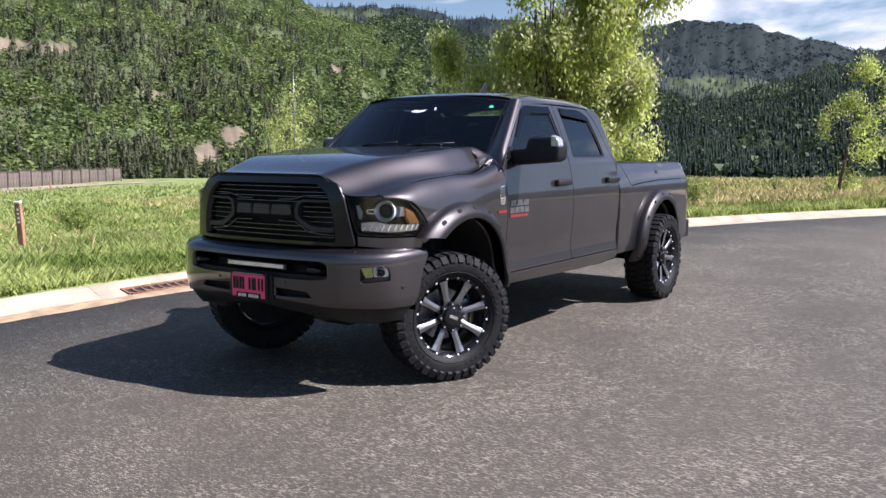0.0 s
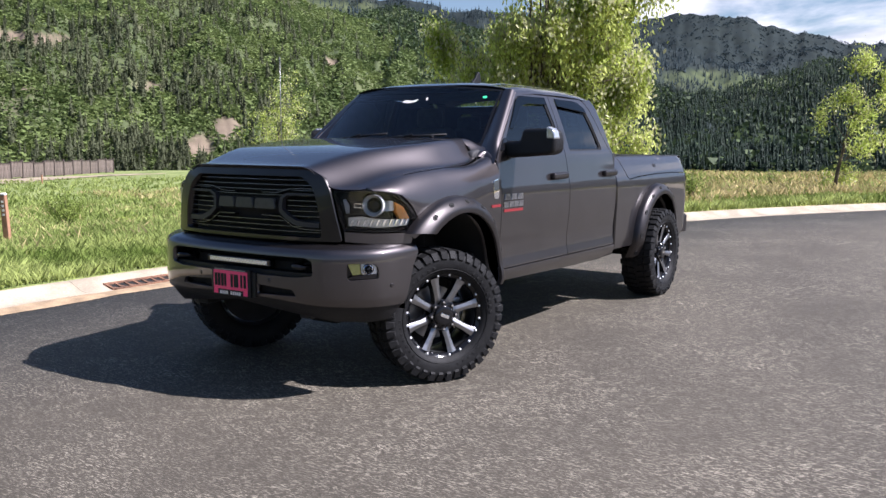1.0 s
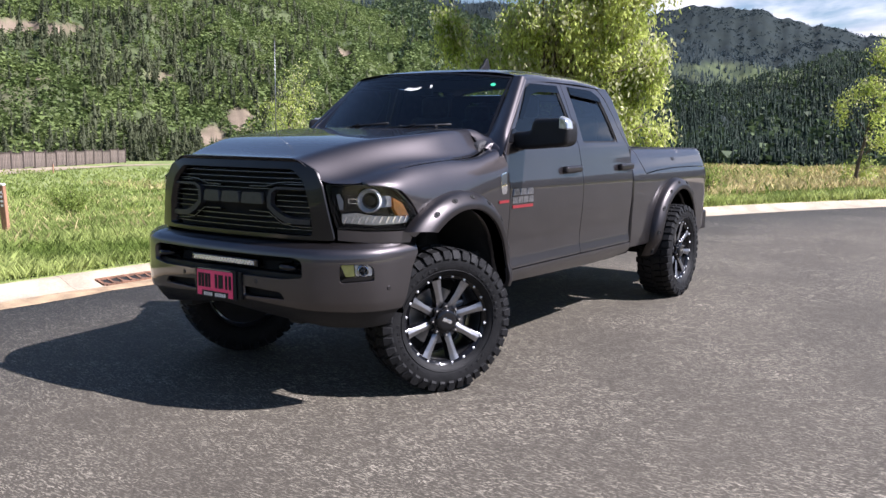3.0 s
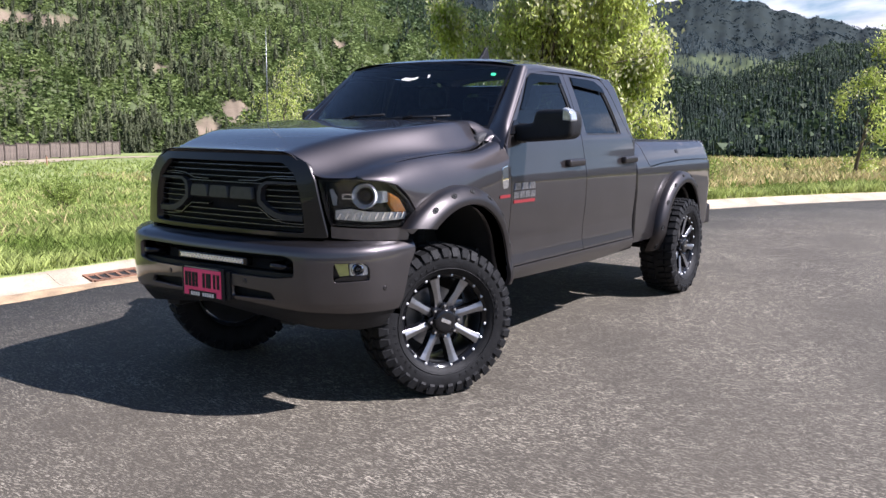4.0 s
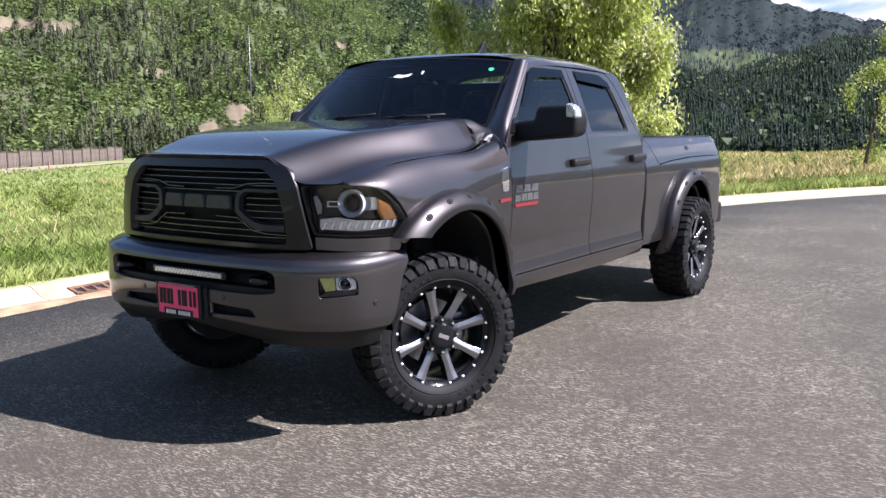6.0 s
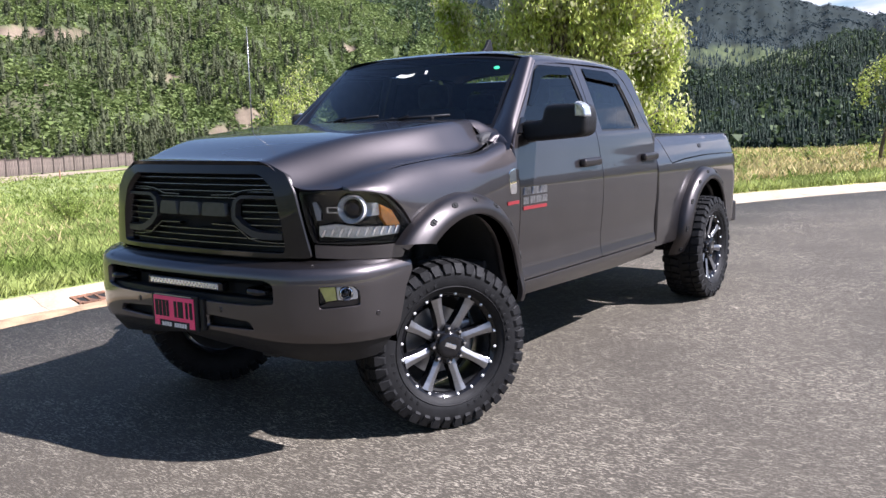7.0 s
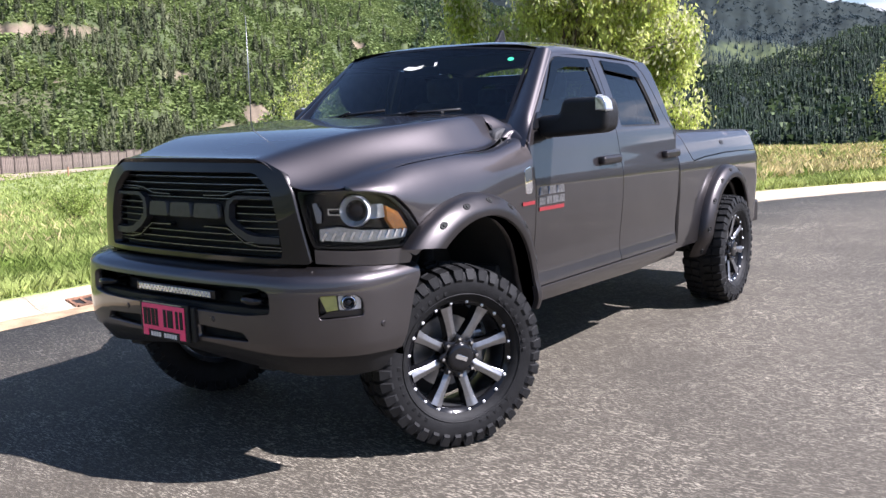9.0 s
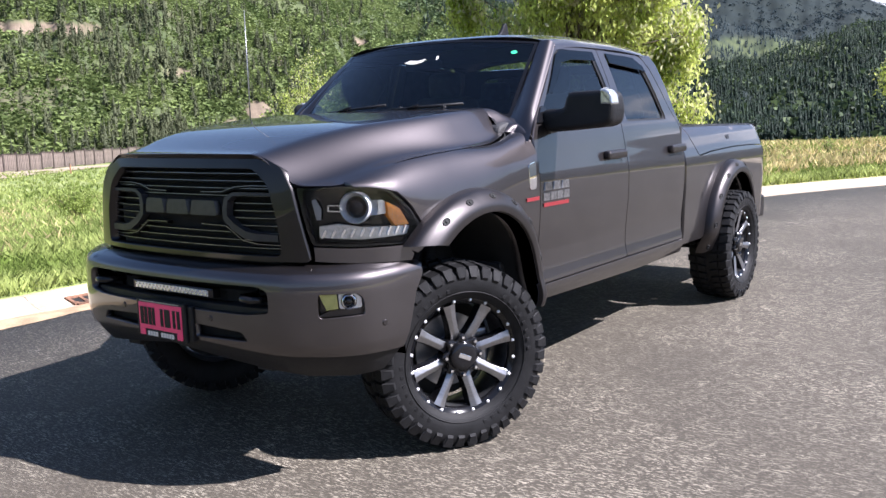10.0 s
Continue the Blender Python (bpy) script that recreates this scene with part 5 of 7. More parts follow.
panel("paper_tag", [(0.19, 0.775), (0.215, 0.775), (0.222, 0.73), (0.205, 0.72)], push(windscreen, 0.004), WHITE_PAINT, ws, depth=0.001, step=0.03, out=(0, -1, 0.6))
panel("round_sticker", [(0.845 + 0.026 * math.cos(t * 0.524), 0.83 + 0.026 * math.sin(t * 0.524)) for t in range(12)], push(windscreen, 0.004), GREEN_DOT, ws, depth=0.001, step=0.03, out=(0, -1, 0.6), label="round green sticker")

ROOF_MID = curve([(1.0, 1.995), (1.06, 2.010), (1.25, 2.040), (1.6, 2.058), (2.0, 2.056), (2.35, 2.042), (2.55, 2.022), (2.64, 2.000), (2.70, 1.965)])
ROOF_DROP = curve([(0, 0), (0.3, 0.006), (0.5, 0.018), (0.62, 0.034), (0.70, 0.054), (0.75, 0.078), (0.775, 0.095), (0.79, 0.112)])


def roof_surface(x, v):
    a = abs(x)
    front = 1.168 - 0.105 * max(0.0, 1 - (a / 0.705) ** 2) + max(0, a - 0.705) * 0.6
    y = front + (2.69 - front) * v
    return Vector((x, y, ROOF_MID(y) - ROOF_DROP(a) + 0.02 * max(0.0, 1.30 - y) * (a / 0.7) ** 2))


xs = np.concatenate([np.linspace(-0.79, -0.66, 9), np.linspace(-0.6, 0.6, 25), np.linspace(0.66, 0.79, 9)])
sheet("roof", roof_surface, xs, np.linspace(0, 1, 33), PAINT, truck, depth=0.02, out=(0, 0, 1))
for side in (1, -1):
    def pillar(u, v, side=side):
        a = Vector((0.770, 0.700, 1.515)).lerp(Vector((0.708, 1.168, 1.966)), u)
        b = Vector((0.948 if side > 0 else 0.88, 0.640, 1.475)).lerp(Vector((0.790 if side > 0 else 0.76, 1.205, 1.948)), u)
        out = Vector((0.62, -0.45, 0.5)) * (0.052 if side > 0 else 0.02) * math.sin(math.pi * min(1, max(0, v))) * (1.0 - 0.45 * u) * float(smoothstep(-0.14, 0.2, u))
        p = a.lerp(b, v) + out
        return Vector((side * p.x, p.y, p.z))
    sheet("front_pillar", pillar, np.linspace(-0.12, 1.0, 19), np.linspace(0, 1, 13), PAINT, truck, out=(side, -0.6, 0.5))

for side in (1, -1):
    def shoulder(u, v, side=side):
        if u < 0.5:
            a = hood_surface(0.80 + 0.39 * u, 1.0) + Vector((0, 0.006, -0.002))
        else:
            a = wing_surface(1)(0.612, 1.448 - 0.10 * (u - 0.5))
        w = min(1.0, max(0.0, u))
        b = Vector((0.720, 0.700, 1.562)) * (1 - w) ** 2 + Vector((0.865, 0.700, 1.520)) * 2 * w * (1 - w) + Vector((0.954, 0.640, 1.435)) * w * w
        p = a.lerp(b, v) + Vector((0.3, -0.2, 1)) * 0.012 * math.sin(math.pi * min(1, max(0, v)))
        return Vector((side * p.x, p.y, p.z))
    sheet("scuttle_corner", shoulder, np.linspace(0, 1, 17), np.linspace(0, 1.08, 11), PAINT, truck, out=(side * 0.5, -0.3, 1))

# Back of the cab with its window, and the scuttle in front of the glass.
def cab_back(x, z):
    return Vector((x, 2.775 - max(0, z - 1.45) * 0.21 - 0.10 * (abs(x) / 0.9) ** 6, z + rake(2.7)))


panel("cab_back", rounded([(-0.80, 0.9), (0.80, 0.9), (0.84, 1.46), (0.79, 1.93), (-0.79, 1.93), (-0.84, 1.46)], 0.05), cab_back, PAINT, truck,
      holes=[rounded([(-0.70, 1.52), (0.70, 1.52), (0.62, 1.86), (-0.62, 1.86)], 0.05)], depth=0.03, step=0.12, out=(0, 1, 0))
panel("rear_window", rounded([(-0.71, 1.51), (0.71, 1.51), (0.63, 1.87), (-0.63, 1.87)], 0.05), push(cab_back, -0.008), GLASS_SIDE, truck, depth=0.003, step=0.2, out=(0, 1, 0))


def scuttle(x, v):
    a = abs(x) / 0.83
    y0, y1 = 0.655 - 0.115 * a ** 2.2, 0.735 - 0.165 * (1 - min(1, a * 1.07) ** 2) + 0.02
    return Vector((x, y0 + (max(y1, y0 + 0.02) - y0) * v, 1.580 - 0.150 * min(1.0, a) ** 14.8 - 0.02 * math.sin(math.pi * min(1, max(0, v)))))


sheet("scuttle_panel", scuttle, np.linspace(-0.80, 0.80, 33), np.linspace(0, 1.1, 7), BLACK_PLASTIC, truck, "black cowl grille below the windscreen", out=(0, 0, 1))
for x0, x1 in ((-0.62, 0.02), (0.02, 0.66)):
    w = new("wiper")
    w.parent = truck
    path = [windscreen(u, 0.035 + 0.035 * t) + Vector((0, -0.022, 0.022)) for t, u in enumerate(np.linspace(x0, x1, 3))]
    rod("wiper_blade", path, 0.008, BLACK_PLASTIC, w)
    rod("wiper_arm", [(x0 * 0.75, 0.60, 1.575), path[1] + Vector((0, -0.02, 0.012))], 0.007, GLOSS_BLACK, w)
for x in (-0.28, 0.12, 0.42):
    block("washer_nozzle", (x - 0.012, 0.585, 1.602), (x + 0.012, 0.615, 1.618), BLACK_PLASTIC, truck, 0.004)

# Aerials.
fin = [(-0.085, 0), (0.075, 0), (0.060, 0.02), (0.048, 0.055), (0.038, 0.092), (0.020, 0.094), (-0.012, 0.045), (-0.05, 0.014)]
prism("roof_fin", fin, 0.024, BLACK_PLASTIC, truck, Matrix.Translation((0.018, 1.865, ROOF_MID(1.865) - 0.004)) @ Matrix.Rotation(radians(90), 4, "Z") @ Matrix.Rotation(radians(90), 4, "X") @ Matrix.Diagonal((1.5, 1.25, 1, 1)), 0.006, "shark-fin aerial")
mast = rod("whip_aerial", [(-0.90, 0.40, 1.44), (-0.902, 0.405, 1.85), (-0.905, 0.41, 2.235)], 0.0045, STEEL, truck, "thin whip aerial", 8, 0.5)
rod("aerial_base", [(-0.90, 0.40, 1.40), (-0.90, 0.40, 1.47)], 0.016, BLACK_PLASTIC, mast)


# ---- truck: nose ----
def nose(s, z):
    p = NOSE.at(s)
    n = NOSE.normal(s)
    back = 0.045 * max(0.0, (z - 1.15) / 0.3) ** 2 * (1 if abs(s) < 0.6 else max(0.0, 1 - (abs(s) - 0.6) / 0.2))
    return Vector((p.x - n.x * back, p.y - n.y * back, z))


def on_nose(points):
    return [(NOSE.of_x(x), z) for x, z in points]


def mirrored(points):
    return list(points) + [(-x, z) for x, z in reversed(points)]


grille = new("grille")
grille.parent = truck
tagged(grille, "black slatted grille in a wide grey frame")
SURROUND = on_nose(rounded(mirrored([(0, 1.424), (0.50, 1.416), (0.605, 1.37), (0.640, 1.295), (0.690, 1.06), (0.708, 0.985), (0, 0.972)][0:1] + [(0.50, 1.416), (0.60, 1.365), (0.640, 1.29), (0.690, 1.06), (0.706, 0.985)])[1:], 0.02))
OPENING = on_nose(rounded([(-0.590, 1.006), (0.590, 1.006), (0.575, 1.16), (0.535, 1.300), (0.455, 1.368), (-0.455, 1.368), (-0.535, 1.300), (-0.575, 1.16)], 0.03))
panel("frame", SURROUND, push(nose, 0.022), SHADED_SATIN, grille, holes=[OPENING], depth=0.07, step=0.05, out=(0, -1, 0.1), label="wide satin grey frame")
# Black sheet painted as the shade behind the slats.
panel("backing", on_nose([(-0.61, 0.985), (0.61, 0.985), (0.59, 1.2), (0.49, 1.38), (-0.49, 1.38), (-0.59, 1.2)]), push(nose, -0.065), HOLLOW_SHADE, grille, depth=0, step=0.2, out=(0, -1, 0))


def half_width(z):
    return float(np.interp(z, (1.0, 1.16, 1.30, 1.368), (0.60, 0.585, 0.545, 0.46)))


inside = push(nose, -0.045)
for i in range(11):
    z = 1.030 + 0.0318 * i
    runs = [(-half_width(z), half_width(z))]
    if 1.10 < z < 1.25:
        runs = [(-half_width(z), -0.33), (0.33, half_width(z))]
    for a, b in runs:
        path = [(NOSE.of_x(x), z) for x in np.linspace(a, b, 13 if b - a > 0.6 else 5)]
        ribbon("slat", path, inside, 0.010, 0.026, SLAT, grille)
        # Thin pale ribbon stands for the highlight on the slat.
        ribbon("slat_edge", [(s, z + 0.0035) for s, z in path], push(nose, -0.0188), 0.0028, 0.002, SLAT_GLINT, grille)
for side in (1, -1):
    hexa = [(0.548, 1.262), (0.42, 1.264), (0.335, 1.262), (0.298, 1.240), (0.288, 1.20), (0.290, 1.160), (0.335, 1.122), (0.40, 1.090), (0.46, 1.082), (0.568, 1.080)]
    ribbon("bracket", [(NOSE.of_x(side * x), z) for x, z in hexa], push(nose, -0.03), [0.016, 0.016, 0.02, 0.028, 0.034, 0.036, 0.038, 0.040, 0.038, 0.036], 0.036, GRILLE_GREY, grille, "grey angular bracket")
    for dz, wide in ((0.032, 0.40), (-0.036, 0.40)):
        outer = [(0.535, 1.262 + dz), (0.42, 1.264 + dz), (0.33, 1.258 + dz), (0.25, 1.235 + dz), (0.12, 1.232 + dz)] if dz > 0 else [(0.57, 1.08 + dz), (0.45, 1.083 + dz), (0.37, 1.095 + dz), (0.27, 1.155 + dz), (0.12, 1.158 + dz)]
        ribbon("slat", [(NOSE.of_x(side * x), z) for x, z in outer], inside, 0.012, 0.030, SLAT, grille)
        ribbon("slat_edge", [(NOSE.of_x(side * x), z + 0.004) for x, z in outer], push(nose, -0.0145), 0.003, 0.002, SLAT_GLINT, grille)
# Three plain blocks stand for the maker's letters.
for x0, x1 in ((-0.245, -0.105), (-0.088, 0.062), (0.078, 0.245)):
    panel("emblem_block", rounded(on_nose([(x0, 1.168), (x1, 1.168), (x1 - 0.012, 1.232), (x0 + 0.012, 1.232)]), 0.012), push(nose, 0.012), LETTER, grille, depth=0.03, step=0.08, out=(0, -1, 0))
# Added black sheet behind the blocks, standing for the grille's shaded depth.
panel("emblem_plate", on_nose([(-0.275, 1.155), (0.275, 1.155), (0.275, 1.245), (-0.275, 1.245)]), push(nose, -0.030), HOLLOW_SHADE, grille, depth=0.02, step=0.1, out=(0, -1, 0))


def mirror_if(side, points):
    return [(side * s, z) for s, z in points]


LAMP = on_nose([(0.652, 1.288), (0.74, 1.291), (0.838, 1.289), (0.905, 1.281), (0.940, 1.262)]) + [(NOSE.of_y(-0.435), 1.18), (NOSE.of_y(-0.372), 1.092), (NOSE.of_y(-0.455), 1.036)] + on_nose([(0.84, 1.040), (0.712, 1.052), (0.690, 1.12), (0.668, 1.22)])
for side in (1, -1):
    lamp = new("headlamp")
    lamp.parent = truck
    tagged(lamp, "clear headlamp with chrome projector and amber corner")
    outline = rounded(mirror_if(side, LAMP), 0.015)
    panel("lens", outline, nose, GLASS_LAMP, lamp, depth=0.012, step=0.06, out=(side, -1, 0.1), label="clear outer lens")
    panel("housing", outline, push(nose, -0.085), GLOSS_BLACK, lamp, depth=0.0, step=0.06, out=(side, -1, 0.1))
    panel("housing_wall", outline, push(nose, -0.006), GLOSS_BLACK, lamp, holes=[shrink(outline, 0.010)], depth=0.085, step=0.2, out=(side, -1, 0.1))
    drl = mirror_if(side, [(NOSE.of_x(0.735), 1.082), (NOSE.of_x(0.735), 1.128), (NOSE.of_x(0.80), 1.135), (NOSE.of_x(0.87), 1.118), (NOSE.of_y(-0.43), 1.106), (NOSE.of_y(-0.445), 1.072), (NOSE.of_x(0.87), 1.066)])
    panel("led_strip", drl, push(nose, -0.022), CLEAR_LED, lamp, depth=0.03, step=0.05, out=(side, -1, 0.1), label="clear ribbed light strip")
    for k in range(10):
        s = NOSE.of_x(0.745) + (NOSE.of_y(-0.45) - NOSE.of_x(0.745)) * k / 9.5
        ribbon("led_rib", [(side * s, 1.078), (side * (s + 0.018), 1.112)], push(nose, -0.0215), 0.012, 0.008, CHROME, lamp)
    amber = mirror_if(side, [(NOSE.of_y(-0.535), 1.215), (NOSE.of_y(-0.475), 1.185), (NOSE.of_y(-0.425), 1.112), (NOSE.of_y(-0.50), 1.112), (NOSE.of_y(-0.53), 1.155)])
    panel("amber_corner", amber, push(nose, -0.028), AMBER, lamp, depth=0.03, step=0.05, out=(side, -1, 0.1), label="amber corner lamp")
    for s0, z0, r in ((NOSE.of_x(0.862), 1.200, 0.064),):
        c = nose(side * s0, z0)
        n = surface_normal(nose, side * s0, z0, (side, -1, 0.1))
        aim = Vector((side * 0.42, -0.9, 0.03)).normalized()
        m = Matrix.Translation(c - n * 0.052) @ aim.to_track_quat("X", "Z").to_matrix().to_4x4()
        proj = turned("projector", [(0.001, 0.0), (r * 1.05, 0.0), (r * 1.08, 0.025), (r * 0.98, 0.040), (r * 0.74, 0.018), (r * 0.70, 0.0)], SILVER, lamp, 32, "chrome projector ring", m)
        turned("projector_lens", [(r * 0.72, 0.006), (r * 0.62, 0.022), (r * 0.42, 0.034), (r * 0.2, 0.040), (0.0005, 0.042)], GLOSS_BLACK, lamp, 28, "dark glass lens", m)
        turned("projector_body", [(0.062, 0.0), (0.05, -0.05)], CHROME, lamp, 24, "", m @ Matrix.Translation((0.0, 0.03 * side, 0)))
    panel("chrome_reflector", mirror_if(side, [(NOSE.of_x(0.880), 1.225), (NOSE.of_y(-0.54), 1.222), (NOSE.of_y(-0.51), 1.165), (NOSE.of_x(0.890), 1.160)]), push(nose, -0.05), SILVER, lamp, depth=0.02, step=0.05, out=(side, -1, 0.2))
    panel("side_marker", rounded(mirror_if(side, [(NOSE.of_x(0.765), 1.185), (NOSE.of_x(0.765), 1.213), (NOSE.of_x(0.815), 1.211), (NOSE.of_x(0.815), 1.183)]), 0.006), push(nose, -0.045), CHROME, lamp, holes=[rounded(mirror_if(side, [(NOSE.of_x(0.769), 1.189), (NOSE.of_x(0.769), 1.209), (NOSE.of_x(0.812), 1.207), (NOSE.of_x(0.812), 1.187)]), 0.004)], depth=0.015, step=0.1, out=(side, -1, 0.1))
    panel("inner_reflector", mirror_if(side, [(NOSE.of_x(0.695), 1.235), (NOSE.of_x(0.712), 1.24), (NOSE.of_x(0.738), 1.195), (NOSE.of_x(0.735), 1.15), (NOSE.of_x(0.715), 1.15)]), push(nose, -0.06), STEEL, lamp, depth=0.01, step=0.05, out=(side, -1, 0.1))
    panel("lamp_filler", mirror_if(side, [(NOSE.of_x(0.718), 0.985), (NOSE.of_x(0.716), 1.044), (NOSE.of_x(0.84), 1.032), (NOSE.of_y(-0.462), 1.026), (NOSE.of_y(-0.425), 0.985), (NOSE.of_y(-0.44), 0.96), (NOSE.of_x(0.84), 0.972)]), nose, PAINT, truck, depth=0.03, step=0.05, out=(side, -1, 0.1), label="painted panel below the headlamp")


# ---- truck: front bumper ----
FACE = curve([(0.46, 0.12), (0.50, 0.09), (0.55, 0.050), (0.60, 0.020), (0.66, 0.004), (0.75, 0.0), (0.86, 0.0), (0.915, 0.006), (0.938, 0.022), (0.955, 0.055), (0.972, 0.13), (0.98, 0.2)])


def bumper_face(s, z):
    p, n = BUMPER.at(s), BUMPER.normal(s)
    d = FACE(z)
    if abs(s) > 0.9:
        d *= 1 - 0.55 * min(1.0, (abs(s) - 0.9) / 0.4)
    return Vector((p.x - n.x * d, p.y - n.y * d, z))


def on_bumper(points):
    return [(BUMPER.of_x(x), z) for x, z in points]


bumper = new("front_bumper")
bumper.parent = truck
tagged(bumper, "heavy grey steel front bumper with a slot and fog lamps")
END = [(BUMPER.of_y(-0.418), 0.968), (BUMPER.of_y(-0.405), 0.952), (BUMPER.of_y(-0.405), 0.90), (BUMPER.of_y(-0.45), 0.83), (BUMPER.of_y(-0.50), 0.66), (BUMPER.of_y(-0.53), 0.60)]
half = [(0.0, 0.972), (BUMPER.of_x(0.6), 0.972)] + END + on_bumper([(0.86, 0.600), (0.62, 0.612), (0.30, 0.636), (0.10, 0.645)])
SLOT = rounded(on_bumper([(-0.615, 0.790), (-0.50, 0.775), (0.50, 0.775), (0.615, 0.790), (0.612, 0.880), (0.56, 0.898), (-0.56, 0.898), (-0.612, 0.880)]), 0.02)
FOG = [(BUMPER.of_x(0.800), 0.868), (BUMPER.of_x(0.915), 0.864), (BUMPER.of_x(0.928), 0.84), (BUMPER.of_x(0.930), 0.772), (BUMPER.of_x(0.80), 0.765)]
AIR = rounded(on_bumper([(0.20, 0.655), (0.50, 0.66), (0.47, 0.70), (0.20, 0.715)]), 0.015)
panel("bumper_shell", [(s, z) for s, z in half] + [(-s, z) for s, z in reversed(half[1:])], bumper_face, PAINT, bumper,
      holes=[SLOT, rounded(FOG, 0.02), rounded([(-s, z) for s, z in FOG], 0.02), AIR, [(-s, z) for s, z in AIR]], depth=0.035, step=0.02, out=(0, -1, 0), edge=0.03)
# Black sheets stand for the shade inside the slot and air openings.
panel("slot_backing", on_bumper([(-0.66, 0.74), (0.66, 0.74), (0.66, 0.93), (-0.66, 0.93)]), push(bumper_face, -0.12), HOLLOW_SHADE, bumper, depth=0, step=0.2, out=(0, -1, 0))
panel("air_backing", on_bumper([(-0.6, 0.63), (0.6, 0.63), (0.6, 0.74), (-0.6, 0.74)]), push(bumper_face, -0.05), HOLLOW_SHADE, bumper, depth=0, step=0.2, out=(0, -1, 0))
panel("slot_step", on_bumper([(-0.60, 0.776), (0.60, 0.776), (0.60, 0.80), (-0.60, 0.80)]), push(bumper_face, -0.035), BLACK_PLASTIC, bumper, depth=0.08, step=0.1, out=(0, -1, 0))
VALANCE = [(BUMPER.of_y(-0.535), 0.594), (BUMPER.of_y(-0.60), 0.50)] + on_bumper([(0.90, 0.485), (0.76, 0.490), (0.36, 0.545), (0.0, 0.592)])
VALANCE = VALANCE + [(-s, z) for s, z in reversed(VALANCE[:-1])] + on_bumper([(-0.86, 0.594), (-0.62, 0.607), (-0.30, 0.630), (0.0, 0.640), (0.30, 0.630), (0.62, 0.607), (0.86, 0.594)])
panel("valance", VALANCE, push(bumper_face, -0.012), BLACK_PLASTIC, bumper, depth=0.03, step=0.05, out=(0, -1, 0), label="black plastic lower valance")
for side in (1, -1):
    path = [Vector((side * x, y, z)) for x, y, z in ((0.46, -0.84, 0.838), (0.46, -0.955, 0.842), (0.49, -0.975, 0.842), (0.53, -0.968, 0.840), (0.55, -0.95, 0.838), (0.55, -0.84, 0.835))]
    rod("tow_hook", path, 0.016, GLOSS_BLACK, bumper, "black tow hook")
    fog = new("fog_lamp")
    fog.parent = truck
    tagged(fog, "chrome fog lamp with a yellowish reflector")
    outl = mirror_if(side, FOG)
    panel("recess", rounded(outl, 0.02), push(bumper_face, -0.065), SATIN, fog, depth=0, step=0.05, out=(side, -1, 0.1))
    panel("yellow_side", mirror_if(side, [(BUMPER.of_x(0.804), 0.862), (BUMPER.of_x(0.858), 0.862), (BUMPER.of_x(0.862), 0.802), (BUMPER.of_x(0.826), 0.797)]), push(bumper_face, -0.018), FOG_YELLOW, fog, depth=0.02, step=0.05, out=(side, -1, 0.1))
    panel("reflector", rounded(mirror_if(side, [(BUMPER.of_x(0.863), 0.862), (BUMPER.of_x(0.912), 0.860), (BUMPER.of_x(0.926), 0.84), (BUMPER.of_x(0.927), 0.800), (BUMPER.of_x(0.866), 0.800)]), 0.01), push(bumper_face, -0.022), SILVER, fog, depth=0.02, step=0.04, out=(side, -1, 0.1))
    c = bumper_face(side * BUMPER.of_x(0.892), 0.832)
    n = surface_normal(bumper_face, side * BUMPER.of_x(0.892), 0.832, (side, -1, 0))
    m = Matrix.Translation(c - n * 0.022) @ n.to_track_quat("X", "Z").to_matrix().to_4x4()
    turned("bulb_ring", [(0.030, 0.0), (0.033, 0.014), (0.026, 0.020), (0.018, 0.004)], CHROME, fog, 20, "", m)
    turned("bulb", [(0.017, 0.004), (0.012, 0.016), (0.0005, 0.02)], GLOSS_BLACK, fog, 16, "", m)
    panel("glass", rounded(mirror_if(side, FOG[:3] + [(BUMPER.of_x(0.930), 0.797), (BUMPER.of_x(0.81), 0.797)]), 0.015), push(bumper_face, -0.004), GLASS_LAMP, fog, depth=0.004, step=0.06, out=(side, -1, 0.1))
    panel("sill", mirror_if(side, [(BUMPER.of_x(0.790), 0.770), (BUMPER.of_x(0.932), 0.775), (BUMPER.of_x(0.930), 0.800), (BUMPER.of_x(0.835), 0.795)]), push(bumper_face, -0.02), SATIN, fog, depth=0.02, step=0.05, out=(side, -1, 0.3))
    for s, z in ((BUMPER.of_x(0.962), 0.725), (BUMPER.of_x(0.30), 0.745)):
        p = bumper_face(side * s, z)
        n = surface_normal(bumper_face, side * s, z, (side, -1, 0))
        turned("parking_sensor", [(0.0005, 0.004), (0.010, 0.004), (0.013, 0.001), (0.014, -0.002)], SATIN, bumper, 16, "", Matrix.Translation(p) @ n.to_track_quat("X", "Z").to_matrix().to_4x4())

light_bar = new("light_bar")
light_bar.parent = truck
tagged(light_bar, "slim LED light bar in the bumper slot")
block("housing", (-0.275, -0.955, 0.818), (0.275, -0.905, 0.862), GLOSS_BLACK, light_bar, 0.006)
block("clear_cover", (-0.252, -0.9585, 0.826), (0.252, -0.9545, 0.854), CLEAR_LED, light_bar, 0.002, "row of clear LEDs")
led = None
for i in range(40):
    if led is None:
        led = turned("led", [(0.0062, 0.0), (0.0048, 0.0022), (0.0005, 0.003)], CHROME, light_bar, 10)
        base_led = led
        m0 = Vector((0, -1, 0)).to_track_quat("X", "Z").to_matrix().to_4x4()
    else:
        led = new("led", base_led.data)
        led.parent = light_bar
    led.matrix_basis = Matrix.Translation((-0.2435 + 0.0125 * i, -0.959, 0.833 if i % 2 else 0.847)) @ m0

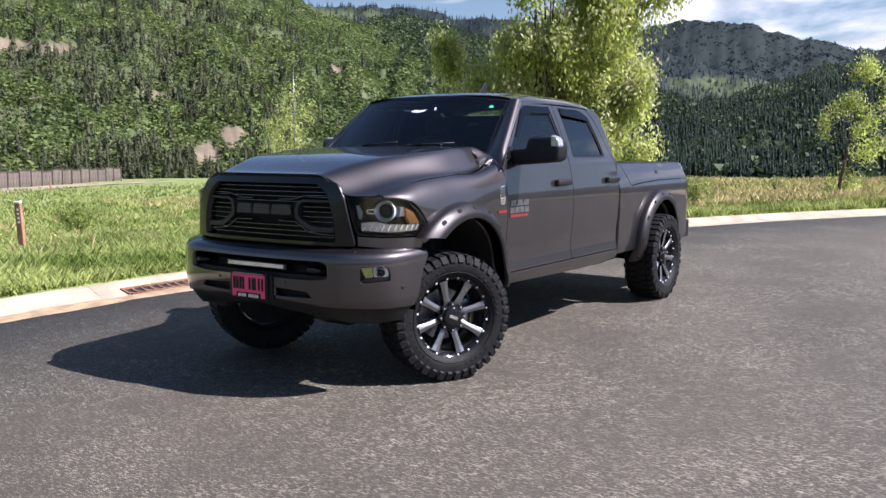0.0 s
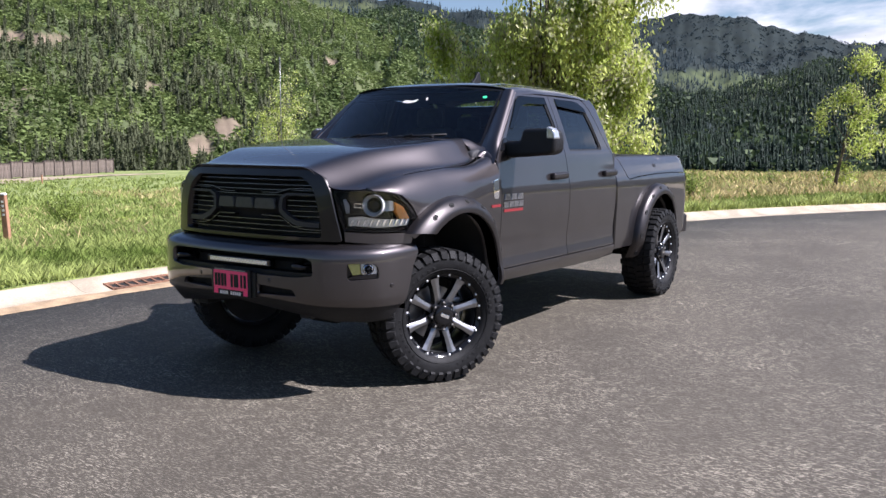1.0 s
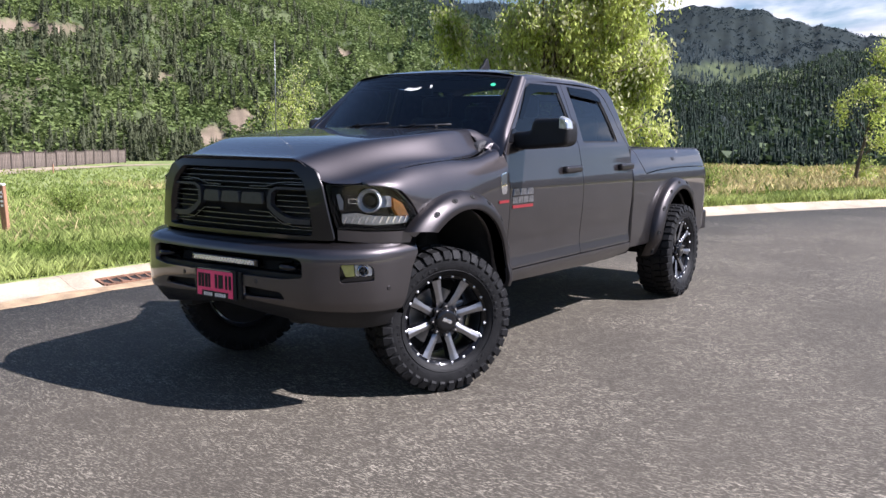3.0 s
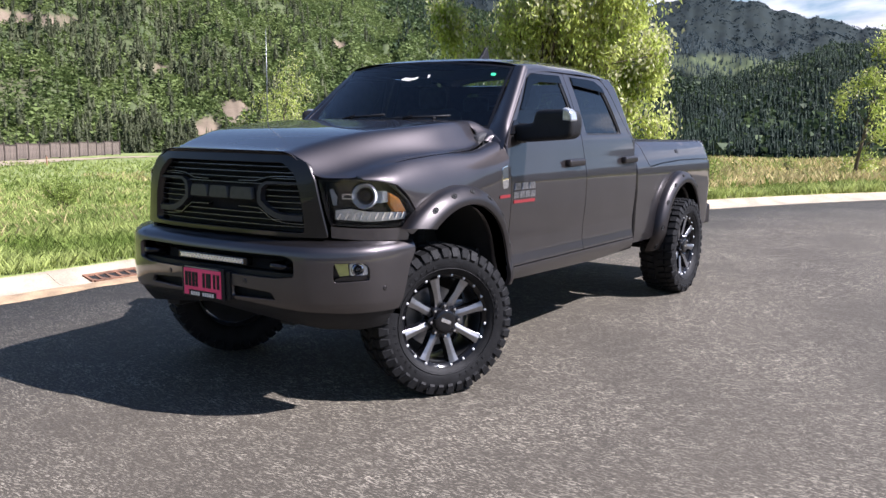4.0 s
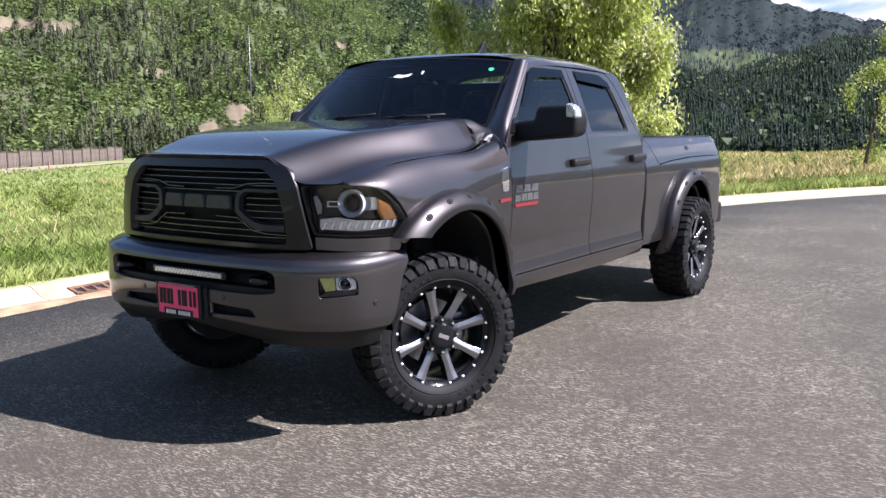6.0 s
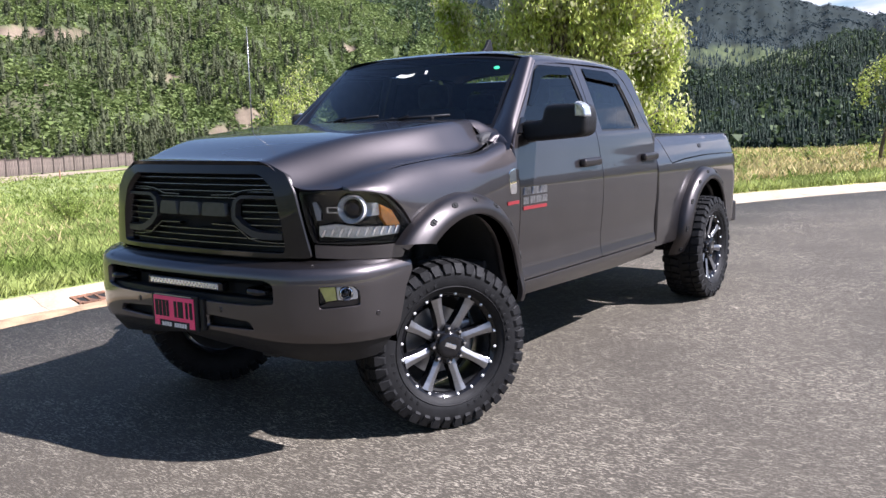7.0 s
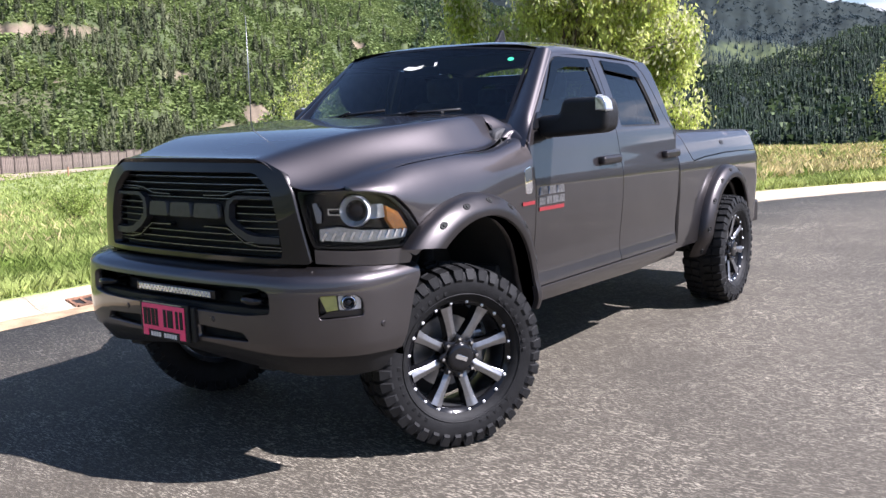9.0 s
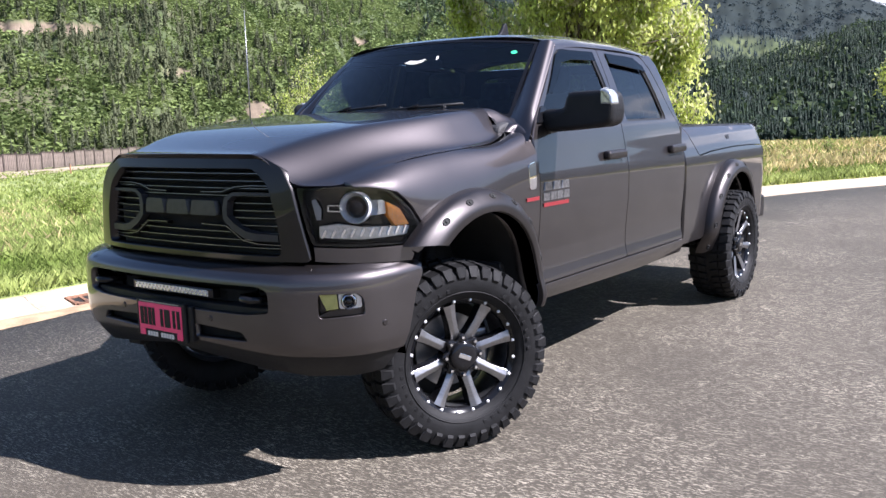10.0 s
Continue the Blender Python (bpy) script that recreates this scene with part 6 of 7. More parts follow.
plate = new("number_plate")
plate.parent = truck
tagged(plate, "pink dealer plate in a black frame")
py = -1.022
block("plate_frame", (-0.168, py, 0.622), (0.168, py + 0.02, 0.795), BLACK_PLASTIC, plate, 0.005)
block("plate_face", (-0.148, py - 0.004, 0.662), (0.148, py + 0.01, 0.782), PINK, plate, 0.002)
for x0, x1 in ((-0.148, -0.112), (0.112, 0.148)):
    block("plate_face", (x0, py - 0.004, 0.632), (x1, py + 0.01, 0.6615), PINK, plate, 0.001)
for i, w in enumerate((0.03, 0.028, 0.03, 0.022, None, 0.024, 0.036, 0.012, 0.022, 0.026)):
    if w:
        x = -0.136 + 0.0283 * i
        block("plain_bar", (x, py - 0.006, 0.682), (x + w * 0.78, py, 0.762), BLACK_PLASTIC, plate, 0.0)
for i in range(10):
    if i != 4:
        block("plain_bar", (-0.094 + 0.0185 * i, py - 0.003, 0.632), (-0.094 + 0.0185 * i + 0.013, py, 0.652), WHITE_PAINT, plate, 0.0)
block("plain_bar", (-0.14, py - 0.003, 0.785), (0.13, py, 0.7905), STEEL, plate, 0.0)
block("plate_bracket", (0.172, py + 0.012, 0.63), (0.20, py + 0.035, 0.785), BLACK_PLASTIC, bumper, 0.004)

# ---- truck: flares ----
def flare(side, centre, a0, a1, r_in, r_out, x_in, x_out, angles, surf_x, stretch=None, skew=0.0):
    """A moulded wheel-arch flare, swept round the arch, its bolt pockets shaded by dark discs."""
    def at(t, v):
        a = radians(a0 + (a1 - skew * PROFILE_R(v) - a0) * t)
        ri = r_in if stretch is None else r_in + stretch(t) * 0.2
        ro = r_out if stretch is None else r_out + stretch(t)
        r = ro + (ri - ro) * PROFILE_R(v)
        y, z = centre[0] + r * math.cos(a), centre[1] + r * math.sin(a)
        x = surf_x(y, z) + (x_out - x_in) * PROFILE_X(v)
        return Vector((side * x, y, z))

    out_guide = (side, 0, 0.15)
    f = sheet("wheel_arch_flare", at, np.linspace(0, 1, 45), np.concatenate([np.linspace(0, 0.12, 5), np.linspace(0.2, 0.78, 8), np.linspace(0.82, 1, 8)]), SATIN, truck, "bolted wheel-arch flare", out=out_guide)
    for deg in angles:
        t = (deg - a0) / (a1 - a0)
        p = at(t, 0.36)
        n = surface_normal(at, t, 0.36, out_guide)
        along = (at(t + 0.01, 0.36) - at(t - 0.01, 0.36)).normalized()
        m = Matrix.Translation(p) @ Matrix((n, along, n.cross(along))).transposed().to_4x4()
        # Disc laid on the flare; its black stands for shade in the recess.
        pocket = turned("bolt_pocket", [(0.0005, 0.0012), (0.016, 0.0015), (0.019, 0.004), (0.021, 0.0015), (0.022, -0.002)], UNDER, f, 18, "", m @ Matrix.Diagonal((1, 1.15, 0.72, 1)))
        turned("bolt", [(0.0005, 0.006), (0.006, 0.0055), (0.0075, 0.003), (0.008, 0.0)], UNDER, f, 8, "", m)
    return f


PROFILE_R = curve([(0, 0), (0.06, 0.02), (0.3, 0.26), (0.6, 0.62), (0.8, 0.90), (0.88, 0.985), (0.93, 1.0), (1.0, 0.985)])
PROFILE_X = curve([(0, 0.02), (0.04, 0.22), (0.15, 0.55), (0.4, 0.84), (0.7, 1.0), (0.85, 0.985), (0.90, 0.90), (0.95, 0.62), (1.0, 0.12)])
for side in (1, -1):
    flare(side, ARCH_F, -6, 141, 0.484, 0.585, 0, 0.105, (126, 107, 87, 67, 47, 22), lambda y, z: wing_surface(1)(max(-0.6, min(0.62, y)), min(z, 1.25)).x,
          lambda t: 0.012 * math.sin(math.pi * t) + 0.03 * max(0, t - 0.72) / 0.28, 11.0)
    flare(side, ARCH_R, -18, 196, 0.448, 0.552, 0, 0.095, (192, 172, 146, 122, 98, 74, 50), lambda y, z: bed_side(1)(y, z).x)

# ---- truck: bed ----
LID_LOW = [(4.90, 1.272), (4.4, 1.283), (3.9, 1.282), (3.4, 1.265), (3.12, 1.243)]
for side in (1, -1):
    side_low = [(2.816, 0.60), (3.20, 0.60)] + arc(ARCH_R, 0.47, 176, 4, 26)[:] + [(4.40, 0.60), (4.66, 0.58), (4.93, 0.72), (4.955, 0.95), (4.95, 1.262)] + [(y, z - 0.009) for y, z in LID_LOW] + [(3.085, 1.26), (3.035, 1.36), (3.0, 1.447), (2.816, 1.447)]
    bed = panel("bed_side", side_low, bed_side(side), PAINT, truck, depth=0.03, step=0.05, label="bed side with a lidded storage box")
    lid = panel("box_lid", rounded([(4.93, 1.272)] + LID_LOW + [(3.10, 1.262), (3.048, 1.36), (3.015, 1.45), (4.86, 1.447), (4.915, 1.36)], 0.008), bed_side(side), PAINT, truck, depth=0.02, step=0.05, label="side storage box lid")
    panel("lid_lock", rounded([(3.86, 1.345), (3.93, 1.345), (3.93, 1.375), (3.86, 1.375)], 0.01), push(bed_side(side), 0.004), BLACK_PLASTIC, lid, depth=0.006, step=0.05)

    def rail(y, v, side=side):
        return Vector((side * (0.868 - 0.10 * v), y, 1.449 + 0.012 * math.sin(math.pi * min(1, v) * 0.5) + rake(y)))
    sheet("bed_rail", rail, np.linspace(2.80, 4.90, 9), np.linspace(0, 1, 5), BLACK_PLASTIC, truck, depth=0.02, out=(0, 0, 1))
    lamp = panel("tail_lamp", rounded([(4.905, 0.93), (4.965, 0.93), (4.965, 1.255), (4.915, 1.255)], 0.01), push(bed_side(side), 0.006), RED_PLASTIC, truck, depth=0.03, step=0.05, label="narrow red tail lamp")
# Dark blocks added between cab and bed; their black stands for the gap's shade.
for side in (1, -1):
    block("gap_seal", (side * 0.80 - 0.15, 2.777, 0.62), (side * 0.80 + 0.15, 2.812, 1.455), UNDER, truck, 0.004, "added dark block for the shade between the cab and the bed")
RAKED = Matrix(((1, 0, 0, 0), (0, 1, 0, 0), (0, -0.014, 1, 0.0098), (0, 0, 0, 1)))
block("bed_cover", (-0.79, 2.81, 1.428), (0.79, 4.88, 1.452), TONNEAU, truck, 0.008, "black folding bed cover", RAKED)
for y in (3.32, 3.84, 4.36):
    block("cover_seam", (-0.785, y - 0.012, 1.4515), (0.785, y + 0.012, 1.457), BLACK_PLASTIC, truck, 0.002, "", RAKED)
prism("tailgate", rounded([(-0.82, 0.75), (0.82, 0.75), (0.82, 1.40), (-0.82, 1.40)], 0.04), 0.05, PAINT, truck, Matrix.Translation((0, 4.985, 0)) @ Matrix.Rotation(radians(90), 4, "X"), 0.012)
rear = new("rear_bumper")
rear.parent = truck
tagged(rear, "grey rear step bumper")
prism("step_bar", rounded([(-0.93, 4.93), (-0.95, 5.08), (-0.85, 5.20), (0.85, 5.20), (0.95, 5.08), (0.93, 4.93)], 0.04), 0.20, SATIN, rear, Matrix.Translation((0, -0.09, 0.54)), 0.02)
block("step_tread", (-0.80, 4.95, 0.742), (0.80, 5.09, 0.752), BLACK_PLASTIC, rear, 0.003)

# ---- truck: mirrors, badges ----
MIRROR = rounded([(0.0, 0.0), (0.085, -0.012), (0.43, 0.012), (0.475, 0.035), (0.482, 0.115), (0.465, 0.185), (0.40, 0.198), (0.20, 0.196), (0.175, 0.165), (0.165, 0.112), (0.03, 0.108), (0.0, 0.08)], [0.02, 0.03, 0.03, 0.03, 0.03, 0.05, 0.02, 0.04, 0.03, 0.03, 0.02, 0.02])
for side in (1, -1):
    mir = new("door_mirror")
    mir.parent = truck
    tagged(mir, "large black towing mirror, folded out" if side > 0 else "large black towing mirror, folded back")
    m = Matrix.Translation((side * 0.925, 0.93, 1.470)) @ Matrix.Diagonal((side * 0.93, 1, 1, 1)) @ Matrix.Rotation(radians(-6 if side > 0 else 58), 4, "Z") @ Matrix.Rotation(radians(90), 4, "X")
    prism("mirror_shell", MIRROR, 0.145, BLACK_PLASTIC, mir, m, 0.028, segments=4)
    prism("mirror_glass", rounded([(0.205, 0.03), (0.455, 0.035), (0.455, 0.175), (0.22, 0.178)], 0.02), 0.004, CHROME, mir, m @ Matrix.Translation((0, 0, -0.003)), 0.0)
    prism("marker_lamp", rounded([(0.405, 0.125), (0.482, 0.120), (0.472, 0.178), (0.44, 0.200), (0.405, 0.202)], [0.004, 0.01, 0.02, 0.02, 0.004]), 0.075, CLEAR_LED, mir, m @ Matrix.Translation((0.004, 0.002, 0.075)), 0.012, "clear marker lamp")
    prism("mirror_mount", rounded([(0.02, -0.035), (0.10, -0.04), (0.12, 0.05), (0.03, 0.06)], 0.02), 0.10, GLOSS_BLACK, mir, m @ Matrix.Translation((-0.05, 0.02, 0.02)), 0.02, segments=3)
    panel("mirror_sail", rounded([(0.705, 1.505), (0.88, 1.515), (0.83, 1.60), (0.80, 1.598)], 0.02), push(cab_side(side), 0.012), GLOSS_BLACK, mir, depth=0.03, step=0.1)
    badge = new("door_badge")
    badge.parent = truck
    tagged(badge, "chrome and red badge shown as plain bars")
    surf = push(cab_side(side), 0.006)
    for i in range(3):
        y = 0.668 + 0.098 * i
        panel("plain_bar", [(y, 1.158), (y + 0.085, 1.158), (y + 0.08, 1.200), (y + 0.012, 1.200)], surf, BADGE_METAL, badge, depth=0.006, step=0.1)
    for i in range(4):
        y = 0.664 + 0.074 * i
        panel("plain_bar", [(y, 1.104), (y + 0.064, 1.104), (y + 0.064, 1.146), (y, 1.146)], surf, BADGE_METAL, badge, depth=0.006, step=0.1)
    panel("plain_bar", [(0.664, 1.072), (0.945, 1.072), (0.945, 1.091), (0.664, 1.091)], surf, BADGE_RED, badge, depth=0.005, step=0.1)
    small_badge = new("fender_badge")
    small_badge.parent = truck
    tagged(small_badge, "small chrome and red badge shown as plain bars")
    surf = push(wing_surface(side), 0.006)
    panel("plain_bar", rounded([(0.518, 1.142), (0.585, 1.142), (0.585, 1.215), (0.518, 1.215)], 0.012), surf, CHROME, small_badge, depth=0.006, step=0.1)
    panel("plain_bar", [(0.485, 1.116), (0.612, 1.116), (0.612, 1.134), (0.485, 1.134)], surf, BADGE_RED, small_badge, depth=0.005, step=0.1)

# ---- truck: cabin ----
cabin = new("cabin")
cabin.parent = truck
block("cabin_floor", (-0.86, 0.45, 0.72), (0.86, 2.70, 0.80), DASH, cabin, 0.01)
block("headliner", (-0.70, 1.25, 1.955), (0.70, 2.55, 1.965), SEAT, cabin, 0.004)
prism("dashboard", rounded([(0.52, 1.05), (0.95, 1.05), (1.05, 1.30), (1.02, 1.43), (0.80, 1.49), (0.62, 1.525), (0.52, 1.50)], 0.04), 1.64, DASH, cabin, Matrix.Translation((-0.82, 0, 0)) @ Matrix(((0, 0, 1, 0), (1, 0, 0, 0), (0, 1, 0, 0), (0, 0, 0, 1))), 0.02)
wheel_m = Matrix.Translation((0.40, 1.17, 1.39)) @ Vector((0, 0.88, 0.47)).to_track_quat("X", "Z").to_matrix().to_4x4()
steer = turned("steering_wheel", [(0.19 + 0.016 * math.cos(t * 0.785), 0.016 * math.sin(t * 0.785)) for t in range(8)], DASH, cabin, 36, "dark steering wheel", wheel_m, True)
turned("steering_hub", [(0.0005, 0.02), (0.06, 0.018), (0.075, -0.01), (0.03, -0.06)], DASH, cabin, 20, "", wheel_m)


def seat(name, x0, x1, y):
    s = new(name)
    s.parent = truck
    box_s = bmesh.new()
    part("seat_cushion", box(box_s, (x0, y - 0.30, 1.0), (x1, y + 0.20, 1.14), 0.05), SEAT, s, smooth=True)
    part("seat_back", box(bmesh.new(), (x0 + 0.02, -0.08, 0.0), (x1 - 0.02, 0.07, 0.62), 0.055, Matrix.Translation((0, y + 0.22, 1.08)) @ Matrix.Rotation(radians(-14), 4, "X")), SEAT, s, smooth=True)
    return s


for x0, x1 in ((-0.70, -0.16), (0.16, 0.70)):
    s = seat("front_seat", x0, x1, 1.50)
    mid = (x0 + x1) / 2
    part("headrest", box(bmesh.new(), (mid - 0.13, 1.78, 1.68), (mid + 0.13, 1.88, 1.86), 0.045), SEAT, s, smooth=True)
s = seat("rear_bench", -0.72, 0.72, 2.30)
for mid in (-0.45, 0.45):
    part("headrest", box(bmesh.new(), (mid - 0.13, 2.50, 1.66), (mid + 0.13, 2.58, 1.80), 0.04), SEAT, s, smooth=True)
block("console", (-0.13, 1.0, 0.8), (0.13, 1.75, 1.15), DASH, cabin, 0.03)
block("rear_view_mirror", (-0.13, 0.985, 1.835), (0.13, 1.01, 1.895), DASH, cabin, 0.01)

# ---- truck: underside ----
chassis = new("chassis")
chassis.parent = truck
# Added black block that paints the shade into the gap behind the cab.
block("gap_filler", (-0.935, 2.752, 0.66), (0.935, 2.79, 1.36), UNDER, chassis, 0.0)
block("body_floor", (-0.80, -0.55, 0.72), (0.80, 4.85, 0.76), UNDER, chassis, 0.01)
block("engine_tray", (-0.55, -0.80, 0.62), (0.55, 0.55, 1.20), UNDER, chassis, 0.03)
block("bed_tub", (-0.62, 2.82, 0.76), (0.62, 4.90, 1.40), UNDER, chassis, 0.02)
for x in (-0.46, 0.46):
    block("frame_rail", (x - 0.05, -0.85, 0.50), (x + 0.05, 4.95, 0.68), UNDER, chassis, 0.01)
for y, z in ((0.0, 0.44), (3.82, 0.44)):
    rod("axle", [(-0.80, y, z), (0.80, y, z)], 0.055, UNDER, chassis, "", 12)
    block("differential", (-0.20, y - 0.17, z - 0.15), (0.14, y + 0.17, z + 0.15), UNDER, chassis, 0.06)
rod("drive_shaft", [(0.0, 0.4, 0.56), (0.0, 3.7, 0.48)], 0.045, UNDER, chassis, "", 10)
block("fuel_tank", (0.18, 1.5, 0.46), (0.50, 2.6, 0.70), UNDER, chassis, 0.04)
for side in (1, -1):
    for y0 in (3.25,):
        rod("leaf_spring", [(side * 0.55, 3.1, 0.62), (side * 0.55, 3.82, 0.50), (side * 0.55, 4.55, 0.62)], 0.035, UNDER, chassis, "", 8)
    rod("shock_absorber", [(side * 0.62, 0.14, 0.42), (side * 0.56, 0.24, 1.02)], 0.035, UNDER, chassis, "", 10)
    block("bracket_plate", (side * 0.78 - 0.05, 2.62, 0.47), (side * 0.78 + 0.05, 2.86, 0.60), UNDER, chassis, 0.02)
    for centre, r in ((ARCH_F, 0.51), (ARCH_R, 0.49)):
        def liner(t, v, side=side, centre=centre, r=r):
            a = radians(-8 + 196 * t)
            return Vector((side * (0.975 - 0.43 * v), centre[0] + r * math.cos(a), centre[1] + r * math.sin(a)))
        sheet("wheel_well", liner, np.linspace(0, 1, 21), np.linspace(0, 1, 3), UNDER, chassis, out=(0, 0, -1))
        block("well_wall", (side * 0.50 - 0.02, centre[0] - 0.53, 0.60), (side * 0.50 + 0.02, centre[0] + 0.53, 1.14), UNDER, chassis, 0.0)
    panel("inner_shell", [(0.6, 0.62), (2.75, 0.62), (2.75, 1.45), (0.6, 1.45)], push(cab_side(side), -0.06), UNDER, chassis, depth=0, step=0.2)
    panel("inner_shell", [(2.80, 0.66), (3.33, 0.66), (3.33, 0.9), (3.5, 1.08), (4.14, 1.08), (4.3, 0.9), (4.30, 0.66), (4.85, 0.66), (4.85, 1.42), (2.80, 1.42)], push(bed_side(side), -0.06), UNDER, chassis, depth=0, step=0.2)

# ---- truck: wheels ----
TYRE_R = 0.442


def tyre_mesh():
    prof = [(0.270, 0.112), (0.284, 0.134), (0.306, 0.148), (0.335, 0.157), (0.372, 0.158), (0.398, 0.153), (0.416, 0.143), (0.424, 0.128), (0.427, 0.09), (0.428, 0.0)]
    prof = prof + [(r, -x) for r, x in reversed(prof[:-1])]
    seg, k = 90, len(prof)
    verts = [(x, r * math.cos(t), r * math.sin(t)) for t in np.linspace(0, 2 * math.pi, seg, endpoint=False) for r, x in prof]
    faces = [(i * k + q, i * k + q + 1, ((i + 1) % seg) * k + q + 1, ((i + 1) % seg) * k + q) for i in range(seg) for q in range(k - 1)]

    me = bpy.data.meshes.new("tyre")
    me.from_pydata(verts, [], faces)
    bm = bmesh.new()
    bm.from_mesh(me)
    bmesh.ops.recalc_face_normals(bm, faces=bm.faces[:])
    bm.to_mesh(me)
    bm.free()
    return me


def tread_block(corners, r0, r1, name):
    """A tread block from its four corners as (x, angle)."""
    cx, ca = sum(c[0] for c in corners) / 4, sum(c[1] for c in corners) / 4
    verts = []
    for x, a in corners:
        r = r0 - (0.014 if abs(x) > 0.140 else 0)
        verts.append((x, r * math.cos(a), r * math.sin(a)))
    for x, a in corners:
        x2, a2 = cx + (x - cx) * (0.95 if abs(x) > 0.13 else 0.84), ca + (a - ca) * 0.84
        r = r1 - (0.009 if abs(x) > 0.140 else 0)
        verts.append((x2, r * math.cos(a2), r * math.sin(a2)))
    if abs(corners[1][0]) > 0.14:
        s = math.copysign(1, corners[1][0])
        for k in (1, 2):
            x, a = corners[k]
            verts += [(s * 0.1585, 0.372 * math.cos(ca + (a - ca) * 0.7), 0.372 * math.sin(ca + (a - ca) * 0.7)), (s * 0.1655, 0.385 * math.cos(ca + (a - ca) * 0.6), 0.385 * math.sin(ca + (a - ca) * 0.6))]
        faces = [(4, 5, 6, 7), (0, 1, 5, 4), (2, 3, 7, 6), (3, 0, 4, 7), (5, 9, 11, 6), (9, 8, 10, 11), (5, 1, 8, 9), (2, 6, 11, 10)]
    else:
        faces = [(4, 5, 6, 7), (0, 1, 5, 4), (1, 2, 6, 5), (2, 3, 7, 6), (3, 0, 4, 7)]
    me = bpy.data.meshes.new(name)
    me.from_pydata(verts, [], faces)
    bm = bmesh.new()
    bm.from_mesh(me)
    bmesh.ops.recalc_face_normals(bm, faces=bm.faces[:])
    bm.to_mesh(me)
    bm.free()
    me.materials.append(RUBBER)
    return me


def build_wheel():
    w = new("wheel")
    w.parent = truck
    me = tyre_mesh()
    tyre = shaped("tyre", me, RUBBER, w, "chunky off-road tyre", smooth=True)
    me.set_sharp_from_angle(angle=radians(30))
    n, p = 40, 2 * math.pi / 40
    for sgn in (1, -1):
        kinds = [tread_block([(sgn * 0.088, -0.02 * p), (sgn * xo, -0.14 * p), (sgn * xo, 0.66 * p), (sgn * 0.088, 0.78 * p)], 0.424, TYRE_R, "tread_block") for xo in (0.157, 0.1475)]
        inner = tread_block([(sgn * 0.010, 0.16 * p), (sgn * 0.082, -0.04 * p), (sgn * 0.082, 0.66 * p), (sgn * 0.026, 0.98 * p)], 0.424, TYRE_R, "tread_block")
        for i in range(n):
            for me in (kinds[i % 2], inner):
                o = new("tread_block", me)
                o.parent = w
                o.matrix_basis = Matrix.Rotation(i * p + (0 if sgn > 0 else p * 0.5), 4, "X")
    rings = [(0.313, 0.1525)]
    for r, x in rings:
        turned("sidewall_ring", [(r - 0.003, x - 0.001), (r, x + 0.0025), (r + 0.003, x - 0.001)], RUBBER, w, 64)
    for i in range(48):
        a = 2 * math.pi * i / 48
        if i % 24 in (2, 3, 4, 5, 6, 12, 13, 14, 15, 16, 17, 18, 19):
            bm = bmesh.new()
            box(bm, (0.1535, -0.009, 0.326), (0.1590, 0.009, 0.345), 0.002, Matrix.Rotation(a, 4, "X"))
            part("sidewall_bar", bm, RUBBER, w)
    rim = turned("rim", [(0.262, 0.108), (0.273, 0.120), (0.274, 0.129), (0.268, 0.132), (0.260, 0.126), (0.236, 0.112), (0.231, 0.100), (0.228, 0.06)], GLOSS_BLACK, w, 64, "gloss black outer lip")
    turned("barrel", [(0.229, 0.095), (0.226, 0.0), (0.232, -0.08), (0.255, -0.11), (0.262, -0.12)], MACHINED, w, 64, "bare metal barrel")
    turned("brake_disc", [(0.0005, -0.045), (0.165, -0.045), (0.165, -0.03), (0.07, -0.028), (0.07, -0.01), (0.0005, -0.01)], STEEL, w, 40, "steel brake disc")
    turned("back_plate", [(0.0005, -0.095), (0.225, -0.095)], UNDER, w, 32)
    block("caliper", (-0.075, 0.085, -0.09), (0.02, 0.17, 0.09), STEEL, w, 0.015)
    # One spoke: black flanks and a machined face.
    prof = [(0.052, 0.030, 0.070), (0.10, 0.022, 0.088), (0.16, 0.021, 0.098), (0.205, 0.025, 0.105), (0.238, 0.0295, 0.113)]
    side_me = face_me = None
    for i in range(8):
        m = Matrix.Rotation(2 * math.pi * (i + 0.32) / 8, 4, "X")
        if side_me is None:
            bm = bmesh.new()
            rows = [[bm.verts.new(v) for v in ((x - 0.045, -h * 1.25, r), (x, -h, r), (x, h, r), (x - 0.045, h * 1.25, r))] for r, h, x in prof]
            for a, b in zip(rows[:-1], rows[1:]):
                for k in range(3):
                    bm.faces.new((a[k], a[k + 1], b[k + 1], b[k]))
            bm.faces.new(rows[0])
            bm.faces.new(rows[-1][::-1])
            bmesh.ops.recalc_face_normals(bm, faces=bm.faces[:])
            o = part("spoke", bm, GLOSS_BLACK, w)
            side_me = o.data
            bm = bmesh.new()
            rows = []
            for r, h, x in prof:
                rows.append([bm.verts.new(v) for v in ((x + 0.0005, -h * 0.97, r), (x + 0.002, -h * 0.90, r), (x + 0.009, -h * 0.12, r), (x + 0.009, h * 0.12, r), (x + 0.002, h * 0.90, r), (x + 0.0005, h * 0.97, r))])
            for a, b in zip(rows[:-1], rows[1:]):
                for k in range(5):
                    bm.faces.new((a[k], a[k + 1], b[k + 1], b[k]))
            bmesh.ops.recalc_face_normals(bm, faces=bm.faces[:])
            q = part("spoke_face", bm, MACHINED, w, "machined grey spoke face")
            face_me = q.data
        else:
            o = new("spoke", side_me)
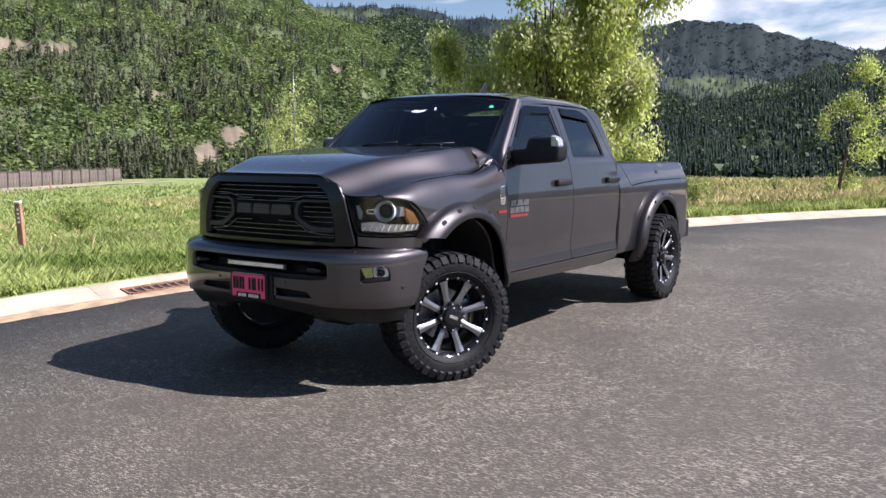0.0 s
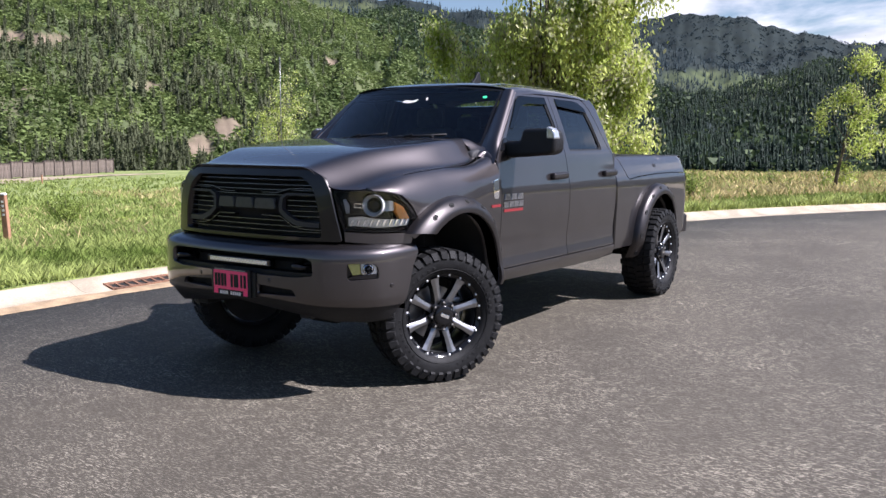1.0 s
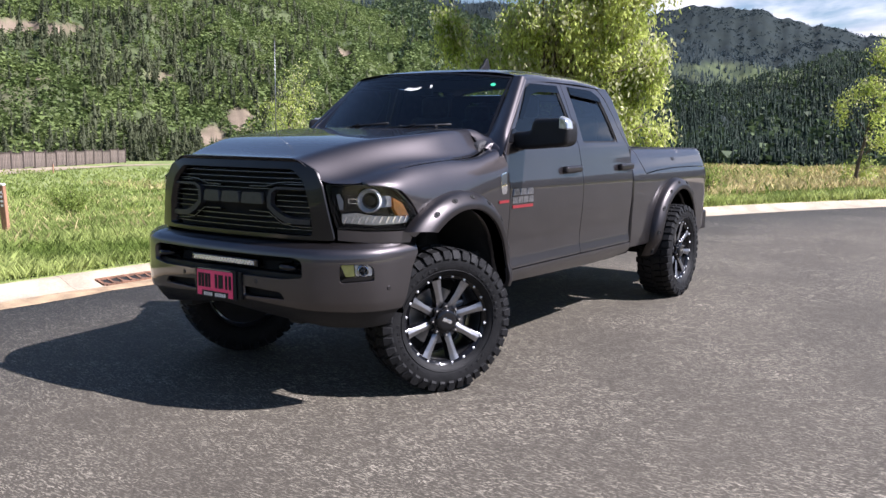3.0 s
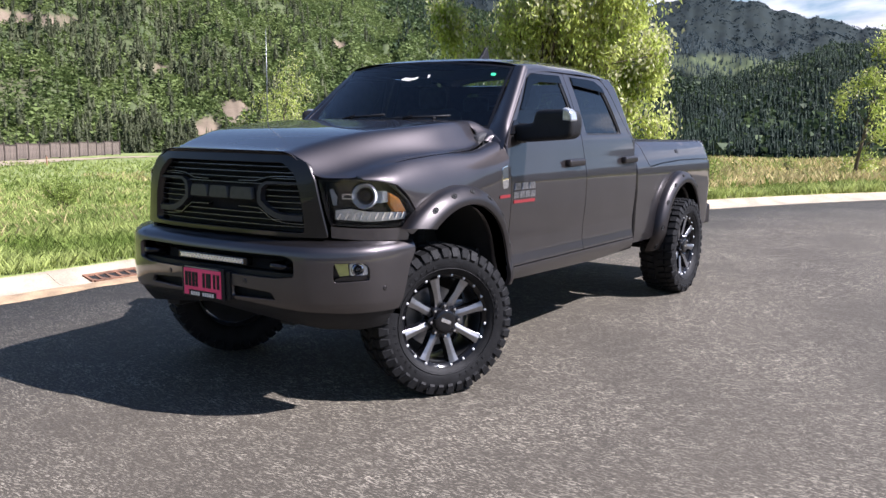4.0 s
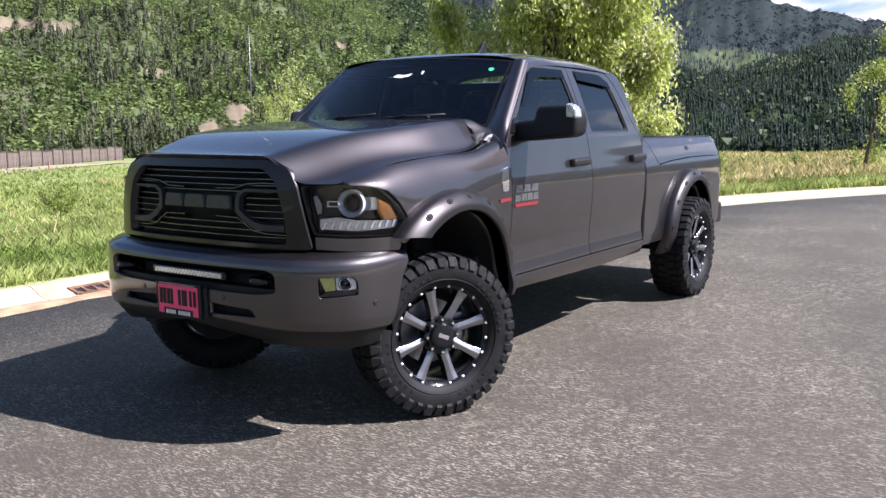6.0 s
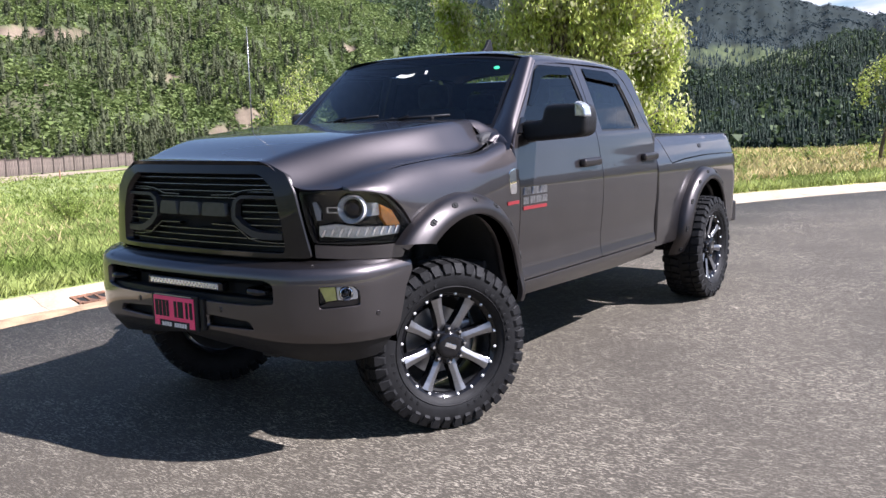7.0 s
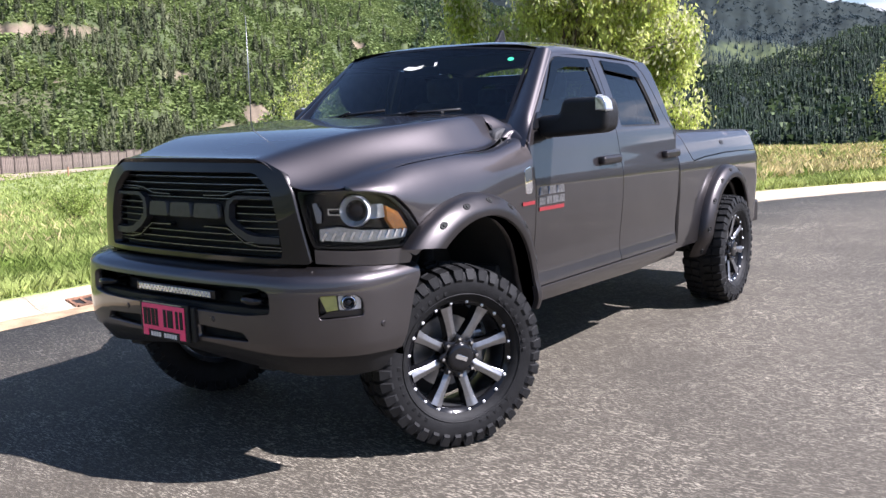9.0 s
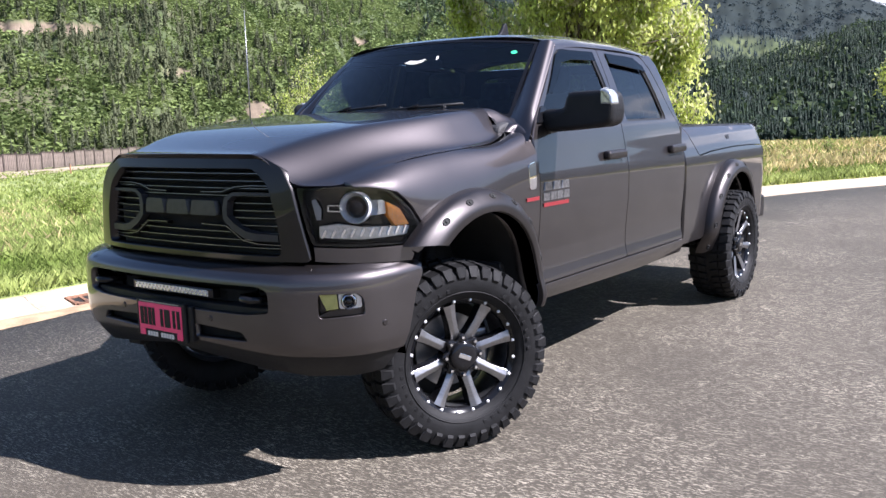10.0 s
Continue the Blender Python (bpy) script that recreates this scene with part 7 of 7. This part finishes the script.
            o.parent = w
            q = tagged(new("spoke_face", face_me), "machined grey spoke face")
            q.parent = w
        o.matrix_basis = m
        q.matrix_basis = m
    rivet = None
    for i in range(20):
        m = Matrix.Rotation(2 * math.pi * (i + 0.5) / 20, 4, "X") @ Matrix.Translation((0.1195, 0, 0.2485 * 1.09)) @ Matrix.Rotation(radians(-28), 4, "Y")
        if rivet is None:
            rivet = turned("rivet", [(0.0005, 0.0075), (0.0048, 0.007), (0.0078, 0.0035), (0.0086, -0.002)], SILVER, w, 10, "silver rivet")
            first = rivet
        else:
            rivet = tagged(new("rivet", first.data), "silver rivet")
            rivet.parent = w
        rivet.matrix_basis = m
    turn_x = Matrix(((0, 0, 1, 0), (1, 0, 0, 0), (0, 1, 0, 0), (0, 0, 0, 1)))
    lobes = [((0.086 + 0.013 * math.cos(8 * t)) * math.cos(t), (0.086 + 0.013 * math.cos(8 * t)) * math.sin(t)) for t in np.linspace(0, 2 * math.pi, 96, endpoint=False)]
    prism("hub", lobes, 0.055, GLOSS_BLACK, w, Matrix.Translation((0.058, 0, 0)) @ turn_x, 0.006, "black lobed hub")
    turned("hub_cap", [(0.066, 0.108), (0.064, 0.124), (0.056, 0.132), (0.040, 0.1345), (0.0005, 0.135)], GLOSS_BLACK, w, 32, "black hub cap")
    for i in range(8):
        m = Matrix.Rotation(2 * math.pi * i / 8, 4, "X")
        bm = bmesh.new()
        bmesh.ops.create_cone(bm, cap_ends=True, segments=6, radius1=0.0085, radius2=0.007, depth=0.016)
        bmesh.ops.transform(bm, matrix=m @ Matrix.Translation((0.117, 0, 0.082)) @ Matrix.Rotation(radians(90), 4, "Y"), verts=bm.verts[:])
        part("wheel_nut", bm, CHROME, w)
    bm = bmesh.new()
    box(bm, (0.1345, -0.030, -0.010), (0.1375, 0.030, 0.010), 0.001, Matrix.Rotation(radians(-24), 4, "X"))
    part("cap_emblem", bm, CHROME, w, "small silver emblem bar")
    grown = set()
    for o in w.children:
        if not o.name.startswith(("tyre", "tread", "sidewall", "rivet")) and o.data.name not in grown:
            grown.add(o.data.name)
            o.data.transform(Matrix.Diagonal((1, 1.09, 1.09, 1)))
    return w


STEER = 29
wheel = build_wheel()
wheel.matrix_basis = pose(0.862, -0.012, TYRE_R, 0, 0, -STEER)
tagged(wheel, "off-road wheel with grey spokes and black lip")
copy_thing(wheel, pose(0.955, 3.82, TYRE_R, 200, 0, 0))
copy_thing(wheel, pose(-0.862, -0.012, TYRE_R, 40, 0, 180 - STEER))
copy_thing(wheel, pose(-0.955, 3.82, TYRE_R, 80, 0, 180))
